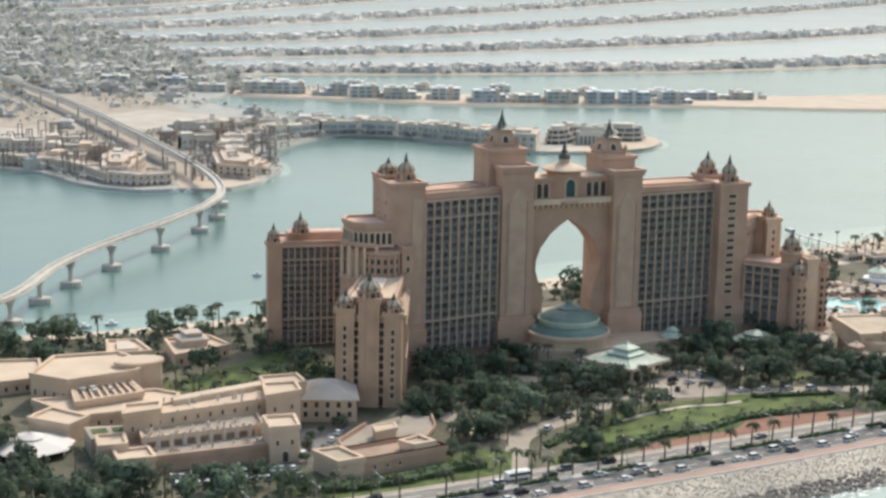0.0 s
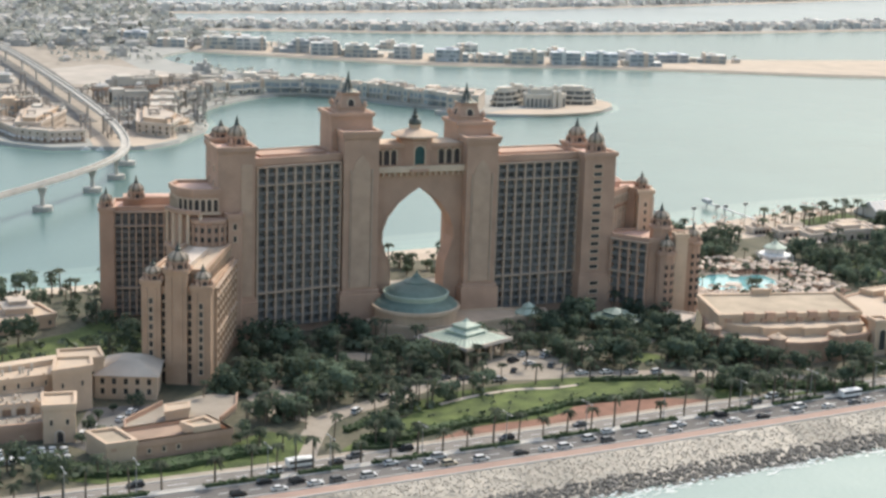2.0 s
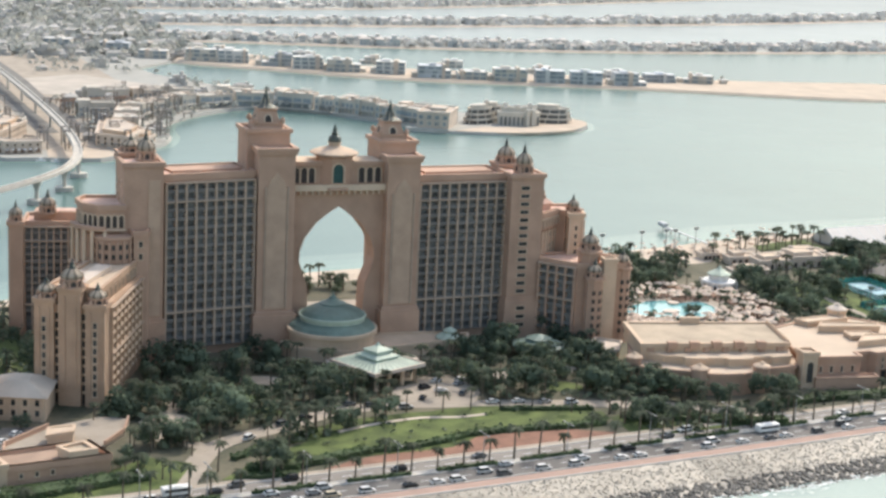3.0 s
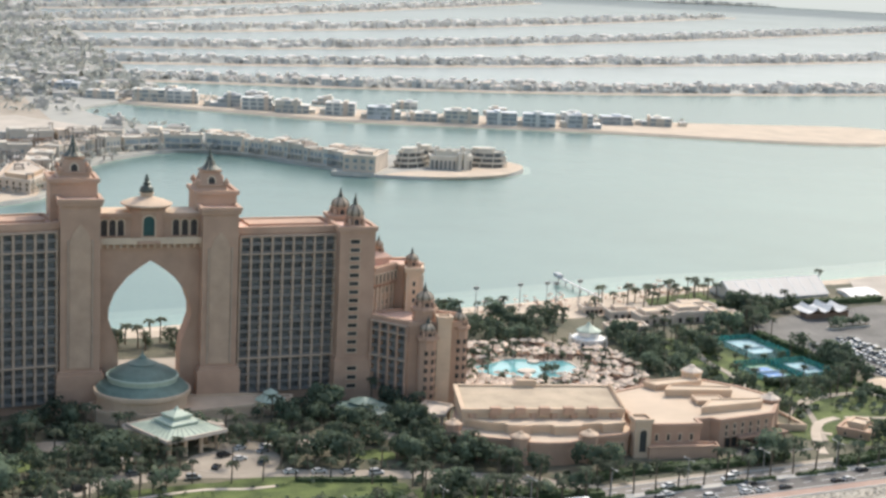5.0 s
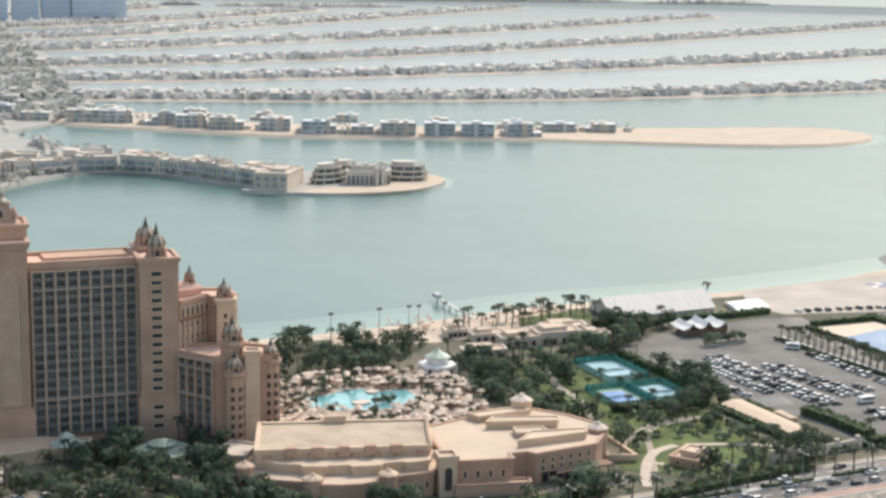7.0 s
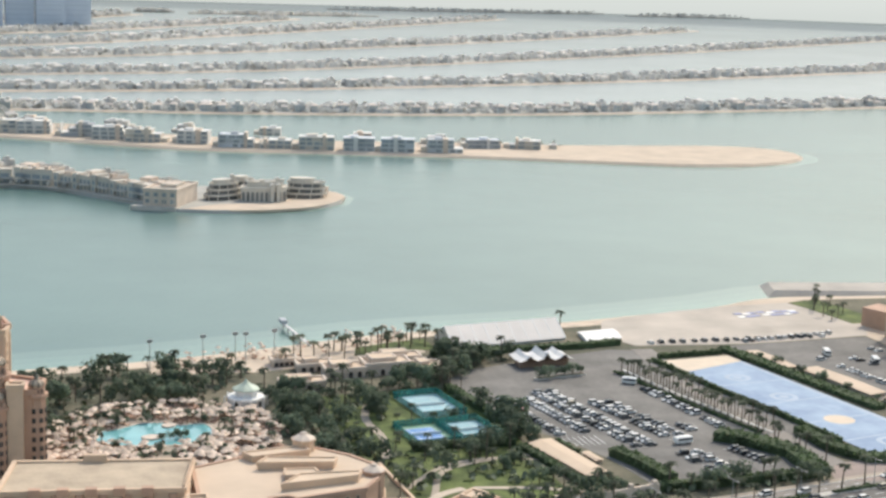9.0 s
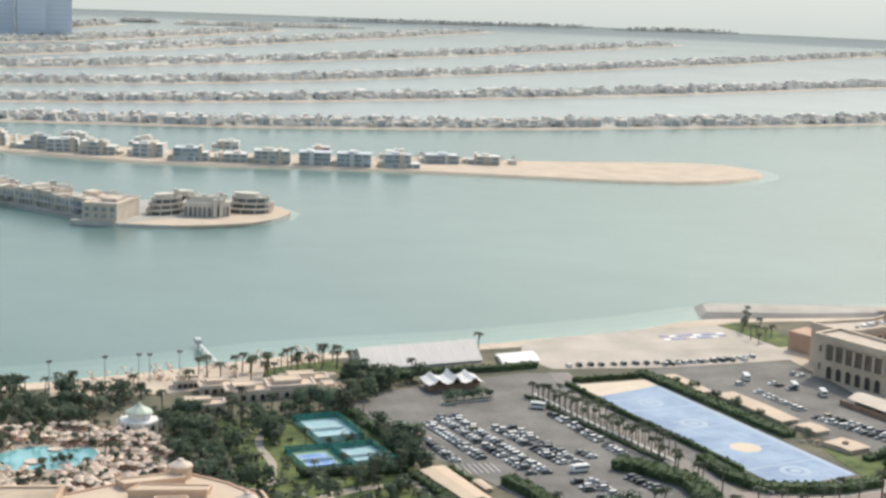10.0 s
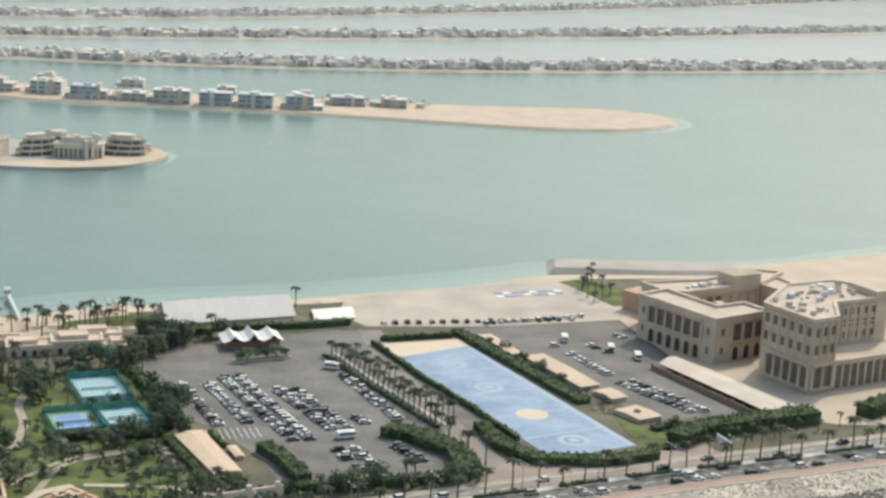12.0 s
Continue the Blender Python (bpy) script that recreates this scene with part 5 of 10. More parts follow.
for i in range(14):
    child("vent", chim, hb, "", Matrix.Translation((rg.uniform(-164, -136), -60 + rg.uniform(-3, 3) + 0.1, rg.uniform(-0.6, 0))))

# tables and parasols on the palace terraces
cl = ([], [])
for i in range(34):
    t = rg.random()
    x, y, z = rg.choice(((-172 + 36 * t, -76 + 4 * t, 11.02), (-178 + 40 * t, -85 + 1.5 * t, 8.3)))
    b0 = len(cl[0])
    s, q = rg.uniform(0.3, 0.8), rg.uniform(-1.6, 1.6)
    for dz, e in ((0.0, 0.3), (0.9, 1.0), (1.5, 0.3)):
        cl[0].extend((x + e * s * math.cos(k * 1.571 + 0.6), y + q + e * s * math.sin(k * 1.571 + 0.6), z + dz) for k in range(4))
    for r0 in (0, 4):
        cl[1].extend((b0 + r0 + k, b0 + r0 + (k + 1) % 4, b0 + r0 + 4 + (k + 1) % 4, b0 + r0 + 4 + k) for k in range(4))
    cl[1].append((b0 + 8, b0 + 9, b0 + 10, b0 + 11))
tagged(new("terrace_tables", raw("terrace_tables", *cl, PARASOL)), "pale parasol tables crowding the palace terraces", "tables", "", "stuff")

bm_list = (("grey_roof_house", [(-120, -56), (-113, -38), (-98, -44), (-103, -62)], 11.2, ROOF_STONE, "house with a broad pale hipped roof"),)
for nm, poly, zt, rm, lab in bm_list:
    h = thing(nm, (-110, -48, LAND), lab, "house")
    bm = bmesh.new()
    prism(bm, poly, LAND, zt)
    w = part("wall", bm, STUCCO_SAND, h)
    slots(w, (-119.5, -56.2), (-103.5, -61.8), 5.0, 11.0, 5, 2, 1.4, 1.8)
    bm = bmesh.new()
    prism(bm, inset(poly, -0.8), zt, zt + 3.0, 0, inset(poly, 5.6))
    part("roof", bm, rm, h)
for poly, zt, lab in (([(-142, 17), (-141, 39), (-125, 40), (-121, 25)], 8.0, "low sand stucco beach house with roof lantern"), ([(-164, 24), (-161, 43), (-151, 41), (-149, 24)], 8.2, "sand stucco house with sunken roof terrace"), ([(-206, 0), (-201, 28), (-187, 25), (-189, 2)], 8.0, "sand stucco house with stepped flat roof")):
    cx, cy = sum(p[0] for p in poly) / 4, sum(p[1] for p in poly) / 4
    h = thing("beach_house", (cx, cy, LAND), lab, "house", "beach houses")
    b = block(h, "wall", poly, LAND, zt, STUCCO_SAND, ROOF_SAND, 1.0, 0.6, 0.4)
    slots(b, poly[0], poly[3], 4.6, 7.2, 5, 1, 1.2, 1.5)
    if poly[0][0] == -142:
        bm = bmesh.new()
        lathe(bm, [(6.6, 8.0), (6.6, 10.0), (7.6, 10.2), (7.4, 10.7), (4.4, 11.4), (4.2, 12.2), (4.6, 12.3), (4.4, 12.7)], 4, (-133, 32), 0, 1, 0.85)
        part("roof_lantern", bm, ROOF_STONE, h)
    elif poly[0][0] == -164:
        bm = bmesh.new()
        prism(bm, inset(poly, 3.2), zt + 0.1, zt + 1.2)
        part("roof_step", bm, STUCCO_CREAM, h)

# low restaurant before the near wing
res = thing("restaurant", (-105, -98, LAND), "low sand stucco restaurant with walled flat roof", "restaurant")
poly = [(-128, -101), (-124, -112), (-91, -106.5), (-95, -94.5)]
b = block(res, "wall", poly, LAND, 8.2, STUCCO, ROOF_BROWN, 1.1, 0.8, 0.4)
bm = bmesh.new()
rim(bm, inset(poly, -0.35), 1.1, 8.9, 9.3)
part("coping", bm, STUCCO_CREAM, res)
for q, zt in (([(-129, -101), (-125.4, -112.6), (-117.5, -111.4), (-121, -100)], 9.2), ([(-104, -103), (-101.5, -108), (-94.6, -106.6), (-97, -100)], 10.2)):
    block(res, "corner_tower", q, LAND, zt, STUCCO_SAND, ROOF_GRAVEL, 0.9, 0.7, 0.35)
slots(b, (-116, -110.8), (-104, -108.8), 5, 7.6, 3, 1, 1.0, 1.2)
bm = bmesh.new()
prism(bm, [(-118, -98), (-96, -93), (-90, -88), (-83, -78), (-80, -67), (-88, -63.5), (-103, -70), (-116, -84)], LAND, 5.2)
part("terrace", bm, PAVING, res)
bm = bmesh.new()
ribbon(bm, [(-118, -98), (-116, -84), (-103, -70.4)], 0.5, 6.6, 1.5)
part("terrace_wall", bm, STUCCO, res)
bm = bmesh.new()
ribbon(bm, [(-90, -88), (-83.2, -78), (-80.4, -67.4)], 0.5, 6.4, 1.3)
part("terrace_wall", bm, STUCCO, res)
block(res, "kiosk", [(-105, -86), (-98, -84), (-97, -79), (-104, -80)], 5.2, 8.2, STUCCO_SAND, ROOF_SAND, 0.4, 0.4, 0.4)

def canopy_tent(name, c, r, z0, h, n, lab, group=""):
    t = thing(name, (*c, LAND), lab, "tent", group)
    bm = bmesh.new()
    lathe(bm, [(r, z0), (r * 0.96, z0 + 0.3), (r * 0.55, z0 + h * 0.35), (r * 0.3, z0 + h * 0.5), (r * 0.32, z0 + h * 0.62), (r * 0.1, z0 + h * 0.85), (0.1, z0 + h)], n, c)
    part("canopy", bm, FABRIC_SAND, t)
    bm = bmesh.new()
    lathe(bm, [(0.25, LAND), (0.25, z0 + 0.2)], 6)
    me = data("post", bm, WHITE)
    for i in range(n):
        a = math.tau * i / n
        child("post", me, t, "", Matrix.Translation((c[0] + r * 0.9 * math.cos(a), c[1] + r * 0.9 * math.sin(a), 0)))
canopy_tent("tent_pavilion", (-201, -60), 12.5, 6.2, 4.0, 8, "white tiered tent pavilion among trees", "white pavilions")
canopy_tent("tent_pavilion", (-212, -50), 6.0, 6.0, 3.6, 8, "smaller white tent pavilion among trees", "white pavilions")

# ---- pool side, beach and park ----
def flat(name, poly, z, m, lab, cat, thick=0.2):
    bm = bmesh.new()
    prism(bm, poly, z - thick, z)
    return setting(name, bm, m, lab, cat)

def blobpoly(c, rx, ry, n=20, wob=0.12, seed=1):
    g = random.Random(seed)
    w = [g.uniform(1 - wob, 1 + wob) for _ in range(n)]
    w = [(w[i - 1] + w[i] + w[(i + 1) % n]) / 3 for i in range(n)]
    return [(c[0] + rx * w[i] * math.cos(math.tau * i / n), c[1] + ry * w[i] * math.sin(math.tau * i / n)) for i in range(n)]

deck = [(104, -8), (100, 20), (106, 44), (128, 60), (155, 62), (176, 50), (184, 30), (178, 6), (160, -12), (130, -20)]
flat("pool_deck", deck, 4.08, PAVING, "sandy pool terrace crowded with parasols", "terrace")
pool1 = [(121, 24), (122, 33), (129, 36), (138, 41), (146, 40), (150, 36), (158, 36.5), (158.5, 24), (148, 15), (136, 16), (128, 18)]
bm = bmesh.new()
prism(bm, [tuple(p) for p in smooth_line(pool1 + [pool1[0]], 3)[:-1]], 4.0, 4.16)
pool = tagged(new("swimming_pool", data("swimming_pool", bm, POOL)), "free-form turquoise swimming pool on a sandy terrace", "pool")
bm = bmesh.new()
rim(bm, inset([tuple(p) for p in smooth_line(pool1 + [pool1[0]], 3)[:-1]], -0.7), 0.66, 4.0, 4.3)
part("coping", bm, STUCCO_CREAM, pool)
for c, r, sd in (((139, 24), 3.4, 4), ((146, 36), 2.4, 5)):
    bm = bmesh.new()
    prism(bm, blobpoly(c, r, r * 0.8, 12, 0.2, sd), 4.0, 4.7)
    tagged(new("pool_island", data("pool_island", bm, STUCCO_CREAM)), "small planted rock island in the pool", "rock", "pool islands")

# parasols and sunbeds
rg = random.Random(21)
par, beds = ([], []), ([], [])
def parasol(dst, x, y, z, r):
    v, f = dst
    b = len(v)
    for k in range(6):
        a = math.tau * k / 6
        v.append((x + r * math.cos(a), y + r * math.sin(a), z + 2.2))
    v.append((x, y, z + 3.0))
    for k in range(6):
        f.append((b + k, b + (k + 1) % 6, b + 6))
    c = len(v)
    for dx, dy in ((-0.06, -0.06), (0.06, -0.06), (0.0, 0.06)):
        v.extend(((x + dx, y + dy, z), (x + dx, y + dy, z + 2.9)))
    for k in range(3):
        i, j = 2 * k, 2 * ((k + 1) % 3)
        f.append((c + i, c + j, c + j + 1, c + i + 1))
def sunbed(dst, x, y, z, a):
    v, f = dst
    b = len(v)
    ca, sa = math.cos(a), math.sin(a)
    for px, py, pz in ((-1, -0.35, 0.3), (1, -0.35, 0.75), (1, 0.35, 0.75), (-1, 0.35, 0.3), (-1, -0.35, 0), (1, -0.35, 0), (1, 0.35, 0), (-1, 0.35, 0)):
        v.append((x + px * ca - py * sa, y + px * sa + py * ca, z + pz))
    for q in ((0, 1, 2, 3), (0, 4, 5, 1), (1, 5, 6, 2), (2, 6, 7, 3), (3, 7, 4, 0)):
        f.append(tuple(b + i for i in q))
pool_in = [tuple(p) for p in smooth_line(pool1 + [pool1[0]], 3)[:-1]]
n = 0
while n < 420:
    x, y = rg.uniform(98, 186), rg.uniform(-18, 62)
    if inside((x, y), deck) and not inside((x, y), inset(pool_in, -2)):
        parasol(par, x, y, 4.08, rg.uniform(1.2, 2.0))
        for _ in range(3):
            sunbed(beds, x + rg.uniform(-2.6, 2.6), y + rg.uniform(-2.6, 2.6), 4.09, rg.uniform(0, 6.3))
        n += 1
for i in range(60):
    x = rg.uniform(150, 262)
    y = 103 + (x - 150) * 0.33 + rg.uniform(0, 20)
    parasol(par, x, y, 4.1, rg.uniform(0.8, 1.3))
    sunbed(beds, x + 1.5, y + rg.uniform(-2, 2), 4.1, rg.uniform(0, 6.3))
tagged(new("parasols", raw("parasols", *par, PARASOL)), "sand-coloured open parasols round the pool", "parasol", "", "stuff")
tagged(new("sunbeds", raw("sunbeds", *beds, PARASOL_RED)), "terracotta and cream sunbeds in loose rows", "sunbed", "", "stuff")

pv = thing("pool_pavilion", (176, 52, LAND), "white pool pavilion with tiered pale green roof", "pavilion")
c = (176, 55)
bm = bmesh.new()
lathe(bm, [(6.2, LAND), (6.2, 7.0), (6.9, 7.1), (6.9, 8.0), (6.3, 8.1)], 8, c, 0, 1, math.pi / 8)
w = part("wall", bm, WHITE, pv)
for i in range(8):
    a0, a1 = math.tau * i / 8 - math.pi / 8, math.tau * i / 8 + math.pi / 8
    arches(w, (c[0] + 6.2 * math.cos(a0), c[1] + 6.2 * math.sin(a0)), (c[0] + 6.2 * math.cos(a1), c[1] + 6.2 * math.sin(a1)), 4.2, 6.8, 1, 2.2, "arch", [WHITE, NICHE])
bm = bmesh.new()
lathe(bm, [(4.0, 8.0), (4.0, 10.0), (4.5, 10.1), (4.5, 10.5)], 8, c, 0, 1, math.pi / 8)
part("drum", bm, WHITE, pv)
bm = bmesh.new()
lathe(bm, [(5.0, 10.4), (4.8, 10.8), (2.0, 12.2), (1.0, 12.9), (0.1, 14.2)], 8, c, 0, 1, math.pi / 8)
part("roof", bm, COPPER_PALE, pv)
bm = bmesh.new()
lathe(bm, [(0.3, LAND), (0.3, 8.1)], 6)
me = data("column", bm, WHITE)
for i in range(8):
    child("column", me, pv, "", Matrix.Translation((c[0] + 7.6 * math.cos(math.tau * i / 8), c[1] + 7.6 * math.sin(math.tau * i / 8), 0)))

for k, (x0, x1, y0, y1, zt, lab) in enumerate(((192, 209, 70, 78, 7.0, "low white beach bar with flat roof"), (204, 218, 96, 104, 6.8, "low cream beach kiosk with flat roof"), (236, 254, 98, 107, 7.4, "cream beach building with roof rooms"), (196, 206, 106, 113, 6.6, "small white beach kiosk"), (212, 228, 84, 94, 7.6, "cream beach restaurant with flat roof"), (228, 246, 86, 97, 8.4, "cream beach restaurant with stepped roof"), (246, 258, 82, 92, 7.2, "small cream beach building"))):
    h = thing("beach_bar", ((x0 + x1) / 2, (y0 + y1) / 2, LAND), lab, "building", "beach bars")
    b = block(h, "wall", [(x0, y0), (x1, y0 + 1), (x1 + 0.5, y1), (x0 + 0.5, y1)], LAND, zt, STUCCO_CREAM, ROOF_SAND, 0.7, 0.5, 0.4)
    arches(b, (x0 + 0.8, y0), (x1 - 0.8, y0 + 0.9), 4.2, 6.6, 4, 1.8, "arch", [STUCCO_CREAM, NICHE])
    block(h, "roof_room", [(x0 + 3, y0 + 2), (x1 - 5, y0 + 3), (x1 - 5, y1 - 1), (x0 + 3, y1 - 1)], zt, zt + 1.8, STUCCO_CREAM, ROOF_SAND, 0.3, 0.3, 0.2)

flat("beach", [(150, 103), (190, 100), (226, 108), (262, 118), (262, 148), (200, 128), (150, 120)], 4.09, SAND, "open beach sand between the bars and the water", "beach")
flat("beach", [(-50, 88), (-20, 90), (60, 92), (70, 108), (0, 98), (-50, 90)], 4.1, SAND, "beach sand behind the hotel", "beach")
flat("lawn", [tuple(p) for p in smooth_line([(-34, 66), (-10, 62), (20, 64), (34, 74), (26, 86), (0, 88), (-26, 82), (-34, 66)], 5)[:-1]], 4.1, GARDEN, "dark planted ground with palms behind the hotel", "lawn")
flat("terrace", [(-44, 26), (44, 26), (44, 62), (-44, 60)], 4.07, PAVING, "pale paved terrace behind the hotel", "terrace")
# beach jetty boom and light masts
jb = thing("jetty", (219, 142, 0), "slender white jetty running out over the water", "jetty")
bm = bmesh.new()
ribbon(bm, [(221, 138), (219.5, 162), (218, 190)], 1.3, 2.4, 0.4)
part("deck", bm, GREYROOF, jb)
bm = bmesh.new()
lathe(bm, [(0.3, -2), (0.3, 2.3)], 6)
me = data("pile", bm, CONCRETE)
for i in range(6):
    child("pile", me, jb, "", Matrix.Translation((220.4 - i * 0.45, 148 + i * 7.8, 0)))
bm = bmesh.new()
prism(bm, [(216.6, 184), (219.2, 184), (219.4, 190), (216.8, 190)], 2.4, 4.0)
part("hut", bm, VILLA_GREY, jb)
mast = thing("light_mast", (171, 116, LAND), "tall thin light mast on the beach", "light mast", "beach light masts")
bm = bmesh.new()
lathe(bm, [(0.22, LAND), (0.12, 15.2)], 6, (171, 116))
part("pole", bm, STEEL, mast)
bm = bmesh.new()
box(bm, 170.0, 172.0, 115.7, 116.3, 14.6, 15.8)
part("lamp_head", bm, STEEL, mast)
for x, y in ((184, 118), (188, 117.5), (200, 120.5), (150, 112)):
    copy_thing(mast, Matrix.Translation((x, y, LAND)))

# tennis courts
def tennis(c, u, w, l, cm, lab):
    u = Vector(u).normalized()
    v = Vector((-u.y, u.x))
    def P(a, b):
        return tuple(Vector(c) + u * a + v * b)
    t = thing("tennis_court", (*c, LAND), lab, "tennis court", "tennis courts")
    bm = bmesh.new()
    prism(bm, [P(-w / 2, -l / 2), P(w / 2, -l / 2), P(w / 2, l / 2), P(-w / 2, l / 2)], LAND, 4.1)
    s = part("surround", bm, TENNIS_TEAL if cm is TENNIS_TEAL else TENNIS_GREEN, t)
    bm = bmesh.new()
    a, b = w * 0.32, l * 0.34
    prism(bm, [P(-a, -b), P(a, -b), P(a, b), P(-a, b)], 4.1, 4.115)
    part("playing_area", bm, cm, s)
    for q in ((-a, a, -b, -b), (-a, a, b, b), (-a, -a, -b, b), (a, a, -b, b), (-a * 0.75, -a * 0.75, -b, b), (a * 0.75, a * 0.75, -b, b), (0, 0, -b / 2, b / 2), (-a * 0.75, a * 0.75, -b / 2, -b / 2), (-a * 0.75, a * 0.75, b / 2, b / 2)):
        e = 0.09
        bm = bmesh.new()
        prism(bm, [P(q[0] - e, q[2] - e), P(q[1] + e, q[2] - e), P(q[1] + e, q[3] + e), P(q[0] - e, q[3] + e)], 4.115, 4.125)
        part("court_line", bm, LINE, s)
    bm = bmesh.new()
    prism(bm, [P(-a * 1.1, -0.05), P(a * 1.1, -0.05), P(a * 1.1, 0.05), P(-a * 1.1, 0.05)], 4.1, 5.1)
    part("net", bm, WHITE, t)
    for q0, q1 in ((P(-w / 2, -l / 2), P(w / 2, -l / 2)), (P(w / 2, -l / 2), P(w / 2, l / 2)), (P(w / 2, l / 2), P(-w / 2, l / 2)), (P(-w / 2, l / 2), P(-w / 2, -l / 2))):
        bm = bmesh.new()
        d = (Vector(q1) - Vector(q0))
        nrm = Vector((-d.y, d.x)).normalized() * 0.06
        prism(bm, [Vector(q0) - nrm, Vector(q1) - nrm, Vector(q1) + nrm, Vector(q0) + nrm], LAND, 6.4)
        part("windbreak", bm, NET_GREEN, t)
tennis((240, 42.5), (1, 0.10), 17, 28, TENNIS_TEAL, "washed teal tennis court behind green nets")
tennis((228.4, 8.5), (1, 0.10), 15.5, 23, TENNIS_BLUE, "blue tennis court behind green nets")
tennis((244.4, 10.4), (1, 0.14), 14.6, 21, TENNIS_TEAL, "pale teal tennis court behind green nets")

# ---- car park, sports court and sheds ----
lot = [(256, 74), (272, 88), (300, 98), (338, 108), (352, 104), (351, 84), (345, 0), (352, -58), (282, -60), (279, -30), (272, -5), (262, 12), (258, 40)]
flat("car_park", lot, 4.05, ASPHALT, "large sun-bleached asphalt car park", "car park")
flat("car_park", [(388, 104), (460, 108), (456, 50), (459, -14), (420, -18), (404, 30)], 4.05, ASPHALT, "asphalt car park beside the sports court", "car park")
flat("sand_lot", [(352, 112), (402, 106), (462, 110), (474, 132), (460, 178), (430, 176), (396, 170), (356, 158), (345, 132)], 4.07, SANDLOT, "bare pale sand lot near the beach", "sand lot")
flat("forecourt", [(461, 112), (458, 40), (460, -16), (480, -30), (520, -40), (700, 0), (760, 200), (560, 190), (470, 130)], 4.04, SAND, "bare sandy ground round the unfinished building", "ground")
flat("junction", [(340, -66), (345, -54), (352, -50), (364, -47.5), (398, -47), (424, -40), (426, -58), (388, -64), (354, -69)], 4.10, surf("reddish junction asphalt", (0.30, 0.235, 0.20), 0.16, 0.08, 0.9, fine=0.6), "reddish paved road junction by the car park", "road")
bm = bmesh.new()
ribbon(bm, [(352, -75), (349, -50), (346, 0), (346, 60), (352, 106)], 9, 4.09, 0.3)
setting("road", bm, ASPHALT_PALE, "service road beside the car park", "road")
bm = bmesh.new()
for x0, y0, x1, y1, nn in ((268, 45, 273, -2, 17), (276, 44, 282, -1, 17), (283, 51, 294, -20, 26), (299, 34, 310, -14, 18), (307, -29, 310, -52, 9), (323, -28, 328, -46, 7)):
    for i in range(nn + 1):
        t = i / nn
        x, y = x0 + (x1 - x0) * t, y0 + (y1 - y0) * t
        box(bm, x - 2.6, x + 2.6, y - 0.06, y + 0.06, 4.05, 4.065)
for i in range(12):
    box(bm, 262 + i * 2.0, 262.2 + i * 2.0, -14, -4, 4.05, 4.065)
setting("bay_marking", bm, LINE, "faded white parking bay lines", "road marking", "stuff")

court = thing("sports_court", (376, 22, LAND), "long faded blue sports court with ring markings", "sports court")
cp = [(350, 86), (383, 89), (401, -40), (369, -48)]
bm = bmesh.new()
prism(bm, cp, LAND, 4.12)
cs = part("surface", bm, COURT_BLUE, court)
def cq(a, b):
    p = Vector(cp[0]).lerp(Vector(cp[1]), a)
    q = Vector(cp[3]).lerp(Vector(cp[2]), a)
    return p.lerp(q, b)
bm = bmesh.new()
prism(bm, [cq(0, 0), cq(1, 0), cq(1, 0.075), cq(0, 0.14)], 4.12, 4.135)
part("sand_pitch", bm, COURT_SAND, cs, "sand-coloured end strip")
bm = bmesh.new()
prism(bm, [cq(0.93, 0.09), cq(0.99, 0.09), cq(0.99, 0.99), cq(0.93, 0.99)], 4.12, 4.132)
part("court_band", bm, COURT_PALE, cs)
for b0 in (0.30, 0.50, 0.69, 0.85):
    bm = bmesh.new()
    prism(bm, [cq(0.02, b0), cq(0.925, b0), cq(0.925, b0 + 0.006), cq(0.02, b0 + 0.006)], 4.12, 4.132)
    part("court_band", bm, COURT_PALE, cs)
for k, (b0, r, m) in enumerate(((0.24, 5.2, COURT_PALE), (0.46, 5.4, COURT_PALE), (0.70, 5.6, COURT_SAND), (0.91, 5.4, COURT_PALE))):
    o = cq(0.47, b0)
    bm = bmesh.new()
    lathe(bm, [(r, 4.12), (r, 4.14)], 32, o, 0)
    part("centre_ring", bm, COURT_SAND if k == 2 else COURT_PALE, cs)
    bm = bmesh.new()
    lathe(bm, [(r * 0.62, 4.14), (r * 0.62, 4.152)], 24, o)
    part("centre_disc", bm, COURT_BLUE if k != 2 else COURT_SAND, cs)
    bm = bmesh.new()
    lathe(bm, [(r * 0.36, 4.152), (r * 0.36, 4.164)], 20, o)
    part("centre_spot", bm, COURT_SAND if k == 2 else COURT_PALE, cs)

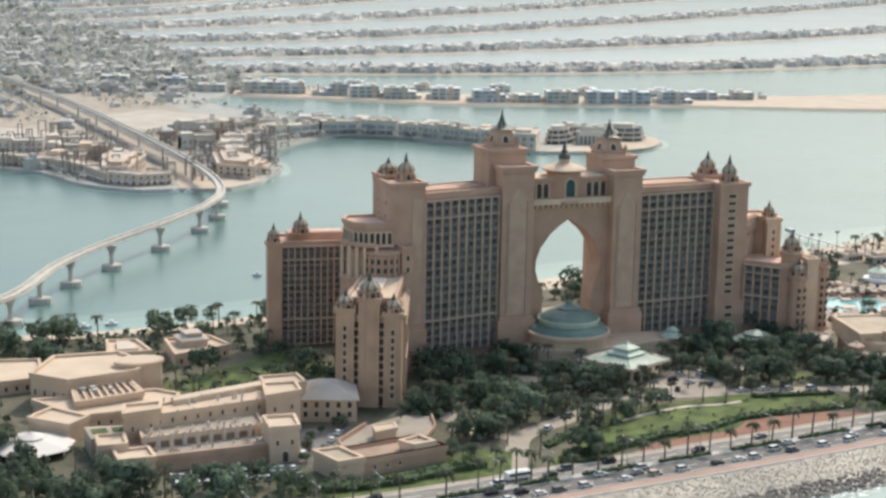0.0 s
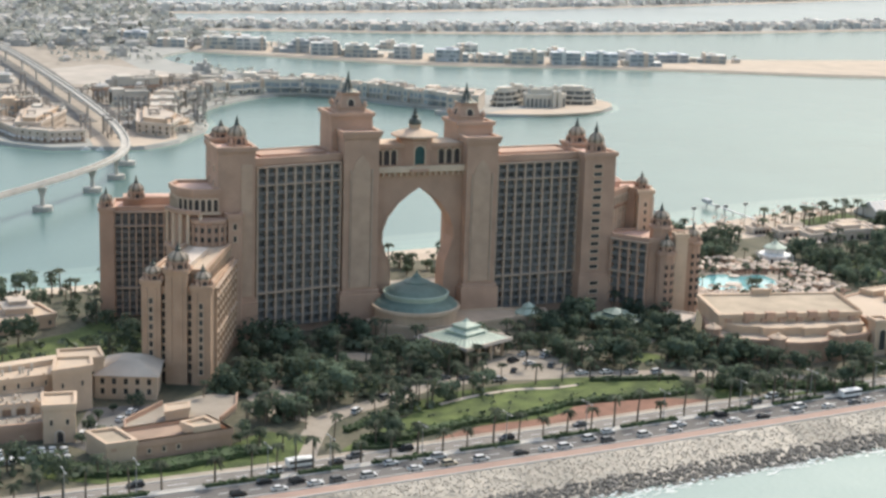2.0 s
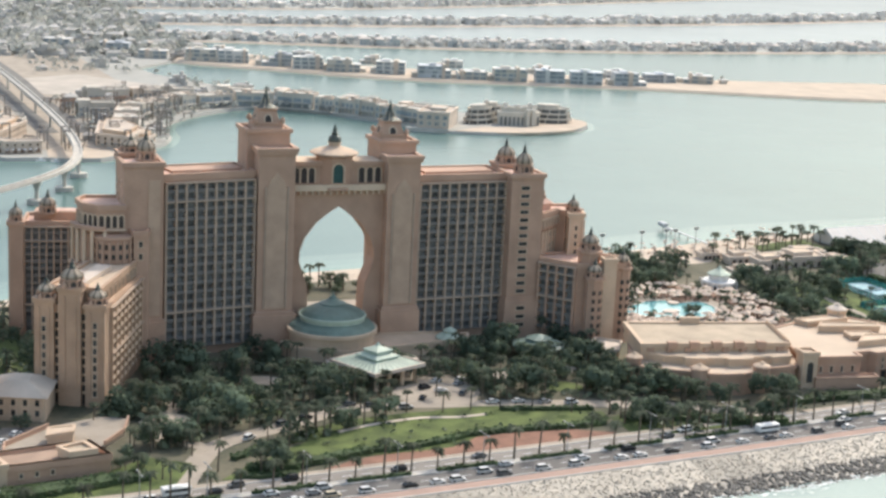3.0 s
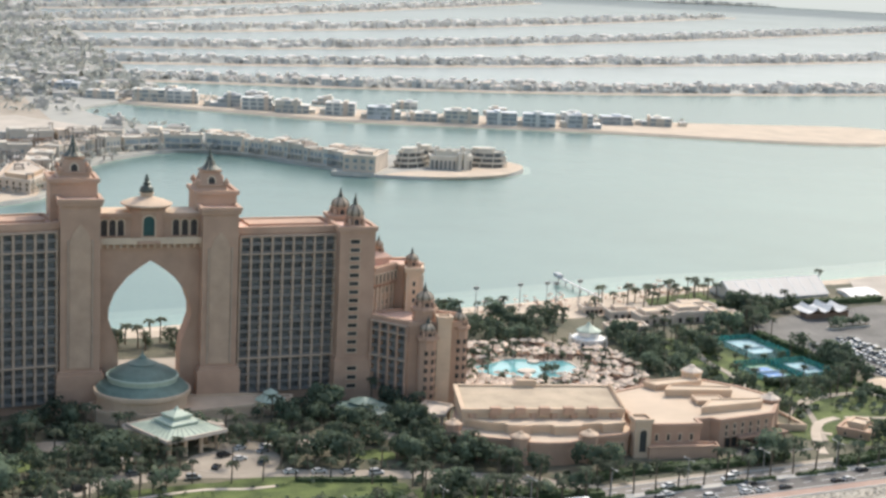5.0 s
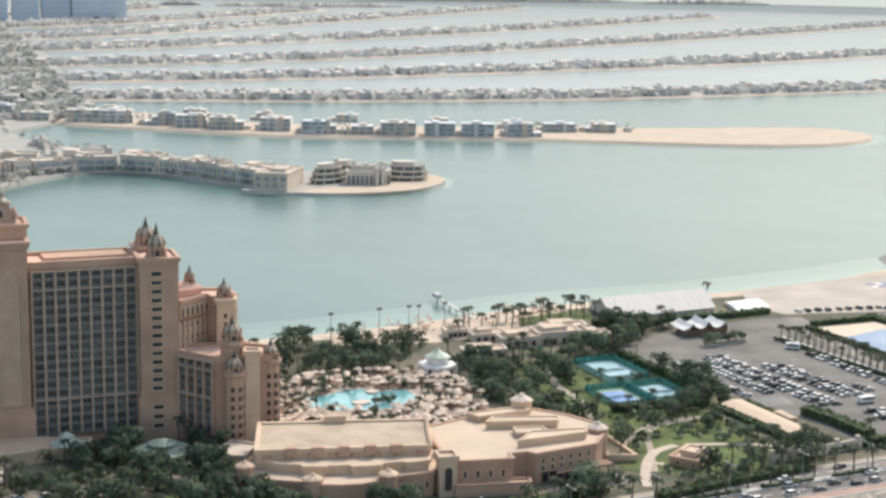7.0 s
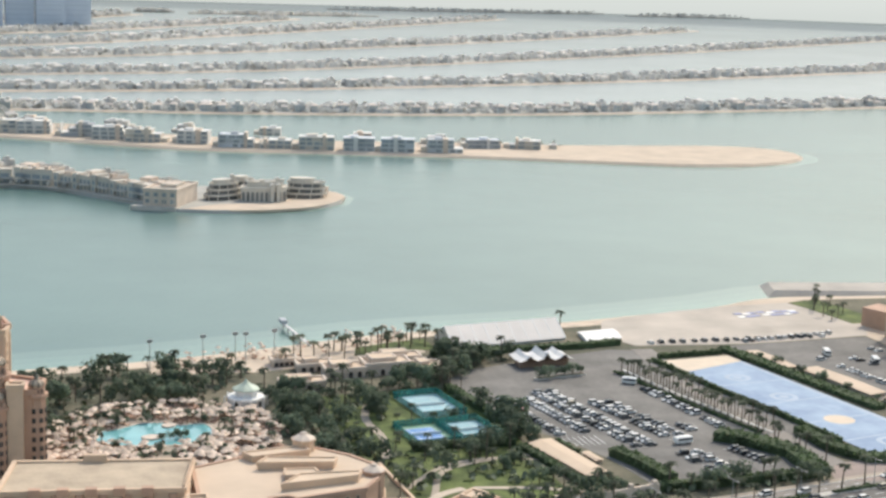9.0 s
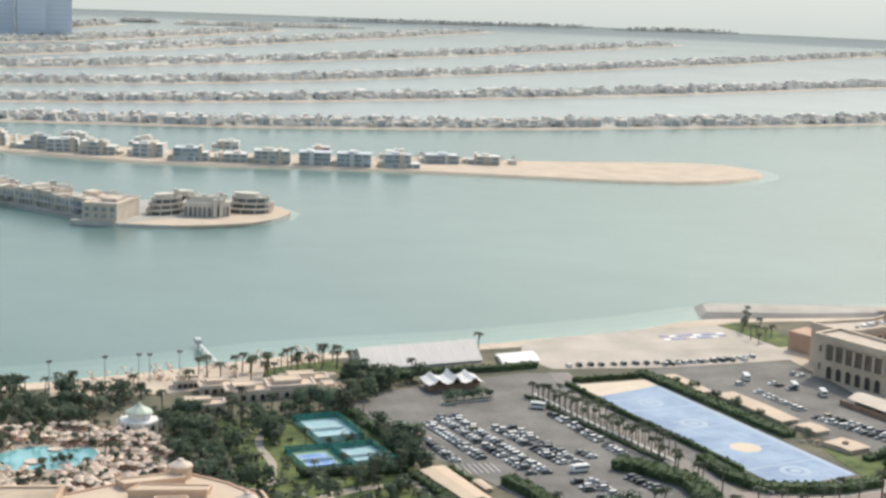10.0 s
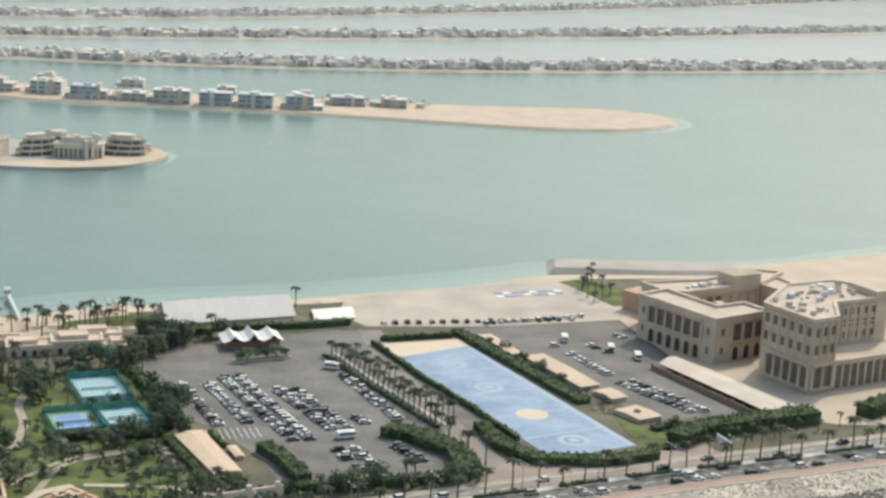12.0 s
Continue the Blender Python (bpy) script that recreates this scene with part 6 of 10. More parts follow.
def shed(name, poly, z0, z1, ridge, wall, roof, lab, cat="shed", open_sides=False, group=""):
    """A long shed over four plan corners, its ridge along the first side."""
    h = thing(name, (*[sum(p[i] for p in poly) / 4 for i in (0, 1)], LAND), lab, cat, group)
    P = [Vector(p) for p in poly]
    if open_sides:
        bm = bmesh.new()
        box(bm, -0.15, 0.15, -0.15, 0.15, z0, z1)
        pm = data("post", bm, wall)
        for a, b in ((0, 1), (3, 2)):
            for i in range(11):
                q = P[a].lerp(P[b], 0.02 + 0.96 * i / 10)
                child("post", pm, h, "", Matrix.Translation((q.x, q.y, 0)))
    else:
        bm = bmesh.new()
        prism(bm, inset(poly, 0.4), z0, z1)
        part("wall", bm, wall, h)
    bm = bmesh.new()
    r0, r1 = (P[0] + P[3]) / 2, (P[1] + P[2]) / 2
    e = 0.25
    for dz in (0, e):
        a, b, c, d, f, g = [bm.verts.new((*p, z + dz)) for p, z in ((P[0], z1), (P[1], z1), (P[2], z1), (P[3], z1), (r0, z1 + ridge), (r1, z1 + ridge))]
        bm.faces.new((a, b, g, f))
        bm.faces.new((f, g, c, d))
        if bool(open_sides) == bool(dz):
            bm.faces.new((a, f, d))
            bm.faces.new((b, c, g))
    part("roof", bm, roof, h)
    if ridge > 2:
        n = 9
        for i in range(n + 1):
            t = 0.005 + 0.99 * i / n
            for p0, p1, s0, s1 in ((P[0], P[1], r0, r1), (P[3], P[2], r0, r1)):
                lo, hi = p0.lerp(p1, t), s0.lerp(s1, t)
                w = (p1 - p0).normalized() * 0.14
                bm = bmesh.new()
                vs = [bm.verts.new((*(q + k * w), z + e + dz)) for q, z in ((lo, z1), (hi, z1 + ridge)) for k in (-1, 1) for dz in (0.0, 0.14)]
                for f4 in ((0, 2, 3, 1), (4, 5, 7, 6), (0, 1, 5, 4), (2, 6, 7, 3), (1, 3, 7, 5), (0, 4, 6, 2)):
                    bm.faces.new([vs[j] for j in f4])
                part("rib", bm, WHITE, h)
    return h
# dark wall added in place of the canopy's shaded side and a hedge
cw = thing("canopy_wall", (450, 6, LAND), "dark wall standing in for the canopy's shaded side and hedge", "wall")
bm = bmesh.new()
ribbon(bm, [(443.6, 40), (456.0, -24)], 0.5, 6.0, 2.0)
part("wall", bm, ARCH_BROWN, cw)
for i in range(12):
    bm = bmesh.new()
    x, y = 443.6 + 12.4 * i / 11, 40 - 64 * i / 11
    box(bm, x - 0.4, x + 0.4, y - 0.4, y + 0.4, LAND, 6.3)
    part("pier", bm, ARCH_BROWN, cw)
shed("service_shed", [(271.2, -23.9), (272.2, -33.4), (275.2, -33.0), (274.3, -23.2)], LAND, 4.9, 0.3, STUCCO_SAND, ROOF_SAND, "small lean-to shed beside the service shed")
shed("service_shed", [(266.5, -8.5), (271.5, -47), (263, -48.5), (257, -12)], LAND, 5.4, 0.5, STUCCO_SAND, ROOF_SAND, "flat sand-roofed service shed among hedges")
shed("parking_canopy", [(445, 37.9), (457.6, -24), (471.5, -17), (456.4, 45.8)], LAND, 6.9, 1.0, STEEL, CANOPY_SAND, "long sand-coloured parking canopy on posts", "canopy", True)
shed("beach_marquee", [(274, 119.5), (327, 127.5), (326, 149), (273, 142)], LAND, 4.8, 6.4, GREYROOF, FABRIC_SAND, "very long dusty white marquee beside the beach", "marquee")
shed("white_annex", [(332.5, 118), (350, 121), (353, 138), (335, 135)], LAND, 5.2, 0.7, WHITE, FABRIC, "low white annex beside the marquee", "building")
for q, lab in (([(391.5, 90), (397, 90), (400, 62), (395, 62)], "narrow sand-roofed shed beside the court hedge"), ([(398.5, 59), (408, 61), (414, 20), (405.5, 18)], "flat sand-roofed shed beside the court hedge"), ([(408, 14), (416, 16), (418, 5), (411, 3)], "small sand-roofed shed beside the court hedge"), ([(407, -8), (417, -4), (421, -17), (411, -20)], "small square sand-roofed shed near the road")):
    shed("service_shed", q, LAND, 5.3, 0.35, STONE_GREY, ROOF_PALE, lab, "shed", False, "sand-roofed sheds")
rv = thing("roof_vent", (413.5, -12.5, 5.6), "dark square vent hood on a small shed roof", "vent")
bm = bmesh.new()
lathe(bm, [(1.3, 5.3), (1.3, 6.2), (1.6, 6.3), (0.2, 6.9)], 4, (413.5, -12.5))
part("hood", bm, ARCH_BROWN, rv)
# crates and boards left beside the court
rg = random.Random(41)
for k in range(9):
    x, y = 404 + rg.uniform(-2.5, 4.5), -3 + rg.uniform(-6, 3)
    s = rg.uniform(0.5, 1.4)
    ob = thing("crate", (x, y, LAND), "pale wooden crate standing beside the sports court", "crate", "crates by the court")
    bm = bmesh.new()
    box(bm, x - s, x + s, y - s * 0.6, y + s * 0.6, LAND, LAND + s * rg.uniform(0.5, 1.2))
    part("box", bm, CONCRETE if k % 2 else COURT_SAND, ob)
    bm = bmesh.new()
    box(bm, x - s * 1.05, x + s * 1.05, y - s * 0.15, y + s * 0.15, LAND, LAND + s * 1.25)
    part("batten", bm, ARCH_BROWN, ob)
flat("lawn", [(402, -44), (403.5, -24), (406, -10), (412, -26), (424, -28), (420, -38), (410, -47)], 4.1, GRASS, "rough grass below the small shed", "lawn")
flat("service_lane", [(338, 74), (349.4, 85), (354, 56), (359, 18), (365.5, -30), (352, -38), (347, -20), (343, 20)], 4.075, ASPHALT, "grey lane between the palm row and the court", "lane")
# three-peaked pavilion
wp = thing("peaked_pavilion", (301, 90, LAND), "dark open pavilion with three white tent peaks", "pavilion")
bm = bmesh.new()
prism(bm, [(290.5, 86), (312, 88), (312.5, 94), (291, 92.5)], LAND, 6.6)
part("wall", bm, ARCH_BROWN, wp)
for x, zr in ((294.0, 9.0), (301.3, 9.8), (308.8, 9.0)):
    # folded canvas: two slopes to a ridge, lifted at the front
    bm = bmesh.new()
    rows_ = []
    for y, lift in ((83.2, 0.5), (90.0, 0.0), (97.0, 0.4)):
        rows_.append([bm.verts.new((px, y + (px - 294) * 0.06, z + lift)) for px, z in ((x - 4.2, 6.7), (x - 1.6, 7.6), (x, zr), (x + 1.6, 7.6), (x + 4.2, 6.7))])
    for p, q in zip(rows_, rows_[1:]):
        for k in range(4):
            bm.faces.new((p[k], p[k + 1], q[k + 1], q[k]))
    part("tent_peak", bm, FABRIC, wp)
pl = tagged(new("planter", None), "long planter with a row of palms in the car park", "planter")
pl.matrix_basis = Matrix.Translation((302, 70, LAND))
bm = bmesh.new()
prism(bm, [(291, 67.5), (312.5, 71.0), (312, 73.6), (290.6, 70.1)], LAND, 4.6)
part("kerb_box", bm, CONCRETE, pl)
bm = bmesh.new()
prism(bm, [(291.6, 68.2), (312.0, 71.5), (311.6, 73.0), (291.3, 69.6)], 4.6, 4.9)
part("soil", bm, GARDEN, pl)
kk = thing("park_kiosk", (220.5, -58.5, LAND), "small square sand stucco kiosk with sunken roof", "kiosk")
kq = [(212.5, -64.5), (219.2, -72.5), (228.0, -65.0), (221.5, -56.5)]
b = block(kk, "wall", kq, LAND, 6.4, STUCCO, ROOF_SAND, 0.7, 0.7, 0.4)
block(kk, "roof_room", inset(kq, 2.6), 6.4, 8.2, STUCCO_SAND, ROOF_SAND, 0.6, 0.5, 0.35)
slots(b, kq[0], kq[1], 4.4, 6.2, 2, 1, 1.0, 1.3)
kk = thing("entrance_wall", (262, -66, LAND), "low cream boundary wall with piers", "wall")
bm = bmesh.new()
ribbon(bm, [(244, -71), (262, -68), (280, -64)], 0.8, 7.2, 3.2)
part("wall", bm, STUCCO_CREAM, kk)
for i in range(5):
    bm = bmesh.new()
    x, y = 244 + i * 8.6, -71 + i * 1.7
    box(bm, x - 0.7, x + 0.7, y - 0.7, y + 0.7, LAND, 8.2)
    part("pier", bm, STUCCO_CREAM, kk)

# ---- unfinished palace-like building on the far right ----
sc = thing("colonnaded_building", (485, 70, LAND), "pale stone building with colonnades round a courtyard", "building")
fa = [(457, 84), (470, 43), (498, 53), (494, 66), (480, 62), (472, 90)]
b = b0_ = block(sc, "front_range", fa, LAND, 21.2, STONE_GREY, ROOF_STONE, 1.2, 0.8, 0.6)
# flat brown panels imitate the shade inside loggias and window recesses
RECESS_SHADE = surf("brown recess shade", (0.155, 0.125, 0.098), 0.35, 0.4, 0.5, spec=0.3)
def colonnade(parent, p0, p1, n, z0, zm, z1):
    if zm - z0 > 2:
        arches(parent, p0, p1, z0 - 0.6, zm - 1.2, n, min(3.4, 0.62 * (Vector(p1) - Vector(p0)).length / n), "arch", [STONE_GREY, NICHE], 0.45)
    L = (Vector(p1) - Vector(p0)).length
    bm = bmesh.new()
    w = L / n - 1.2
    box(bm, -w / 2, w / 2, -0.05, 0.05, 0, z1 - zm - 2.0)
    me = data("loggia_opening", bm, RECESS_SHADE)
    bm = bmesh.new()
    lathe(bm, [(0.8, 0), (0.62, 0.5), (0.55, z1 - zm - 2.6), (0.85, z1 - zm - 2.0)], 8)
    cm = data("column", bm, ROOF_STONE)
    for i in range(n):
        child("loggia_opening", me, parent, "", frame_on(p0, p1, zm + 1.2) @ pose((i + 0.5) * L / n, 0, 0))
    for i in range(n + 1):
        child("column", cm, parent, "", frame_on(p0, p1, zm + 1.2) @ pose(i * L / n, -0.5, 0))
    bm = bmesh.new()
    box(bm, 0, L, -1.0, 0.1, -0.3, 0.3)
    box(bm, 0, L, -0.9, 0.1, z1 - zm - 0.6, z1 - zm + 0.2)
    child("string_course", data("string_course", bm, STONE_GREY), parent, "", frame_on(p0, p1, zm + 0.9))
def lerp2(p, q, t):
    return tuple(Vector(p).lerp(Vector(q), t))
colonnade(b, lerp2(fa[0], fa[1], 0.14), lerp2(fa[0], fa[1], 0.84), 6, 5.0, 11.0, 19.4)
colonnade(b, lerp2(fa[1], fa[2], 0.30), lerp2(fa[1], fa[2], 0.92), 3, 5.0, 11.0, 19.4)
bk = [(472, 90), (480, 88), (520, 100), (540, 118), (530, 124), (498, 108), (468, 106)]
b = block(sc, "back_range", bk, LAND, 20.5, STONE_GREY, ROOF_STONE, 1.1, 0.8, 0.6)
colonnade(b, (480, 88), (518, 99.5), 8, 5.0, 11.0, 18.6)
bm = bmesh.new()
prism(bm, [(506, 96), (520, 100), (518, 110), (503, 106)], LAND, 25.5)
prism(bm, [(505, 95), (521, 99.5), (519, 111), (502, 107)], 25.5, 27.5, 0, [(510, 100), (515, 101.5), (514, 105.5), (509, 104)])
part("gate_tower", bm, STONE_GREY, sc)
b = block(sc, "link_range", [(520, 100), (532, 60), (540, 62), (534, 112)], LAND, 20.0, STONE_GREY, ROOF_STONE, 1.0, 0.8, 0.5)
bm = bmesh.new()
prism(bm, [(476, 62), (492, 67), (486, 84), (474, 82)], LAND, 17.5)
ib = part("inner_block", bm, STONE_GREY, sc)
for k in range(22):
    bm = bmesh.new()
    if k < 12:
        x, y, z = 476.5 + k * 1.2, 66 + (k * 7) % 13, 17.5
    else:
        x, y, z = 484 + (k - 12) * 4.0, 96 + (k - 12) * 1.4, 20.6
    e = 0.6 + 0.35 * (k % 3)
    box(bm, x - e, x + e, y - e * 1.4, y + e * 1.4, z, z + 0.8 + 0.3 * (k % 4))
    part("roof_unit", bm, (CONCRETE, WHITE, GREYROOF)[k % 3], ib)
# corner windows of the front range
slots(b0_, lerp2(fa[0], fa[1], 0.02), lerp2(fa[0], fa[1], 0.12), 5, 20, 1, 2, 1.5, 2.6, "window", [ROOF_STONE, RECESS_SHADE])
slots(b0_, lerp2(fa[0], fa[1], 0.86), lerp2(fa[0], fa[1], 0.98), 5, 20, 1, 2, 1.7, 2.8, "window", [ROOF_STONE, RECESS_SHADE])
slots(b0_, lerp2(fa[1], fa[2], 0.06), lerp2(fa[1], fa[2], 0.24), 5, 20, 1, 2, 2.0, 2.8, "window", [ROOF_STONE, RECESS_SHADE])
# tall east range: a narrow head on an open ground floor, a set-back wing over the podium
fc = [(481.5, 28), (487.5, 2), (499.5, 6), (510, 26), (536, 32), (532, 60), (505, 54)]
b = block(sc, "east_range", fc, LAND, 31.4, STONE_GREY, ROOF_STONE, 0.9, 0.8, 0.5)
colonnade(b, lerp2(fc[0], fc[1], 0.14), lerp2(fc[0], fc[1], 0.98), 5, 4.6, 5.0, 14.6)
colonnade(b, lerp2(fc[1], fc[2], 0.06), lerp2(fc[1], fc[2], 0.94), 2, 4.6, 5.0, 14.6)
slots(b, fc[0], fc[1], 17.0, 30.4, 6, 2, 2.3, 3.4, "window", [ROOF_STONE, RECESS_SHADE])
slots(b, fc[1], fc[2], 17.0, 30.4, 3, 2, 2.3, 3.4, "window", [ROOF_STONE, RECESS_SHADE])
slots(b, fc[3], lerp2(fc[3], fc[4], 0.84), 16.5, 30, 6, 3, 2.1, 2.6, "window", [ROOF_STONE, RECESS_SHADE])
slots(b, fc[2], fc[3], 17.0, 30.4, 5, 2, 2.3, 3.4, "window", [ROOF_STONE, RECESS_SHADE])
for p0, p1, n in ((fc[0], fc[1], 7), (fc[1], fc[2], 4), (fc[3], fc[4], 7)):
    L = (Vector(p1) - Vector(p0)).length
    bm = bmesh.new()
    box(bm, -0.35, 0.35, -0.45, 0.1, 15.6, 30.6)
    pm = data("pilaster", bm, STONE_GREY)
    for i in range(n):
        child("pilaster", pm, b, "", frame_on(p0, p1, 0) @ pose(0.4 + i * (L - 0.8) / (n - 1), 0, 0))
    bm = bmesh.new()
    box(bm, -0.25, 0.25, -0.75, 0.1, 30.2, 31.2)
    dm = data("cornice_bracket", bm, STONE_GREY)
    for i in range(n * 3):
        child("cornice_bracket", dm, b, "", frame_on(p0, p1, 0) @ pose((i + 0.5) * L / (n * 3), 0, 0))
    for zz in (16.2, 23.2):
        bm = bmesh.new()
        box(bm, 0, L, -0.6, 0.1, -0.25, 0.25)
        child("string_course", data("string_course", bm, STONE_GREY), b, "", frame_on(p0, p1, zz))
bm = bmesh.new()
prism(bm, [(531, 30.4), (537, 31.6), (534, 48), (528, 47)], LAND, 34.4)
part("end_pier", bm, STONE_GREY, sc)
rg = random.Random(8)
for i in range(120):
    x, y = rg.uniform(482, 532), rg.uniform(3, 56)
    if not inside((x, y), [(484, 27), (489, 5), (498, 8.5), (508, 29), (527, 34), (527, 54), (506, 51)]):
        continue
    s = rg.uniform(0.4, 1.5)
    bm = bmesh.new()
    box(bm, -s, s, -s * 0.7, s * 0.7, 31.5, 32.2 + rg.uniform(0, 1.5))
    bmesh.ops.transform(bm, matrix=pose(x, y, 0, 0, 0, rg.uniform(-25, 25)), verts=bm.verts)
    part("roof_unit", bm, (ROOF_STONE, CONCRETE, VILLA_GREY, STONE_GREY, ROOF_STONE, WHITE)[i % 6], sc)
pd = [(500, 6.2), (527, 13), (562, 22), (558, 46), (537, 31.4), (510.4, 25.6)]
lowr = block(sc, "podium_range", pd, LAND, 14.6, STONE_GREY, ROOF_STONE, 0.7, 0.6, 0.4)
for p0, p1, n in ((pd[0], pd[1], 7), (pd[1], pd[2], 8)):
    L = (Vector(p1) - Vector(p0)).length
    bm = bmesh.new()
    box(bm, -0.4, 0.4, -0.5, 0.1, LAND, 13.8)
    pm = data("pilaster", bm, STONE_GREY)
    bm = bmesh.new()
    box(bm, -L / n / 2 + 0.45, L / n / 2 - 0.45, -0.06, 0.1, 4.6, 13.2)
    om = data("loggia_opening", bm, RECESS_SHADE)
    for i in range(n):
        child("pilaster", pm, lowr, "", frame_on(p0, p1, 0) @ pose((i + 0.04) * L / n, 0, 0))
        child("loggia_opening", om, lowr, "", frame_on(p0, p1, 0) @ pose((i + 0.5) * L / n, 0, 0))
bm = bmesh.new()
prism(bm, [(470, 128), (476, 112), (488, 116), (482, 134)], LAND, 12.5)
part("annex", bm, STUCCO, sc)
# breakwater and far lawn
bm = bmesh.new()
bw = [(476, 236), (466, 208), (520, 196), (590, 190), (606, 208), (540, 224)]
prism(bm, bw, -1, 2.8, 0, inset(bw, 5.0))
setting("breakwater", bm, surf("weathered breakwater concrete", (0.40, 0.36, 0.31), 0.2, 0.06, 0.9), "flat concrete breakwater beside the beach", "breakwater")
flat("lawn", [(232, 118), (254, 121.6), (268, 122.1), (268, 140.4), (254.5, 137.4), (236, 131)], 4.13, GRASS, "short green lawn between palms and beach", "lawn")
flat("lawn", [(462, 178), (479, 182), (484, 150), (475, 132), (468, 132)], 4.12, GRASS, "small bright lawn by the beach", "lawn")
flat("beach_head", [(560, 200), (660, 222), (760, 250), (760, 190), (600, 150)], 4.09, SAND, "broad pale sand spit", "beach")
plm = thing("play_mats", (440, 160, LAND), "faded purple and white mats laid on sand", "mats")
rg = random.Random(4)
PURPLE = surf("faded purple mat", (0.33, 0.34, 0.48), 0.2, 0.4, 0.9)
for i in range(16):
    bm = bmesh.new()
    x, y = 424 + i % 8 * 4.2 + rg.uniform(-1, 1), 154 + (i // 8) * 5 + rg.uniform(-1, 1) + (i % 8) * 0.4
    box(bm, x - 1.8, x + 1.8, y - 1.4, y + 1.4, 4.07, 4.3)
    part("mat", bm, PURPLE if i % 3 else WHITE, plm)

# ---- lawns, drives and soil before the hotel ----
flat("lawn", [(-50, -97), (-36, -86), (-20, -77), (2, -74), (16, -74), (34, -77), (60, -84), (60, -88), (30, -76), (0, -80), (-34, -92)], 4.1, GRASS, "rough grass between drive and lawn", "lawn")
for c, r, m, nm, lab in (((-70, -67), 7.5, PAVING, "court", "small paved court among palms"), ((-48, -50), 8, GRASS, "lawn", "small lawn among palms"), ((-34, -34), 6.5, PAVING, "court", "small paved court among palms"), ((-74, -80), 6, PAVING, "court", "small paved court among palms"), ((-40, -66), 5.5, GRASS, "lawn", "small lawn among palms"), ((42, -44), 7.5, PAVING, "court", "small paved court among palms"), ((58, -58), 6.5, GRASS, "lawn", "small lawn among palms"), ((66, -40), 5, PAVING, "court", "small paved court among palms"), ((34, -26), 5.5, GRASS, "lawn", "small lawn among palms"), ((-90, -70), 5, PAVING, "court", "small paved court among palms")):
    flat(nm, blobpoly(c, r, r * 0.8, 14, 0.2, int(c[0] + 200)), 4.1, m, lab, nm)
flat("lawn", [(-95, -109), (-80, -97), (-69, -104), (-77, -121), (-88, -116)], 4.095, GRASS, "grass beside the drive", "lawn")
flat("service_yard", [(-133, -94), (-123, -64), (-104, -66), (-118, -85), (-120, -99), (-128, -101)], 4.09, ASPHALT, "shaded service yard beside the restaurant", "yard")
flat("lawn", [(-142, -104), (-129, -113), (-92, -108), (-82, -108), (-80, -121), (-126, -127), (-142, -118)], 4.1, GRASS, "grass verge before the restaurant", "lawn")
flat("lawn", [(-64, -118), (-52, -106), (-46, -110), (-44, -117), (-52, -120)], 4.1, GRASS, "rough grass beside the drive", "lawn")
flat("lawn", [(60, -90), (70, -86), (112, -100), (112, -104), (70, -108), (60, -104)], 4.1, GRASS, "rough grass below the conference hall", "lawn")
flat("lawn", [tuple(p) for p in smooth_line([(-49, -105), (-35, -93.5), (-15, -85), (9, -74), (30, -73), (58, -83), (54, -97), (20, -96.5), (4, -106), (-20, -108), (-41, -112), (-49, -105)], 5)[:-1]], 4.14, GRASS, "bright sloping hotel lawn", "lawn")
flat("soil_bed", [(-36, -116), (-27, -111), (-19, -108.5), (-8, -107), (4, -103.5), (11, -99.5), (27, -97.5), (44, -98.5), (56, -103.5), (46, -108.5), (30, -110), (16, -112.5), (2, -111.5), (-10, -115)], 4.11, SOIL, "bare red soil bank below the lawn", "soil")
flat("lawn", [tuple(p) for p in smooth_line([(197, -66), (200, -40), (196, -16), (214, -12), (250, -14), (254, -50), (252, -68), (225, -78), (197, -66)], 4)[:-1]], 4.1, GRASS, "park lawn with small trees", "lawn")
flat("lawn", [(199, -14), (257, -12), (259, 30), (257, 68), (204, 62)], 4.07, GRASS, "rough park lawn round the tennis courts", "lawn")
flat("lawn", [(207, 0), (207, 40), (216, 44), (219, 4)], 4.1, GRASS, "narrow lawn beside the tennis courts", "lawn")
flat("lawn", [(-150, 0), (-118, 16), (-106, 30), (-92, 4), (-104, -34), (-130, -42), (-150, -26)], 4.08, GRASS, "shaded garden lawn between palace and hotel", "lawn")
flat("forecourt", [(167, -74.5), (193, -69), (197, -77), (168, -81)], 4.1, ASPHALT, "small asphalt yard before the loggia", "yard")
DRIVE_Z = 4.08
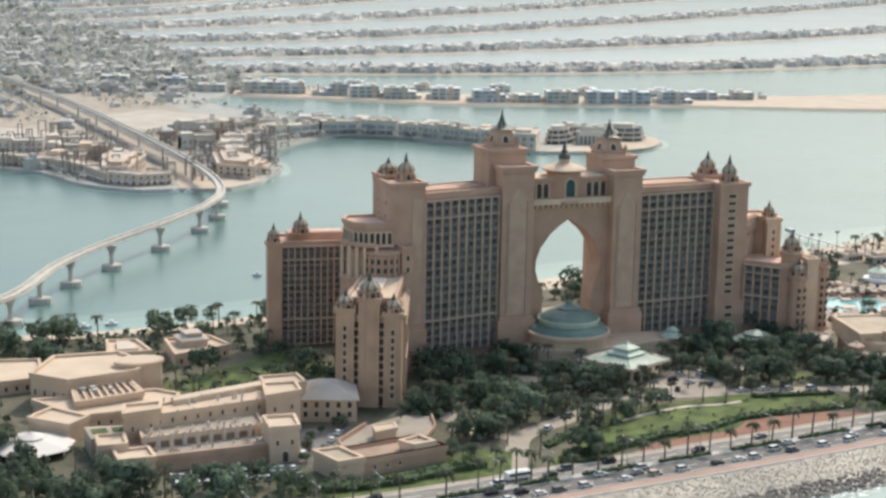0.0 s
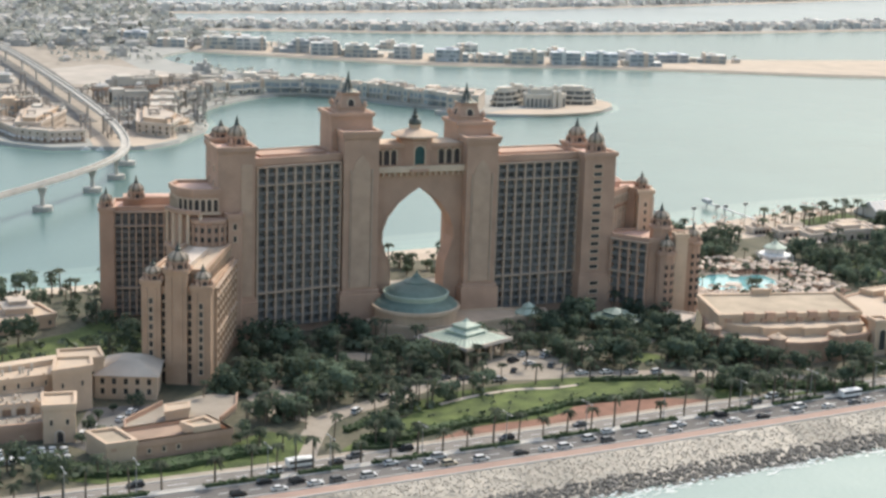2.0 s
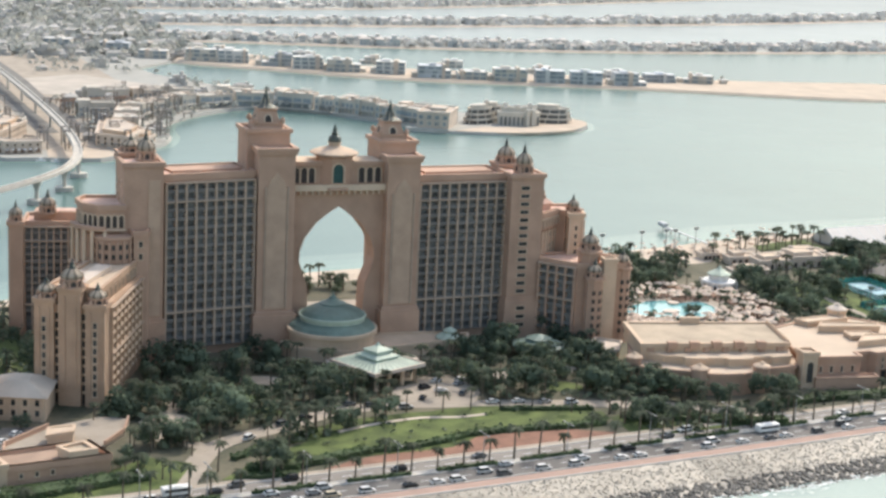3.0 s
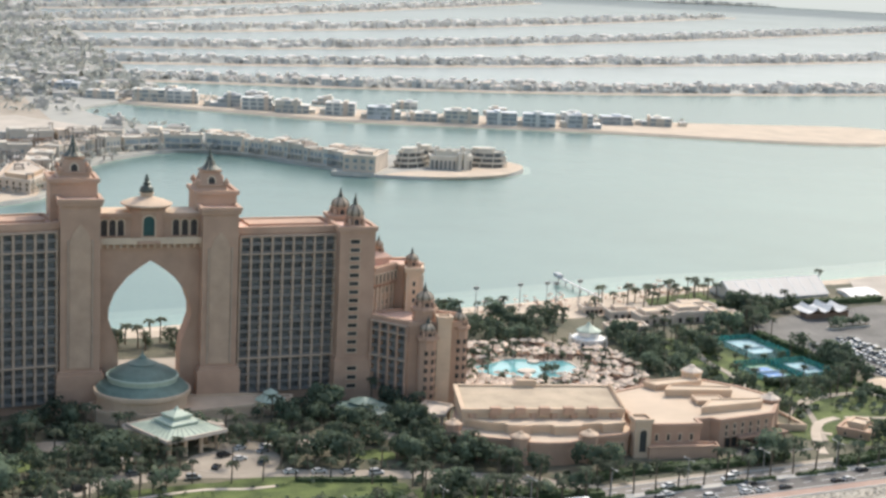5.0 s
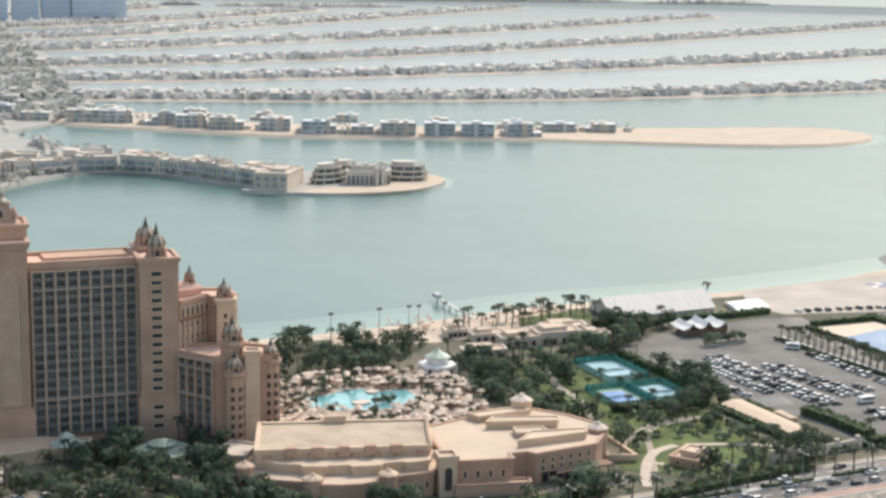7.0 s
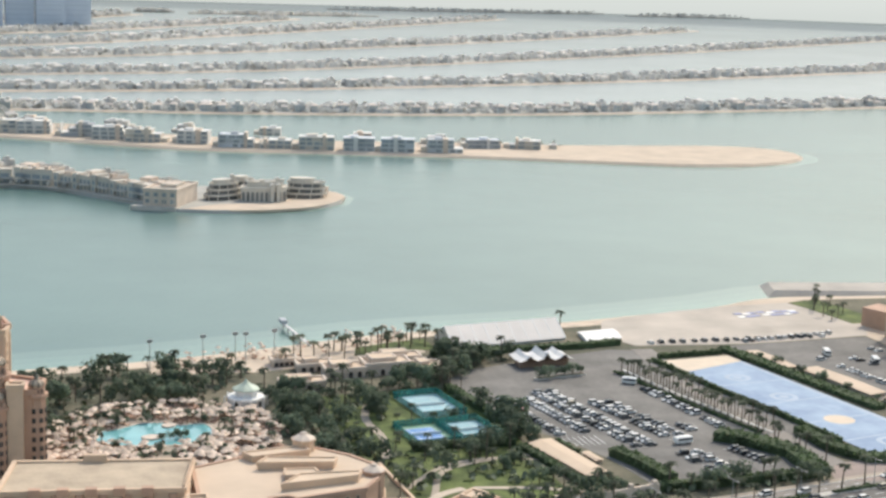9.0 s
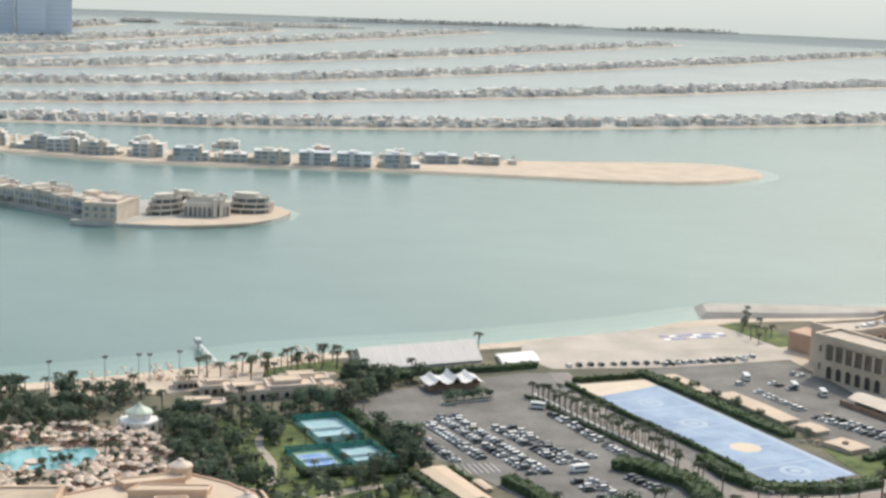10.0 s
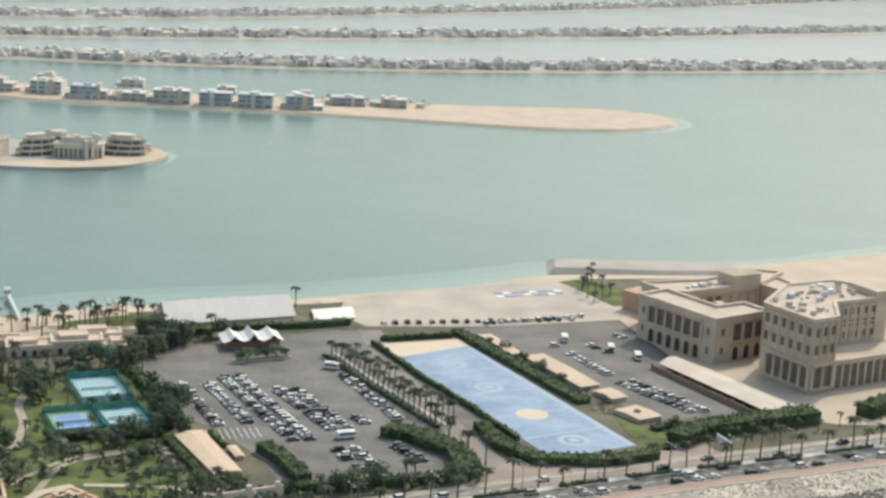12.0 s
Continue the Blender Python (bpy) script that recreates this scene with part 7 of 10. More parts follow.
for nm, ln, w, m, lab in (
        ("drive", [(-76, -123), (-70, -109), (-61.5, -93), (-52, -86), (-40, -80), (-22, -70), (-4, -66), (14, -68), (40, -72), (66, -78), (92, -86), (112, -98)], 6.8, PAVING, "pale paved hotel drive"),
        ("drive", [(18, -68), (24, -56), (22, -44), (10, -36)], 12, PAVING, "pale paved forecourt drive"),
        ("drive", [(-22, -70), (-16, -58), (-14, -48), (-12, -38)], 8, PAVING, "pale paved forecourt drive"),
        ("drive", [(-62, -94), (-70, -82), (-70, -66), (-61, -48)], 5, PAVING, "pale paved side drive"),
        ("path", [(-24, -87), (-12, -82.5), (4, -79.5), (14, -81), (24, -80)], 1.6, STUCCO_CREAM, "pale winding path through the lawn"),
        ("path", [(205, -70), (213, -50), (222, -30), (240, -22), (255, -20)], 2.2, PAVING, "pale winding park path"),
        ("path", [(208, -14), (213, 8), (213, 30), (219, 50)], 2.8, PAVING, "pale winding park path"),
        ("path", [(206, -44), (215, -33.5), (226, -24), (242, -20.6), (256, -26)], 1.8, PAVING, "pale winding park path"),
        ("path", [(223, -47.5), (214, -51.5), (207, -60.5), (201.5, -71), (197, -82)], 3.2, PAVING_CREAM, "pale paved walk to the road"),
        ("path", [(211, -64), (207, -61), (204, -66)], 2.6, PAVING_CREAM, "pale paved walk to the road"),
        ("path", [(226, -47.6), (237, -50), (248, -53), (259, -60.5)], 2.2, PAVING_CREAM, "pale winding park path")):
    bm = bmesh.new()
    DRIVE_Z += 0.012
    ribbon(bm, smooth_line(ln, 4), w, DRIVE_Z + (0.08 if nm == "path" else 0), 0.2)
    setting(nm, bm, m, lab, nm)
flat("forecourt", blobpoly((16, -57), 14, 11, 24, 0.05, 2), 4.135, PAVING, "pale paved turning circle before the entrance", "forecourt")

# ---- islands across the lagoon ----
def island(poly, lab, m=SAND, z=2.0, slope=5.0):
    """Low land with a sloping sand edge."""
    poly = [tuple(p) for p in smooth_line(list(poly) + [poly[0]], 14)[:-1]]
    bm = bmesh.new()
    prism(bm, inset(poly, -slope), -1.2, z, 0, poly)
    o = setting("island", bm, m, lab, "island")
    bm = bmesh.new()
    g = inset(poly, -slope * 0.55)
    k = inset(poly, -slope * 3.2)
    a, b = [bm.verts.new((*p, 0.05)) for p in g], [bm.verts.new((*p, 0.03)) for p in k]
    for i in range(len(g)):
        bm.faces.new((a[i], a[(i + 1) % len(g)], b[(i + 1) % len(g)], b[i]))
    setting("shallow_water", bm, SHALLOW, "pale shallow water round the island", "water")
    return poly

TRUNK = [(-700, 640), (-300, 560), (-160, 524), (-120.6, 494), (-110, 456), (-95, 427), (-75, 409), (-54, 409), (-42, 403), (-24, 404), (0, 425), (8, 442), (21, 459), (31, 492), (37, 540), (70, 590), (110, 618), (150, 604), (176, 570), (200, 536), (222, 503), (262, 494), (302, 501), (329, 524), (338, 548), (326, 576), (280, 592), (240, 606), (190, 660), (130, 730), (90, 790), (70, 860), (60, 1000), (-700, 1100)]
TOWN = surf("grey town paving", (0.36, 0.345, 0.305), 0.15, 0.05, 0.9)
island(TRUNK, "low paved island with town houses and stone quays", TOWN, 2.0, 2.0)
flat("beach", [tuple(p) for p in smooth_line([(224, 503.5), (262, 493), (302, 500), (328, 524), (337, 548), (325, 576), (290, 586), (280, 566), (300, 548), (286, 522), (250, 520), (224, 503.5)], 8)[:-1]], 2.1, SAND, "bare sand round the island tip", "beach", 1.6)
flat("beach", [(-52, 410), (-42, 404), (-24, 405), (-1, 426), (2, 440), (-6, 452), (-20, 454), (-34, 462), (-50, 436)], 2.18, SAND, "sand at the monorail landing", "beach", 1.6)
ISLE = [(-700, 1180), (40, 985), (110, 925), (190, 868), (280, 808), (376, 778), (470, 750), (540, 722), (600, 696), (660, 676), (718, 676), (768, 704), (784, 740), (770, 774), (732, 792), (660, 798), (590, 808), (530, 828), (470, 836), (380, 856), (280, 900), (200, 960), (120, 1020), (-700, 1260)]
island(ISLE, "long low island of villas ending in bare sand")
# pavement of the island town
flat("town_ground", [(-130, 520), (-96, 460), (-60, 436), (-30, 440), (0, 450), (18, 500), (30, 560), (70, 612), (40, 760), (30, 960), (-250, 960), (-260, 600)], 2.12, PAVING, "pale paved ground of the island town", "ground")
flat("sand_lot", [(-40, 700), (20, 660), (72, 735), (14, 812), (-34, 782)], 2.16, SANDLOT, "empty pale sand plot in the town", "sand lot")
flat("sand_lot", [(-150, 640), (-90, 620), (-80, 700), (-150, 730)], 2.16, SANDLOT, "empty pale sand plot in the town", "sand lot")
for off in (-58, -38):
    bm = bmesh.new()
    ribbon(bm, smooth_line([(off + 16, 500), (off + 6, 660), (off, 800), (off - 14, 960), (off - 40, 1150)], 30), 13, 2.24, 0.3)
    setting("road", bm, ASPHALT, "wide trunk road running inland", "road")

def villa(c, ang, w, d, storeys, wall, glass, lab, group, flat_top=True, dark=False, name="villa"):
    """A modern villa: shifted storeys with deep slabs, window bands, a side wing and a roof room."""
    h = thing(name, (*c, 2.0), lab, "villa", group)
    M = Matrix.Translation((*c, 2.0)) @ Matrix.Rotation(ang, 4, 'Z')
    def P(nm, bm, m, parent=h):
        bmesh.ops.transform(bm, matrix=M, verts=bm.verts)
        return part(nm, bm, m, parent)
    x0, x1, y0, y1 = -w / 2, w / 2, -d / 2, d / 2
    for k in range(storeys):
        z = 3.5 * k
        bm = bmesh.new()
        box(bm, x0, x1, y0, y1, z, z + 3.15)
        b = P("storey", bm, wall)
        nwin = max(2, int((x1 - x0) / 5.5))
        st = (x1 - x0) / nwin
        bm = bmesh.new()
        box(bm, 0, st * 0.74, -0.12, 0.1, 0, 2.3)
        wm = data("window", bm, glass)
        for i in range(nwin):
            if rg.random() < 0.82:
                child("window", wm, b, "", M @ pose(x0 + (i + rg.uniform(0.04, 0.22)) * st, y0, z + 0.45))
        bm = bmesh.new()
        box(bm, x0 - 0.35, x1 + 0.35, y0 - rg.uniform(0.3, 1.1), y1 + 0.4, z + 3.15, z + 3.5)
        P("floor_slab", bm, VILLA_GREY if dark and k == storeys - 1 else VILLA_WHITE)
        cut = (x1 - x0) * rg.choice((0.0, 0.0, 0.04, 0.26))
        if rg.random() < 0.5:
            x0 += cut
        else:
            x1 -= cut
        y0 += rg.uniform(0.0, 0.6)
    bm = bmesh.new()
    s0 = rg.uniform(0.06, 0.5)
    box(bm, x0 + (x1 - x0) * s0, x0 + (x1 - x0) * (s0 + 0.3), y0 + 3.5, y1 - 1, 3.5 * storeys, 3.5 * storeys + 1.3)
    P("roof_room", bm, wall)
    # upright end wall and framing fins that tie the storeys together
    bm = bmesh.new()
    fx = rg.uniform(-0.42, 0.3) * w
    box(bm, fx, fx + rg.uniform(2.2, 4.2), -d / 2 - 1.0, d / 4, 0, 3.5 * storeys + rg.uniform(0.4, 2.2))
    P("stair_tower", bm, rg.choice((VILLA_WHITE, VILLA_STONE, STUCCO_CREAM)))
    for e in (-1, 1):
        if rg.random() < 0.6:
            bm = bmesh.new()
            box(bm, e * w / 2 - 0.3, e * w / 2 + 0.3, -d / 2 - 1.2, d / 2, 0, 3.5 * rg.randint(1, storeys))
            P("side_fin", bm, VILLA_WHITE)
    e = rg.choice((-1, 1)) * (w / 2 + 2.6)
    bm = bmesh.new()
    box(bm, e - 2.4, e + 2.4, -d / 4, d / 2 + 2, 0, rg.uniform(2.8, 4.2))
    P("side_wing", bm, VILLA_STONE)
    return h

rg = random.Random(11)
VIL = [((68, 979), 'd'), ((98, 948), 'c'), ((136, 929), 'c'), ((164, 919), 'w'), ((197, 895), 'd'), ((247, 853), 'c'), ((286, 840), 'w'), ((316, 812), 'd'), ((347, 803), 'c'), ((378, 792), 'c'), ((411, 782), 'd'), ((441, 772), 'd'), ((479, 765), 'd'), ((521, 791), 'd'), ((556, 784), 'c'), ((20, 1010), 'c'), ((220, 872), 'w')]
VILLA_KIND = {'d': (VILLA_GREY, "dark modern villa with white slabs by the water"), 'c': (VILLA_STONE, "stone-faced villa with deep floor slabs by the water"), 'w': (VILLA_WHITE, "white modern villa with window bands by the water")}
for i, ((x, y), k) in enumerate(VIL):
    villa((x, y + 3), -0.28 + rg.uniform(-0.1, 0.1), rg.uniform(25, 29), rg.uniform(14, 18), 3 if i not in (13, 14, 1, 8) else 2, VILLA_KIND[k][0], VILLA_GLASS, VILLA_KIND[k][1], "villas on the sand island", dark=k == 'd')
for i in range(7):
    t = i / 6
    x, y = 96 + 400 * t + rg.uniform(-9, 9), 1000 - 200 * t + rg.uniform(-4, 8)
    villa((x, y + 16), -0.3 + rg.uniform(-0.1, 0.1), rg.uniform(14, 20), 12, 2, VILLA_STONE if i % 2 else VILLA_WHITE, VILLA_GLASS, "stone villa in the second row behind the beach", "villas on the sand island")
hut = thing("beach_hut", (580, 782, 2), "small plain hut at the end of the sand", "hut")
bm = bmesh.new()
prism(bm, [(576, 780), (582, 779), (583, 785), (577, 786)], 2, 5.2)
part("wall", bm, VILLA_STONE, hut)
bm = bmesh.new()
prism(bm, [(575.4, 779.4), (582.6, 778.4), (583.6, 785.6), (576.4, 786.6)], 5.2, 5.6)
part("roof", bm, GREYROOF, hut)
# villas with rounded balcony tiers on the island tip
TIP_STONE = surf("pale villa limestone", (0.61, 0.56, 0.48), 0.12, 0.1, 0.85)
TIP_GLASS = surf("shaded balcony glazing", (0.17, 0.17, 0.165), 0.3, 0.2, 0.3, rnd=0.3)
def round_villa(c, rx, ry, ang, storeys, lab):
    h = thing("round_villa", (*c, 2.0), lab, "villa", "villas at the island tip")
    R = Matrix.Rotation(ang, 2)
    def oval(k, off=(0, 0), n=22):
        return [Vector(c) + R @ (Vector((rx * k * math.cos(math.tau * i / n), ry * k * math.sin(math.tau * i / n))) + Vector(off)) for i in range(n)]
    for s in range(storeys):
        z, k, off = 2.0 + 3.3 * s, 1.0 - 0.13 * s, (1.2 * s, 1.4 * s)
        bm = bmesh.new()
        prism(bm, oval(k * 0.86, off), z, z + 2.6)
        part("window_wall", bm, TIP_GLASS, h)
        bm = bmesh.new()
        prism(bm, oval(k, off), z + 2.5, z + 2.9)
        rim(bm, oval(k, off), 0.35, z + 2.8, z + 3.7)
        slab_ = part("balcony", bm, TIP_STONE, h)
        bm = bmesh.new()
        box(bm, -0.3, 0.3, -0.3, 0.3, 0, 2.55)
        me = data("column", bm, TIP_STONE)
        for p in oval(k * 0.95, off, 11):
            child("column", me, slab_, "", Matrix.Translation((p.x, p.y, z)))
    zt = 2.0 + 3.3 * storeys
    bm = bmesh.new()
    prism(bm, oval(0.45, (0, 2.0), 10), zt - 0.4, zt + 2.2)
    prism(bm, oval(0.52, (0, 2.0), 10), zt + 2.2, zt + 2.6)
    part("roof_room", bm, TIP_STONE, h)
for c, rx, ry, a, s, lab in (((256, 543), 15, 8.5, 0.5, 3, "cream tiered villa with round terraces at the island tip"), ((308, 544), 17, 9.5, -0.35, 3, "cream tiered villa with round terraces at the island tip"), ((270, 556), 10, 8, 0.0, 3, "cream villa with rounded balconies behind the tip")):
    round_villa(c, rx, ry, a, s, lab)
pv = thing("portico_villa", (281, 531, 2), "cream villa with tall columned front at the island tip", "villa", "villas at the island tip")
PV = [(265, 529), (279, 524.5), (294, 526), (297, 540), (268, 541)]
w = block(pv, "wall", PV, 2.0, 10.4, TIP_STONE, TIP_STONE, 0.8, 0.5, 0.4)
block(pv, "upper_storey", [(270, 533), (292, 530), (293, 540), (271, 541)], 10.4, 13.6, TIP_STONE, TIP_STONE, 0.7, 0.5, 0.4)
for (p0, p1), n in (((PV[0], PV[1]), 5), ((PV[1], PV[2]), 5)):
    arches(w, p0, p1, 2.3, 8.4, n, 1.9, "tall_window", [TIP_STONE, TIP_GLASS])
for x, y, zt in ((284, 523.5, 13.2), (288, 524, 13.2), (272, 537, 16.0), (290, 536, 15.6), (263, 550, 16.2)):
    bm = bmesh.new()
    box(bm, x - 1.2, x + 1.2, y - 1.2, y + 1.2, 2.0, zt)
    lathe(bm, [(2.2, zt - 0.2), (2.0, zt + 0.3), (0.1, zt + 1.0)], 4, (x, y), 0, 1, math.pi / 4)
    part("tower", bm, TIP_STONE, pv)
bm = bmesh.new()
for k in range(4):
    x = 271 + 6.5 * k
    prism(bm, [(x, 531.5), (x + 3, 531), (x + 3.2, 534), (x + 0.2, 534.5)], 13.6, 14.6 + k % 2)
part("roof_clutter", bm, VILLA_STONE, pv)
villa((322, 554), 0.9, 10, 9, 1, STUCCO_CREAM, VILLA_GLASS, "low cream pavilion at the end of the sand tip", "villas at the island tip")

# curved row of town houses
ROW = [(14, 500), (24, 548), (46, 582), (72, 606), (100, 620), (128, 618), (152, 604), (174, 578), (194, 548), (214, 522)]
rowl = smooth_line(ROW, 17)
for i in range(len(rowl) - 1):
    p, q = rowl[i], rowl[i + 1]
    mid = (p + q) / 2
    d = (q - p)
    ang = math.atan2(d.y, d.x)
    L = d.length
    th = thing("town_house", (*mid, 2), "sand stone town house with arcaded waterfront terrace", "town house", "town houses along the inlet")
    M = Matrix.Translation((*mid, 2.0)) @ Matrix.Rotation(ang, 4, 'Z')
    hh = 8.6 + (i % 3) * 0.9
    bm = bmesh.new()
    box(bm, -L / 2 + 0.4, L / 2 - 0.4, 3.0, 17.0, 0, hh)
    box(bm, -L / 2 + 0.4, -L / 2 + 5.0, 1.4, 12.0, 0, hh + 1.4)
    bmesh.ops.transform(bm, matrix=M, verts=bm.verts)
    w = part("wall", bm, VILLA_STONE, th)
    bm = bmesh.new()
    box(bm, 0, (L - 7) / 3 - 1.2, -0.1, 0.1, 0, 2.8)
    wm = data("window", bm, VILLA_GLASS)
    for k in range(2):
        for j in range(3):
            child("window", wm, w, "", M @ pose(-L / 2 + 6.0 + j * (L - 7) / 3, 3.0, 0.6 + k * 4.0))
        child("window", wm, w, "", M @ pose(-L / 2 + 1.6, 1.4, 1.0 + k * 4.2))
    bm = bmesh.new()
    box(bm, -L / 2 + 5.0, L / 2 - 0.4, -0.2, 3.0, 4.0, 4.4)
    for j in range(4):
        x = -L / 2 + 5.3 + j * (L - 6) / 3
        box(bm, x - 0.2, x + 0.2, -0.1, 0.3, 0, 4.0)
    box(bm, -L / 2, L / 2, -3.2, 3.0, -0.2, 0.3)
    bmesh.ops.transform(bm, matrix=M, verts=bm.verts)
    part("terrace", bm, CONCRETE, th)
    bm = bmesh.new()
    rim(bm, [(-L / 2 + 0.2, 2.8), (L / 2 - 0.2, 2.8), (L / 2 - 0.2, 17.2), (-L / 2 + 0.2, 17.2)], 0.6, hh - 0.2, hh + 0.8)
    for j in range(2):
        x = rg.uniform(-L / 3, L / 3)
        box(bm, x - 1.6, x + 1.6, 7, 11, hh, hh + rg.uniform(1.5, 2.8))
    bmesh.ops.transform(bm, matrix=M, verts=bm.verts)
    part("roof_parapet", bm, STUCCO_CREAM, th)
# end block of the row
th = thing("end_house", (220, 524, 2), "blank-sided sand stone house ending the row", "town house")
EH = [(201, 517), (220.5, 507.5), (238.5, 540), (219, 549)]
w = block(th, "wall", EH, 2.0, 12.8, STUCCO_CREAM, ROOF_STONE, 0.9, 0.7, 0.4)
slots(w, EH[0], EH[1], 3.4, 12.0, 4, 2, 2.8, 2.4, "window", [VILLA_STONE, VILLA_GLASS])
block(th, "roof_room", [(213, 524), (222, 519.5), (230, 536), (221, 540)], 12.8, 14.6, VILLA_STONE, ROOF_STONE, 0.4, 0.4, 0.3)
bm = bmesh.new()
prism(bm, [(193, 517), (219, 504.5), (221.5, 508), (196, 521)], -0.6, 2.6)
part("quay_terrace", bm, CONCRETE, th)
bm = bmesh.new()
for k in range(4):
    p = Vector(EH[0]).lerp(Vector(EH[1]), 0.08 + 0.28 * k) + Vector((-0.45, -0.9)) * 1.6
    box(bm, p.x - 0.25, p.x + 0.25, p.y - 0.25, p.y + 0.25, 2.5, 7.0)
part("terrace_post", bm, STUCCO_CREAM, th)

# town blocks by the monorail landing, built as stacked sand-coloured buildings
def townblock(c, ang, w, d, h, lab):
    t = thing("town_block", (*c, 2), lab, "building", "island town blocks")
    h = h * 0.82
    M = Matrix.Translation((*c, 2.0)) @ Matrix.Rotation(ang, 4, 'Z')
    bm = bmesh.new()
    box(bm, -w / 2, w / 2, -d / 2, d / 2, 0, h)
    box(bm, -w / 2, -w / 2 + w * 0.35, -d / 2 - 1.5, d / 4, 0, h + 2.4)
    bmesh.ops.transform(bm, matrix=M, verts=bm.verts)
    b = part("wall", bm, (STUCCO_CREAM, VILLA_STONE, STUCCO_PALE)[int(rg.random() * 3)], t)
    n = max(3, int(w / 4))
    bm = bmesh.new()
    box(bm, 0, w / n * 0.5, 0, 0.2, 0, 2.0)
    wm = data("window", bm, VILLA_GLASS)
    for k in range(int(h / 3.5)):
        for j in range(n):
            x = -w / 2 + (j + 0.25) * w / n
            child("window", wm, b, "", M @ pose(x, -d / 2 - (1.6 if x < -w / 2 + w * 0.33 else 0.1), 0.8 + k * 3.5))
    bm = bmesh.new()
    rim(bm, [(-w / 2 - 0.3, -d / 2 - 0.3), (w / 2 + 0.3, -d / 2 - 0.3), (w / 2 + 0.3, d / 2 + 0.3), (-w / 2 - 0.3, d / 2 + 0.3)], 0.7, h - 0.2, h + 0.9)
    for j in range(4):
        x = w / 2 - 1.0 - j * 2.0
        box(bm, x - 0.15, x + 0.15, -d / 2 + 1, d / 2 - 1, h + 2.6, h + 2.9)
    for x in (w / 2 - 7.2, w / 2 - 0.8):
        for y in (-d / 2 + 1.2, d / 2 - 1.2):
            box(bm, x - 0.15, x + 0.15, y - 0.15, y + 0.15, h, h + 2.6)
    bmesh.ops.transform(bm, matrix=M, verts=bm.verts)
    part("roof_pergola", bm, CONCRETE, t)
for c, ang, w, d, h in (((-100, 516), -0.7, 20, 12, 9), ((-78, 540), -0.2, 22, 14, 11), ((-66, 496), -0.3, 18, 12, 12),
                       ((-4, 576), 0.0, 24, 12, 11), ((12, 640), 0.1, 30, 14, 12), ((40, 650), 0.3, 24, 12, 10), ((66, 660), -0.2, 24, 14, 10),
                       ((-120, 590), -0.2, 30, 14, 9), ((-160, 600), -0.2, 30, 14, 8), ((-90, 600), -0.1, 24, 14, 9), ((110, 668), -0.3, 26, 14, 9), ((150, 650), -0.5, 26, 14, 9), ((-180, 560), -0.4, 26, 16, 8), ((-95, 560), -0.3, 22, 12, 9), ((190, 610), -0.7, 24, 13, 9), ((220, 575), -0.7, 22, 12, 9)):
    townblock(c, ang, w, d, h, "sand-coloured town block with roof pergola")
# two-storey arcade that follows the quay, and the blocks above it
QUAY = [(-168, 548), (-140, 530), (-113, 504), (-98, 468), (-90, 437), (-75, 423), (-54, 425.5)]
for (p0, p1), hh in zip(zip(QUAY, QUAY[1:]), (5.6, 6.2, 6.4, 6.0, 6.6, 6.2)):
    u = (Vector(p1) - Vector(p0)).normalized()
    v = Vector((-u.y, u.x))
    L = (Vector(p1) - Vector(p0)).length
    t = thing("waterfront_arcade", (*((Vector(p0) + Vector(p1)) / 2), 2), "sand stone arcade with shade-brown arches along the town quay", "building", "waterfront arcades")
    q = [Vector(p0), Vector(p1), Vector(p1) + v * 10, Vector(p0) + v * 10]
    b = block(t, "wall", q, 2.0, 2.0 + hh, STUCCO_CREAM, ROOF_STONE, 0.8, 0.5, 0.4)
    # arch insides are flat panels with the shade in their brown
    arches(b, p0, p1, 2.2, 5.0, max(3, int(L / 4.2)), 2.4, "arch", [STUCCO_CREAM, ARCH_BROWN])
    slots(b, p0, p1, 5.2, 2.0 + hh, max(3, int(L / 4.2)), 1, 1.2, 1.3)
    bm = bmesh.new()
    prism(bm, [Vector(p0) - v * 3.4, Vector(p1) - v * 3.4, Vector(p1), Vector(p0)], 1.8, 2.35)
    part("terrace", bm, PAVING, t)
    bm = bmesh.new()
    for k in range(int(L / 3.2)):
        o = Vector(p0) + u * (1.6 + k * 3.2) - v * 2.0
        lathe(bm, [(1.2, 4.3), (0.7, 4.7), (0.05, 5.0)], 6, (o.x, o.y))
        lathe(bm, [(0.06, 2.3), (0.06, 4.5)], 4, (o.x, o.y))
    part("parasol_row", bm, FABRIC, t)
for nm, poly, zt in (("stepped town block with small windows above the quay", [(-91, 446), (-77, 441), (-56, 492), (-70, 512), (-82, 496)], 10.6), ("sand-coloured block with square windows by the landing", [(-21, 447), (-4, 430), (10, 462), (4, 500), (-12, 496)], 9.4), ("low cream rotunda block on the small pier", [(2, 446), (10, 450), (17, 464), (8, 470), (2, 460)], 6.0)):
    t = thing("town_block", (*poly[0], 2), nm, "building", "island town blocks")
    b = block(t, "wall", poly, 2.0, zt, STUCCO_CREAM, ROOF_STONE, 0.9, 0.6, 0.4)
    for p0, p1 in ((poly[0], poly[1]), (poly[1], poly[2]), (poly[-1], poly[0])):
        slots(b, p0, p1, 3.4, zt - 0.6, max(2, int((Vector(p1) - Vector(p0)).length / 4.5)), 2 if zt > 8 else 1, 1.5, 1.7)
    block(t, "roof_room", inset(poly, 4.0 if zt > 8 else 2.4), zt, zt + 2.4, STUCCO_SAND, ROOF_STONE, 0.5, 0.4, 0.3)
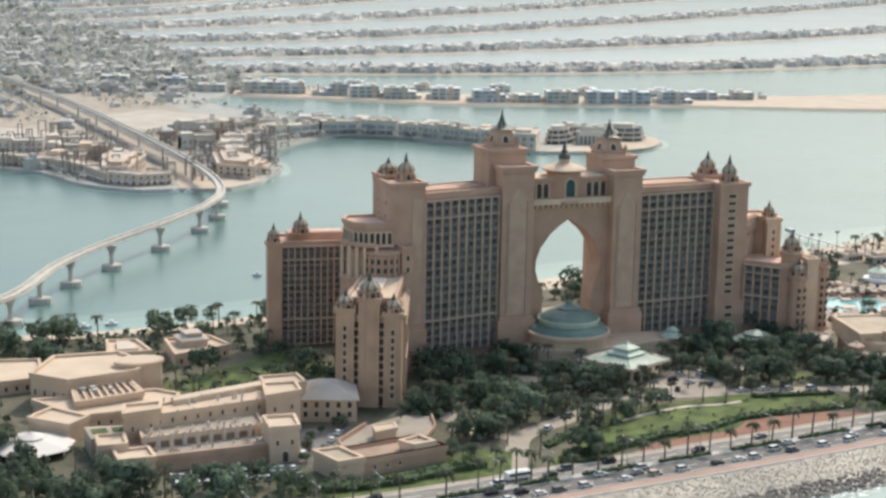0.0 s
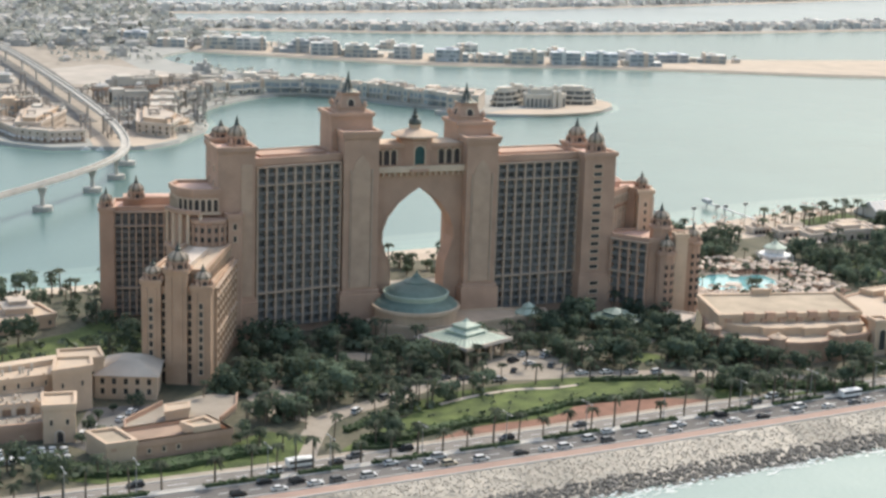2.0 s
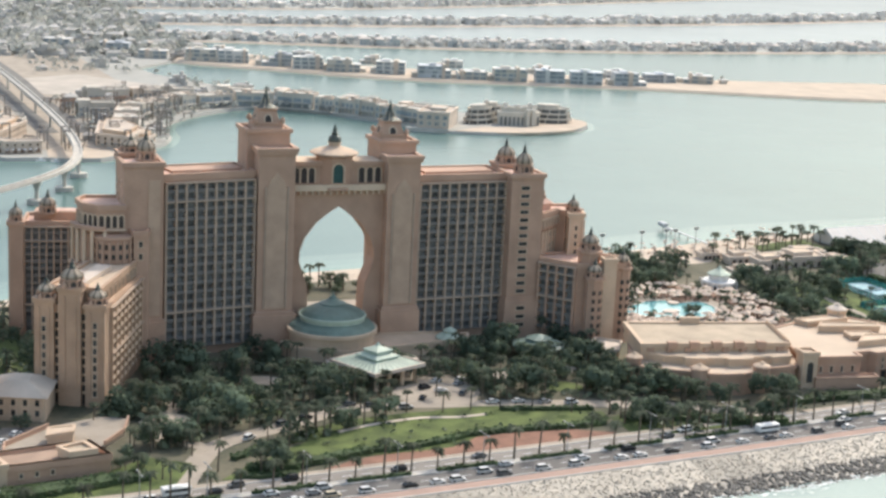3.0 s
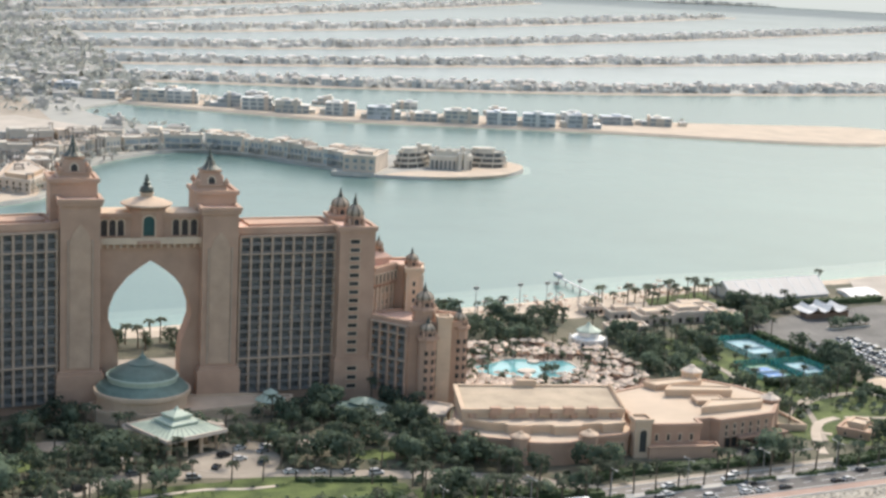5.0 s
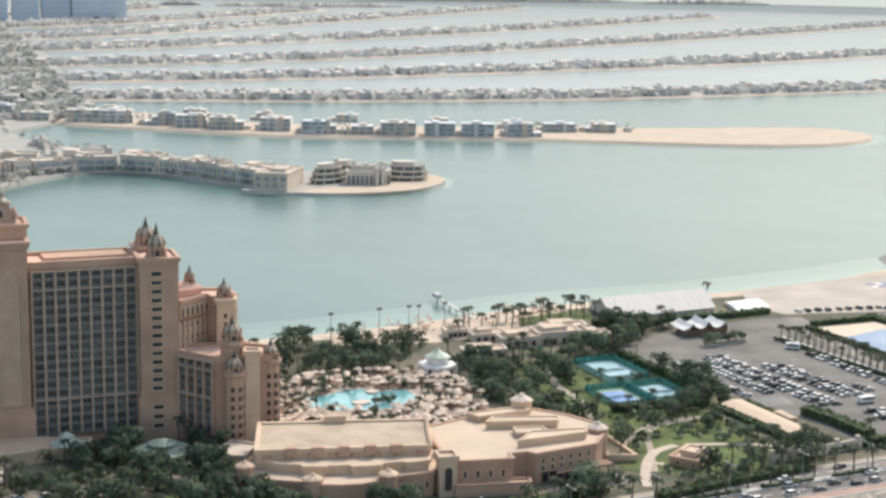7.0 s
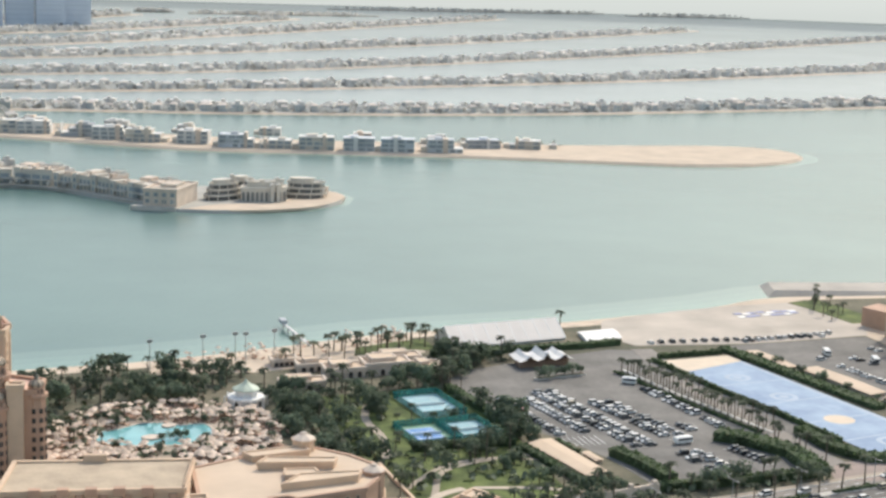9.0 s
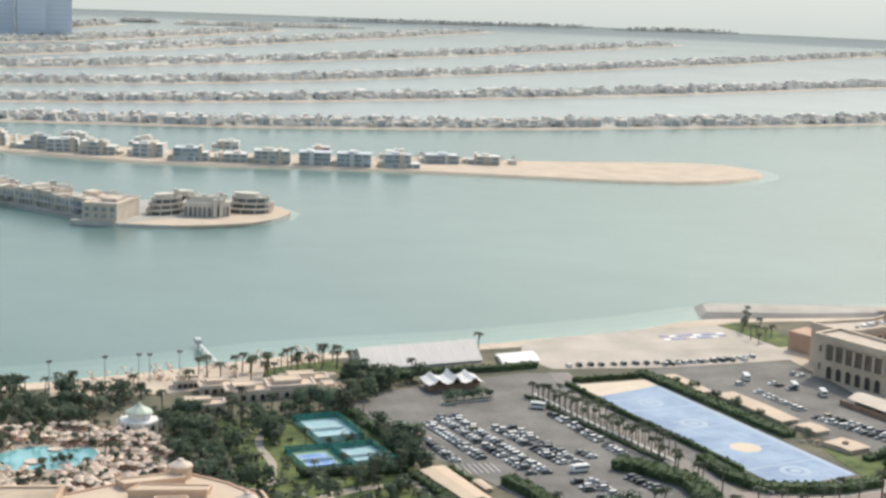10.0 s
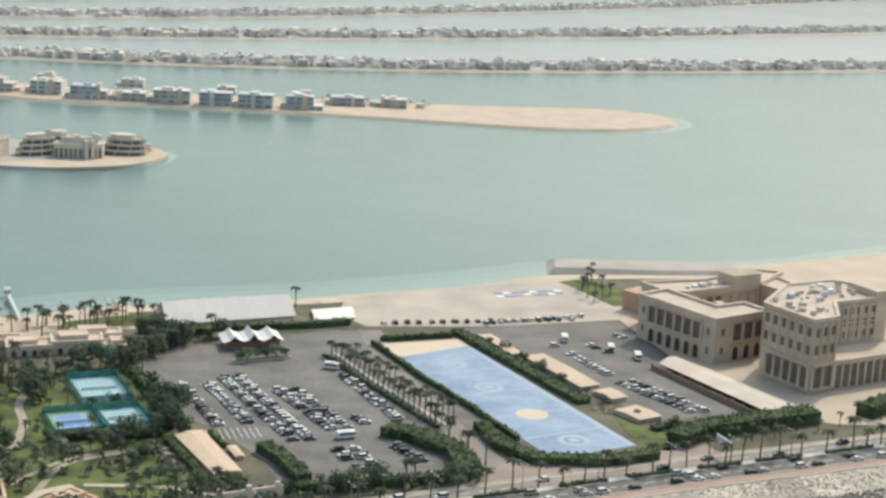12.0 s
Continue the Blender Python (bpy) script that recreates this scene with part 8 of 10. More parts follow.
tp = thing("timber_pergola", (2, 606, 2), "long dark timber pergola on tall posts", "pergola")
for k in range(9):
    for e in (0.0, 9.0):
        bm = bmesh.new()
        x, y = -22 + 5.6 * k - e * 0.2, 590 + 6.0 * k * 0.35 + e
        box(bm, x - 0.35, x + 0.35, y - 0.35, y + 0.35, 2.0, 9.6)
        part("post", bm, ARCH_BROWN, tp)
for e in (-0.5, 3.0, 6.2, 9.5):
    bm = bmesh.new()
    ribbon(bm, [(-25 - e * 0.2, 589 + e), (26 - e * 0.2, 608 + e)], 0.6, 10.3, 0.7)
    part("beam", bm, ARCH_BROWN, tp)
# pergolas, posts and stalls crowding the town
rg = random.Random(13)
WOOD = surf("weathered pergola timber", (0.27, 0.235, 0.205), 0.2, 0.1, 0.9, island=0.25)
cl = ([], [])
def slab(x0, x1, y0, y1, z0, z1):
    v, f = cl
    b = len(v)
    v.extend((x, y, z) for z in (z0, z1) for x, y in ((x0, y0), (x1, y0), (x1, y1), (x0, y1)))
    f.extend([(b + 4, b + 5, b + 6, b + 7)] + [(b + k, b + (k + 1) % 4, b + 4 + (k + 1) % 4, b + 4 + k) for k in range(4)])
for i in range(300):
    x, y = rg.uniform(-175, 60), rg.uniform(432, 660)
    if not inside((x, y), TRUNK) or -64 < x < -30 and y > 470:
        continue
    z, w, d = rg.choice((2.1, 2.1, 10.5, 12.0)), rg.uniform(2, 6), rg.uniform(2, 5)
    h = rg.uniform(2.4, 3.4) if z < 3 else rg.uniform(1.5, 3.0)
    zb = 2.1
    for px, py in ((0, 0), (w, 0), (w, d), (0, d)):
        slab(x + px - 0.2, x + px + 0.2, y + py - 0.2, y + py + 0.2, zb, z + h)
    for k in range(5):
        slab(x - 0.5, x + w + 0.5, y + d * k / 4 - 0.16, y + d * k / 4 + 0.16, z + h, z + h + 0.3)
tagged(new("pergolas", raw("pergolas", *cl, WOOD)), "weathered timber pergolas and stalls in the town", "pergola", "", "stuff")
# boats moored by the landing and near the beach
for k, (x, y, l) in enumerate(((-160, 98, 6), (-149, 100, 5), (-71, 172, 4), (-56, 408, 6), (-62, 412, 6), (-48, 405, 6))):
    bt = thing("motorboat", (x, y, 0), "small dark motorboat on the lagoon" if k < 3 else "small white motorboat by the town quay", "boat", "small boats")
    bm = bmesh.new()
    prism(bm, [(x - l / 2, y - 1), (x + l / 4, y - 1.1), (x + l / 2, y), (x + l / 4, y + 1.1), (x - l / 2, y + 1)], -0.2, 0.9)
    part("hull", bm, VILLA_GREY if k < 3 else WHITE, bt)
    bm = bmesh.new()
    box(bm, x - l / 6, x + l / 8, y - 0.7, y + 0.7, 0.9, 1.9)
    part("cabin", bm, WHITE, bt)

# ---- monorail ----
mono = thing("monorail", (-100, 240, 0), "curved pale concrete monorail track on piers over water", "monorail")
RAIL_LINE = [(-330, -20), (-250, 50), (-190, 105), (-160, 164), (-128, 211), (-93, 254), (-63, 297), (-46, 339), (-38, 402), (-38, 502), (-45, 658), (-58, 841), (-80, 1024), (-110, 1250)]
rl = smooth_line(RAIL_LINE, 8)
bm = bmesh.new()
ribbon(bm, rl, 5.2, 11.6, 0.5)
for s in (-1, 1):
    L2 = []
    for i, p in enumerate(rl):
        t = (rl[min(i + 1, len(rl) - 1)] - rl[max(i - 1, 0)]).normalized()
        L2.append(p + Vector((-t.y, t.x)) * 1.9 * s)
    ribbon(bm, L2, 0.8, 12.6, 1.6)
part("track_beam", bm, CONCRETE, mono)
for x, y in ((-186, 111), (-170, 146), (-153, 174), (-130, 204), (-100, 241), (-71, 283), (-54, 316), (-42, 356)):
    bm = bmesh.new()
    lathe(bm, [(4.6, -1.5), (4.6, 2.2), (4.2, 2.4)], 12, (x, y), 0, 0.75)
    base = part("pier_base", bm, CONCRETE, mono)
    bm = bmesh.new()
    lathe(bm, [(1.1, 2.3), (0.95, 6.8), (1.3, 8.0)], 10, (x, y))
    d = Vector((0.62, 0.78)) if y < 300 else Vector((0.2, 0.98))
    nrm = Vector((-d.y, d.x))
    vs = [(Vector((x, y)) + nrm * a + d * b) for b in (-0.6, 0.6) for a in (-0.8, 0.8)]
    prism(bm, [vs[0], vs[1], vs[3], vs[2]], 7.2, 11.1, 0, [Vector((x, y)) + nrm * a + d * b for a, b in ((-2.6, -0.6), (2.6, -0.6), (2.6, 0.6), (-2.6, 0.6))])
    part("pier", bm, CONCRETE, base)
for i in range(0, 12):
    p = rl[int(len(rl) * (0.42 + i * 0.045))]
    bm = bmesh.new()
    lathe(bm, [(0.8, 2.0), (0.8, 11.2)], 8, (p.x, p.y))
    part("column", bm, CONCRETE, mono)

# ---- fronds of the far palm island ----
def house_stuff(dst, x, y, ang, w, d, h, z=2.0, top=None, glass=None):
    """A plain far house: a body with a hipped or flat roof, a wing and window openings."""
    v, f = dst
    c, s = math.cos(ang), math.sin(ang)
    def add(px, py, pz):
        v.append((x + px * c - py * s, y + px * s + py * c, z + pz))
    def body(x0, x1, y0, y1, z0, z1):
        b = len(v)
        for pz in (z0, z1):
            for px, py in ((x0, y0), (x1, y0), (x1, y1), (x0, y1)):
                add(px, py, pz)
        f.extend((b + k, b + (k + 1) % 4, b + 4 + (k + 1) % 4, b + 4 + k) for k in range(4))
        f.append((b + 4, b + 5, b + 6, b + 7))
    body(-w / 2, w / 2, -d / 2, d / 2, 0, h)
    kind = rg.random()
    if kind < 0.45:
        v, f = top or dst
        b = len(v)
        for px, py in ((-1, -1), (1, -1), (1, 1), (-1, 1)):
            add(px * (w / 2 + 0.6), py * (d / 2 + 0.6), h + 0.05)
        add(-w / 4, 0, h + 1.8)
        add(w / 4, 0, h + 1.8)
        f.extend(((b, b + 1, b + 5, b + 4), (b + 2, b + 3, b + 4, b + 5), (b + 1, b + 2, b + 5), (b + 3, b, b + 4)))
    else:
        e = rg.uniform(-0.3, 0.1) * w
        body(e, e + w * rg.uniform(0.25, 0.45), -d / 3, d / 3, h, h + rg.uniform(1.5, 3.2))
    v, f = dst
    q = w / 2 * rg.choice((-1, 1))
    body(q - w * 0.25, q + w * 0.25, -d / 2 - 2.5, d / 4, 0, h * rg.uniform(0.45, 0.6))
    nw = 3
    v, f = glass or dst
    for i in range(nw):
        for k in range(int(h / 3.2)):
            x0 = -w / 2 + (i + 0.2) * w / nw
            x1 = x0 + 0.6 * w / nw
            for px, pz in ((x0, 0.8 + 3.2 * k), (x1, 0.8 + 3.2 * k), (x1, 2.6 + 3.2 * k), (x0, 2.6 + 3.2 * k)):
                add(px, -d / 2 - 0.06, pz)
            n = len(v)
            f.append((n - 4, n - 3, n - 2, n - 1))

def clump(dst, x, y, z, r, h, rng, n=7):
    """A rough leafy clump: a few tilted leaf cards round a crown."""
    v, f = dst
    for _ in range(n):
        a, e = rng.uniform(0, math.tau), rng.uniform(-0.2, 1.2)
        rr = r * rng.uniform(0.35, 1.0)
        cx, cy, cz = x + rr * math.cos(a) * math.cos(e), y + rr * math.sin(a) * math.cos(e), z + h * (0.55 + 0.45 * math.sin(e) * rng.uniform(0.6, 1))
        s = r * rng.uniform(0.35, 0.65)
        t = Vector((math.cos(a) + rng.uniform(-0.6, 0.6), math.sin(a) + rng.uniform(-0.6, 0.6), rng.uniform(0.2, 1.6))).normalized()
        u = t.orthogonal().normalized()
        w = t.cross(u)
        b = len(v)
        for i in range(5):
            g = math.tau * i / 5
            q = s * rng.uniform(0.7, 1.2)
            v.append((cx + q * (u.x * math.cos(g) + w.x * math.sin(g)), cy + q * (u.y * math.cos(g) + w.y * math.sin(g)), cz + q * (u.z * math.cos(g) + w.z * math.sin(g))))
        f.append(tuple(range(b, b + 5)))

FRONDS = [
    [(-500, 1170), (-100, 1140), (150, 1128), (400, 1084), (640, 1070), (900, 1098), (1180, 1150), (1480, 1225), (1700, 1290)],
    [(-500, 1340), (0, 1325), (212, 1330), (459, 1352), (750, 1420), (1100, 1530), (1560, 1720), (1900, 1880)],
    [(-500, 1530), (0, 1535), (223, 1560), (505, 1630), (882, 1820), (1404, 2130), (2125, 2610), (2400, 2800)],
    [(-500, 1780), (0, 1800), (238, 1845), (483, 1960), (788, 2140), (1187, 2420), (1750, 2860)],
    [(-500, 2020), (0, 2060), (252, 2122), (545, 2378), (950, 2780), (1448, 3300)],
    [(-500, 2300), (0, 2340), (300, 2480), (620, 2800), (900, 3140)],
    [(-500, 2620), (0, 2700), (300, 2900), (560, 3250)],
]
# sheet of paler water added to stand in for haze over the channels
CHANNEL_HAZE = water_material("channel water paled for haze", (0.238, 0.278, 0.268), (0.266, 0.306, 0.295), 0.27, 0.3)
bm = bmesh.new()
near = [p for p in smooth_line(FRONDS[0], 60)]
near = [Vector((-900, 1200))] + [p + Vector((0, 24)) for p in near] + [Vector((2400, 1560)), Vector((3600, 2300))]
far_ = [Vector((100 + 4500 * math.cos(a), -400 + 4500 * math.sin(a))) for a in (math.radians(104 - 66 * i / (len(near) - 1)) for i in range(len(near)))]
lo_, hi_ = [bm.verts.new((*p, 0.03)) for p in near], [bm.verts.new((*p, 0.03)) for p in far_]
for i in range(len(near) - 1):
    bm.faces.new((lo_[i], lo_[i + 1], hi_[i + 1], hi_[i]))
setting("channel_water", bm, CHANNEL_HAZE, "water between the far fronds, paled for haze", "water")
rg = random.Random(77)
# ground colour lightened to imitate haze over the fronds
FRONDGROUND = surf("frond ground paled for haze", (0.47, 0.46, 0.41), 0.15, 0.02, 0.95, fine=0.1)
for k, ln in enumerate(FRONDS):
    L = smooth_line(ln, 40)
    wdt = 58 if k < 3 else 70
    lo, hi = [], []
    for i, p in enumerate(L):
        t = (L[min(i + 1, len(L) - 1)] - L[max(i - 1, 0)]).normalized()
        nrm = Vector((-t.y, t.x))
        tip = min(1.0, (len(L) - 1 - i) / 3 + 0.12)
        lo.append(tuple(p))
        hi.append(tuple(p + nrm * wdt * tip))
    bm = bmesh.new()
    for i in range(len(L) - 1):
        prism(bm, [lo[i], lo[i + 1], hi[i + 1], hi[i]], -1, 1.6)
    setting("frond_island", bm, FRONDGROUND, "narrow planted frond of the palm island", "island")
    bm = bmesh.new()
    for i in range(len(L) - 1):
        t = (L[i + 1] - L[i]).normalized() * (5 if k < 2 else 3)
        o = Vector((t.y, -t.x))
        bm.faces.new([bm.verts.new(c) for c in ((*(L[i] + o), -0.2), (*(L[i + 1] + o), -0.2), (*L[i + 1], 1.66), (*L[i], 1.66))])
    setting("beach", bm, SAND, "thin strip of beach along a frond", "beach")
    hs, tr = ([], []), ([], [])
    dens = (15, 16, 20, 26, 34, 40, 50)[k]
    for off, sgn in ((14, 1), (wdt - 16, -1)):
        F = smooth_line(ln, dens)
        for i, p in enumerate(F[:-3]):
            t = (F[i + 1] - F[max(i - 1, 0)]).normalized()
            nrm = Vector((-t.y, t.x))
            if rg.random() < (0.86 if i < len(F) * 0.86 else 0.35):
                q = p + nrm * (off + rg.uniform(-3, 3))
                own = k == 0 and sgn == 1
                wl, tp, gl = (([], []), ([], []), ([], [])) if own else (hs, None, None)
                house_stuff(wl, q.x, q.y, math.atan2(t.y, t.x) + rg.uniform(-0.1, 0.1), rg.uniform(0.4, 0.8) * dens, rg.uniform(8, 13), rg.choice((4.0, 5.0, 6.4, 7.4)), 1.6, tp, gl)
                if own:
                    fh = thing("frond_villa", (q.x, q.y, 1.6), "hip-roofed pale villa among trees along the frond" if tp[0] else "flat-roofed pale villa among trees along the frond", "villa", "villas along the nearest frond")
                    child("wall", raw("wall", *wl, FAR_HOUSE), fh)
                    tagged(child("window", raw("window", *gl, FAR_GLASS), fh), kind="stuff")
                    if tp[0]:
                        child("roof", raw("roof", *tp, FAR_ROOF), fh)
    for i in range(int(2500 / (1 + 0.34 * k))):
        t = rg.random()
        j = min(int(t * (len(L) - 2)), len(L) - 3)
        p = L[j].lerp(L[j + 1], rg.random())
        d = (L[j + 1] - L[j]).normalized()
        q = p + Vector((-d.y, d.x)) * rg.uniform(5, wdt - 4) * (1 if j < len(L) - 6 else 0.6)
        r = rg.uniform(2.8, 5.6) * (1 + 0.14 * k)
        r *= 0.62 if rg.random() < 0.5 else 1.0
        clump(tr, q.x, q.y, 1.6, r, r * rg.uniform(0.8, 1.25), rg, 8 if k < 3 else 6)
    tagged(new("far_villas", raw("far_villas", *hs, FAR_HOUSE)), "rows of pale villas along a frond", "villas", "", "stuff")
    # upward normals keep the far trees evenly bright, as through haze
    tagged(new("far_trees", raw("far_trees", *tr, LEAF_HAZED, nrm=[(0.0, -0.25, 0.97)] * len(tr[0]))), "palms and garden trees along a frond, paled for haze", "trees", "", "stuff")
# crowded trunk of the palm, behind the town
bm = bmesh.new()
prism(bm, [(-900, 1000), (60, 960), (120, 1140), (160, 1400), (170, 1800), (150, 2600), (-100, 3400), (-900, 3400)], -1, 1.9)
setting("island", bm, TOWN, "broad sandy trunk of the palm island", "island")
hs, tr = ([], []), ([], [])
for i in range(4800):
    y = 960 + 2000 * rg.random() ** 1.6
    x = rg.uniform(-420, 150)
    if abs(x + 48 + (y - 800) * 0.11) < 22:
        continue
    if rg.random() < 0.16:
        house_stuff(hs, x, y, rg.uniform(-0.3, 0.3), rg.uniform(7, 17), rg.uniform(7, 12), rg.choice((3.4, 4.5, 5.8, 7.2)), 1.9)
    else:
        r = rg.uniform(3, 6.5)
        clump(tr, x, y, 1.9, r, r * 1.5, rg, 7)
for i in range(2400):
    x, y = rg.uniform(-330, 200), rg.uniform(440, 990)
    if not inside((x, y), TRUNK) or inside((x, y), [(-62, 690), (84, 640), (84, 820), (-62, 820)]) or abs(x + 46) < 24 or inside((x, y), [(-160, 600), (-80, 600), (-70, 740), (-160, 740)]):
        continue
    if rg.random() < 0.08:
        house_stuff(hs, x, y, rg.uniform(-0.5, 0.5), rg.uniform(4, 12), rg.uniform(4, 9), rg.choice((2.8, 4.0, 5.5, 7.0)), 2.1)
    else:
        r = rg.uniform(1.3, 3.0)
        clump(tr, x, y, 2.1, r, r * 1.7, rg, 7)
for i in range(900):
    t = rg.random()
    x = -100 + 690 * t
    base = 1030 - 0.55 * (x + 100) * 0.62
    y = base + rg.uniform(-6, 60)
    if not inside((x, y), inset(ISLE, 8)) or x > 590:
        continue
    r = rg.uniform(1.5, 3.4)
    clump(tr, x, y, 2.0, r, r * 1.6, rg, 8)
tagged(new("far_villas", raw("far_villas", *hs, TOWN_HOUSE)), "crowded pale houses on the palm island trunk", "villas", "", "stuff")
tagged(new("far_trees", raw("far_trees", *tr, LEAF_TOWN, nrm=[(0.0, -0.25, 0.97)] * len(tr[0]))), "trees between the far houses, paled for haze", "trees", "", "stuff")
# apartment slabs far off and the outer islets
# cladding and glazing share a pale blue-grey that stands in for haze
FARB = surf("apartment cladding in haze colour", (0.60, 0.635, 0.69), 0.06, 0.01, 0.8, fine=0.05)
FARB_BAND = surf("apartment glazing in haze colour", (0.55, 0.585, 0.64), 0.06, 0.01, 0.6, fine=0.05)
ap = thing("apartment_block", (300, 2610, 0), "huge grey apartment block far off in haze", "apartment block")
for i, (x, w, h) in enumerate(((176, 46, 96), (228, 50, 104), (282, 50, 104), (334, 46, 98), (116, 50, 100), (56, 50, 96))):
    bm = bmesh.new()
    box(bm, x, x + w + 1.4, 2590 + i % 2 * 10, 2630, 1.5, h)
    for j in range(4):
        box(bm, x + 3 + j * w / 4.4, x + 4 + j * w / 4.4 + 3, 2600, 2610, h, h + 6 + 3 * (j % 2))
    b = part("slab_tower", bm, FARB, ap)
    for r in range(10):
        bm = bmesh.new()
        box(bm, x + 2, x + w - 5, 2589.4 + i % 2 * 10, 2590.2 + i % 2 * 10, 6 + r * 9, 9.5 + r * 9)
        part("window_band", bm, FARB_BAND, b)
for c, rx, ry in (((900, 3350), 230, 22), ((1500, 3750), 420, 34), ((606, 3400), 46, 16), ((2300, 3650), 380, 40)):
    bm = bmesh.new()
    prism(bm, blobpoly(c, rx, ry, 28, 0.2, int(c[0])), -1, 2)
    setting("islet", bm, SANDLOT, "thin far outer island in haze", "island")
    tr = ([], [])
    for i in range(160):
        a, q = rg.uniform(0, math.tau), math.sqrt(rg.random()) * 0.9
        clump(tr, c[0] + rx * q * math.cos(a), c[1] + ry * q * math.sin(a), 2, rg.uniform(4, 7), rg.uniform(4, 7), rg, 5)
    tagged(new("far_trees", raw("far_trees", *tr, LEAF_HAZED, nrm=[(0.0, -0.25, 0.97)] * len(tr[0]))), "tree line on a far outer island, paled for haze", "trees", "", "stuff")

# ---- plants ----
def broad_crown(seed, r=3.6, h=6.4, n=300):
    """A crown of many small leaf cards gathered into uneven lobes."""
    g = random.Random(seed)
    lobes = [(Vector((g.uniform(-0.6, 0.6) * r, g.uniform(-0.6, 0.6) * r, h * g.uniform(0.45, 0.85))), r * g.uniform(0.4, 0.68)) for _ in range(7)]
    v, f, nn = [], [], []
    for _ in range(n):
        c, lr = g.choice(lobes)
        d = Vector((g.gauss(0, 1), g.gauss(0, 1), g.gauss(0.25, 0.9))).normalized()
        p = c + d * lr * g.uniform(0.75, 1.08)
        t = (d + Vector((g.uniform(-0.6, 0.6), g.uniform(-0.6, 0.6), g.uniform(-0.4, 0.6)))).normalized()
        u = t.orthogonal().normalized()
        w = t.cross(u)
        s = r * g.uniform(0.09, 0.17)
        b = len(v)
        for k in range(4):
            a = math.tau * k / 4 + g.uniform(-0.3, 0.3)
            q = s * g.uniform(0.7, 1.25)
            v.append(tuple(p + u * (q * math.cos(a)) + w * (q * math.sin(a)) + t * g.uniform(-0.1, 0.1)))
        f.append((b, b + 1, b + 2, b + 3))
        nn += [tuple((d + Vector((0, 0, 0.35)) + t * 0.35).normalized())] * 4
    return v, f, nn

def trunk_mesh(h, r0, r1, bend, seed, limbs=0):
    g = random.Random(seed)
    bm = bmesh.new()
    n, segs = 6, 5
    rings = []
    for i in range(segs + 1):
        t = i / segs
        x = bend * t * t
        r = r0 + (r1 - r0) * t
        rings.append([bm.verts.new((x + r * math.cos(math.tau * k / n), r * math.sin(math.tau * k / n), h * t - 0.15)) for k in range(n)])
    for a, b in zip(rings, rings[1:]):
        for k in range(n):
            bm.faces.new((a[k], a[(k + 1) % n], b[(k + 1) % n], b[k]))
    for i in range(limbs):
        a, e = math.tau * i / limbs + g.uniform(-0.4, 0.4), g.uniform(0.6, 1.0)
        s = Vector((bend * 0.4, 0, h * 0.7))
        q = s + Vector((math.cos(a), math.sin(a), e)) * h * 0.55
        vs = [bm.verts.new(s + Vector((math.cos(j * 2.1), math.sin(j * 2.1), 0)) * r1 * 0.8) for j in range(3)]
        vt = [bm.verts.new(q + Vector((math.cos(j * 2.1), math.sin(j * 2.1), 0)) * r1 * 0.3) for j in range(3)]
        for j in range(3):
            bm.faces.new((vs[j], vs[(j + 1) % 3], vt[(j + 1) % 3], vt[j]))
    return data("trunk", bm, BARK)

def palm_crown(seed, top, bend, n=17, L=2.9):
    """Drooping folded fronds round the head of a palm."""
    g = random.Random(seed)
    v, f = [], []
    for i in range(n):
        a = math.tau * i / n * 2.4 + g.uniform(-0.3, 0.3)
        rise = g.uniform(-0.1, 1.0)
        l = L * g.uniform(0.8, 1.1)
        c, s = math.cos(a), math.sin(a)
        pts = []
        for k in range(5):
            t = k / 4
            pts.append((l * t * (1 - 0.12 * t), rise * l * 0.62 * t - 0.85 * l * t * t * (0.75 + 0.2 * g.random())))
        wd = (0.12, 0.40, 0.46, 0.34, 0.06)
        b = len(v)
        for (r, z), w in zip(pts, wd):
            w = w * L / 2.9
            for o, dz in ((-w, -0.16 * w * 3), (0, 0.0), (w, -0.16 * w * 3)):
                v.append((bend + c * r - s * o, s * r + c * o, top + z + dz))
        for k in range(4):
            for j in range(2):
                p = b + k * 3 + j
                f.append((p, p + 1, p + 4, p + 3))
    return v, f

def crown_mesh(name, v, f, nn, m):
    return raw(name, v, f, m, nrm=nn)

PALMS = []
for i, (h, bend) in enumerate(((7.2, 0.3), (8.6, -0.5), (6.2, 0.2), (9.6, 0.6))):
    PALMS.append((trunk_mesh(h, 0.30, 0.19, bend, i), raw("crown", *palm_crown(50 + i, h - 0.1, bend), LEAF_PALM)))
TREES = []
for i, (r, h) in enumerate(((3.4, 6.2), (4.2, 7.2), (2.8, 5.0), (4.8, 7.8))):
    TREES.append((trunk_mesh(h * 0.45, 0.28, 0.2, 0.1, 20 + i, 3), crown_mesh("crown", *broad_crown(70 + i, r, h), LEAF)))

def plant(kind, x, y, z, s, turn, proto, lab, cat, group):
    ob = new(kind)
    ob.matrix_basis = Matrix.Translation((x, y, z)) @ Matrix.Rotation(turn, 4, 'Z') @ Matrix.Scale(s, 4)
    tagged(ob, lab, cat, group)
    for nm, me in (("trunk", proto[0]), ("crown", proto[1])):
        c = new(nm, me)
        c.parent = ob
    return ob

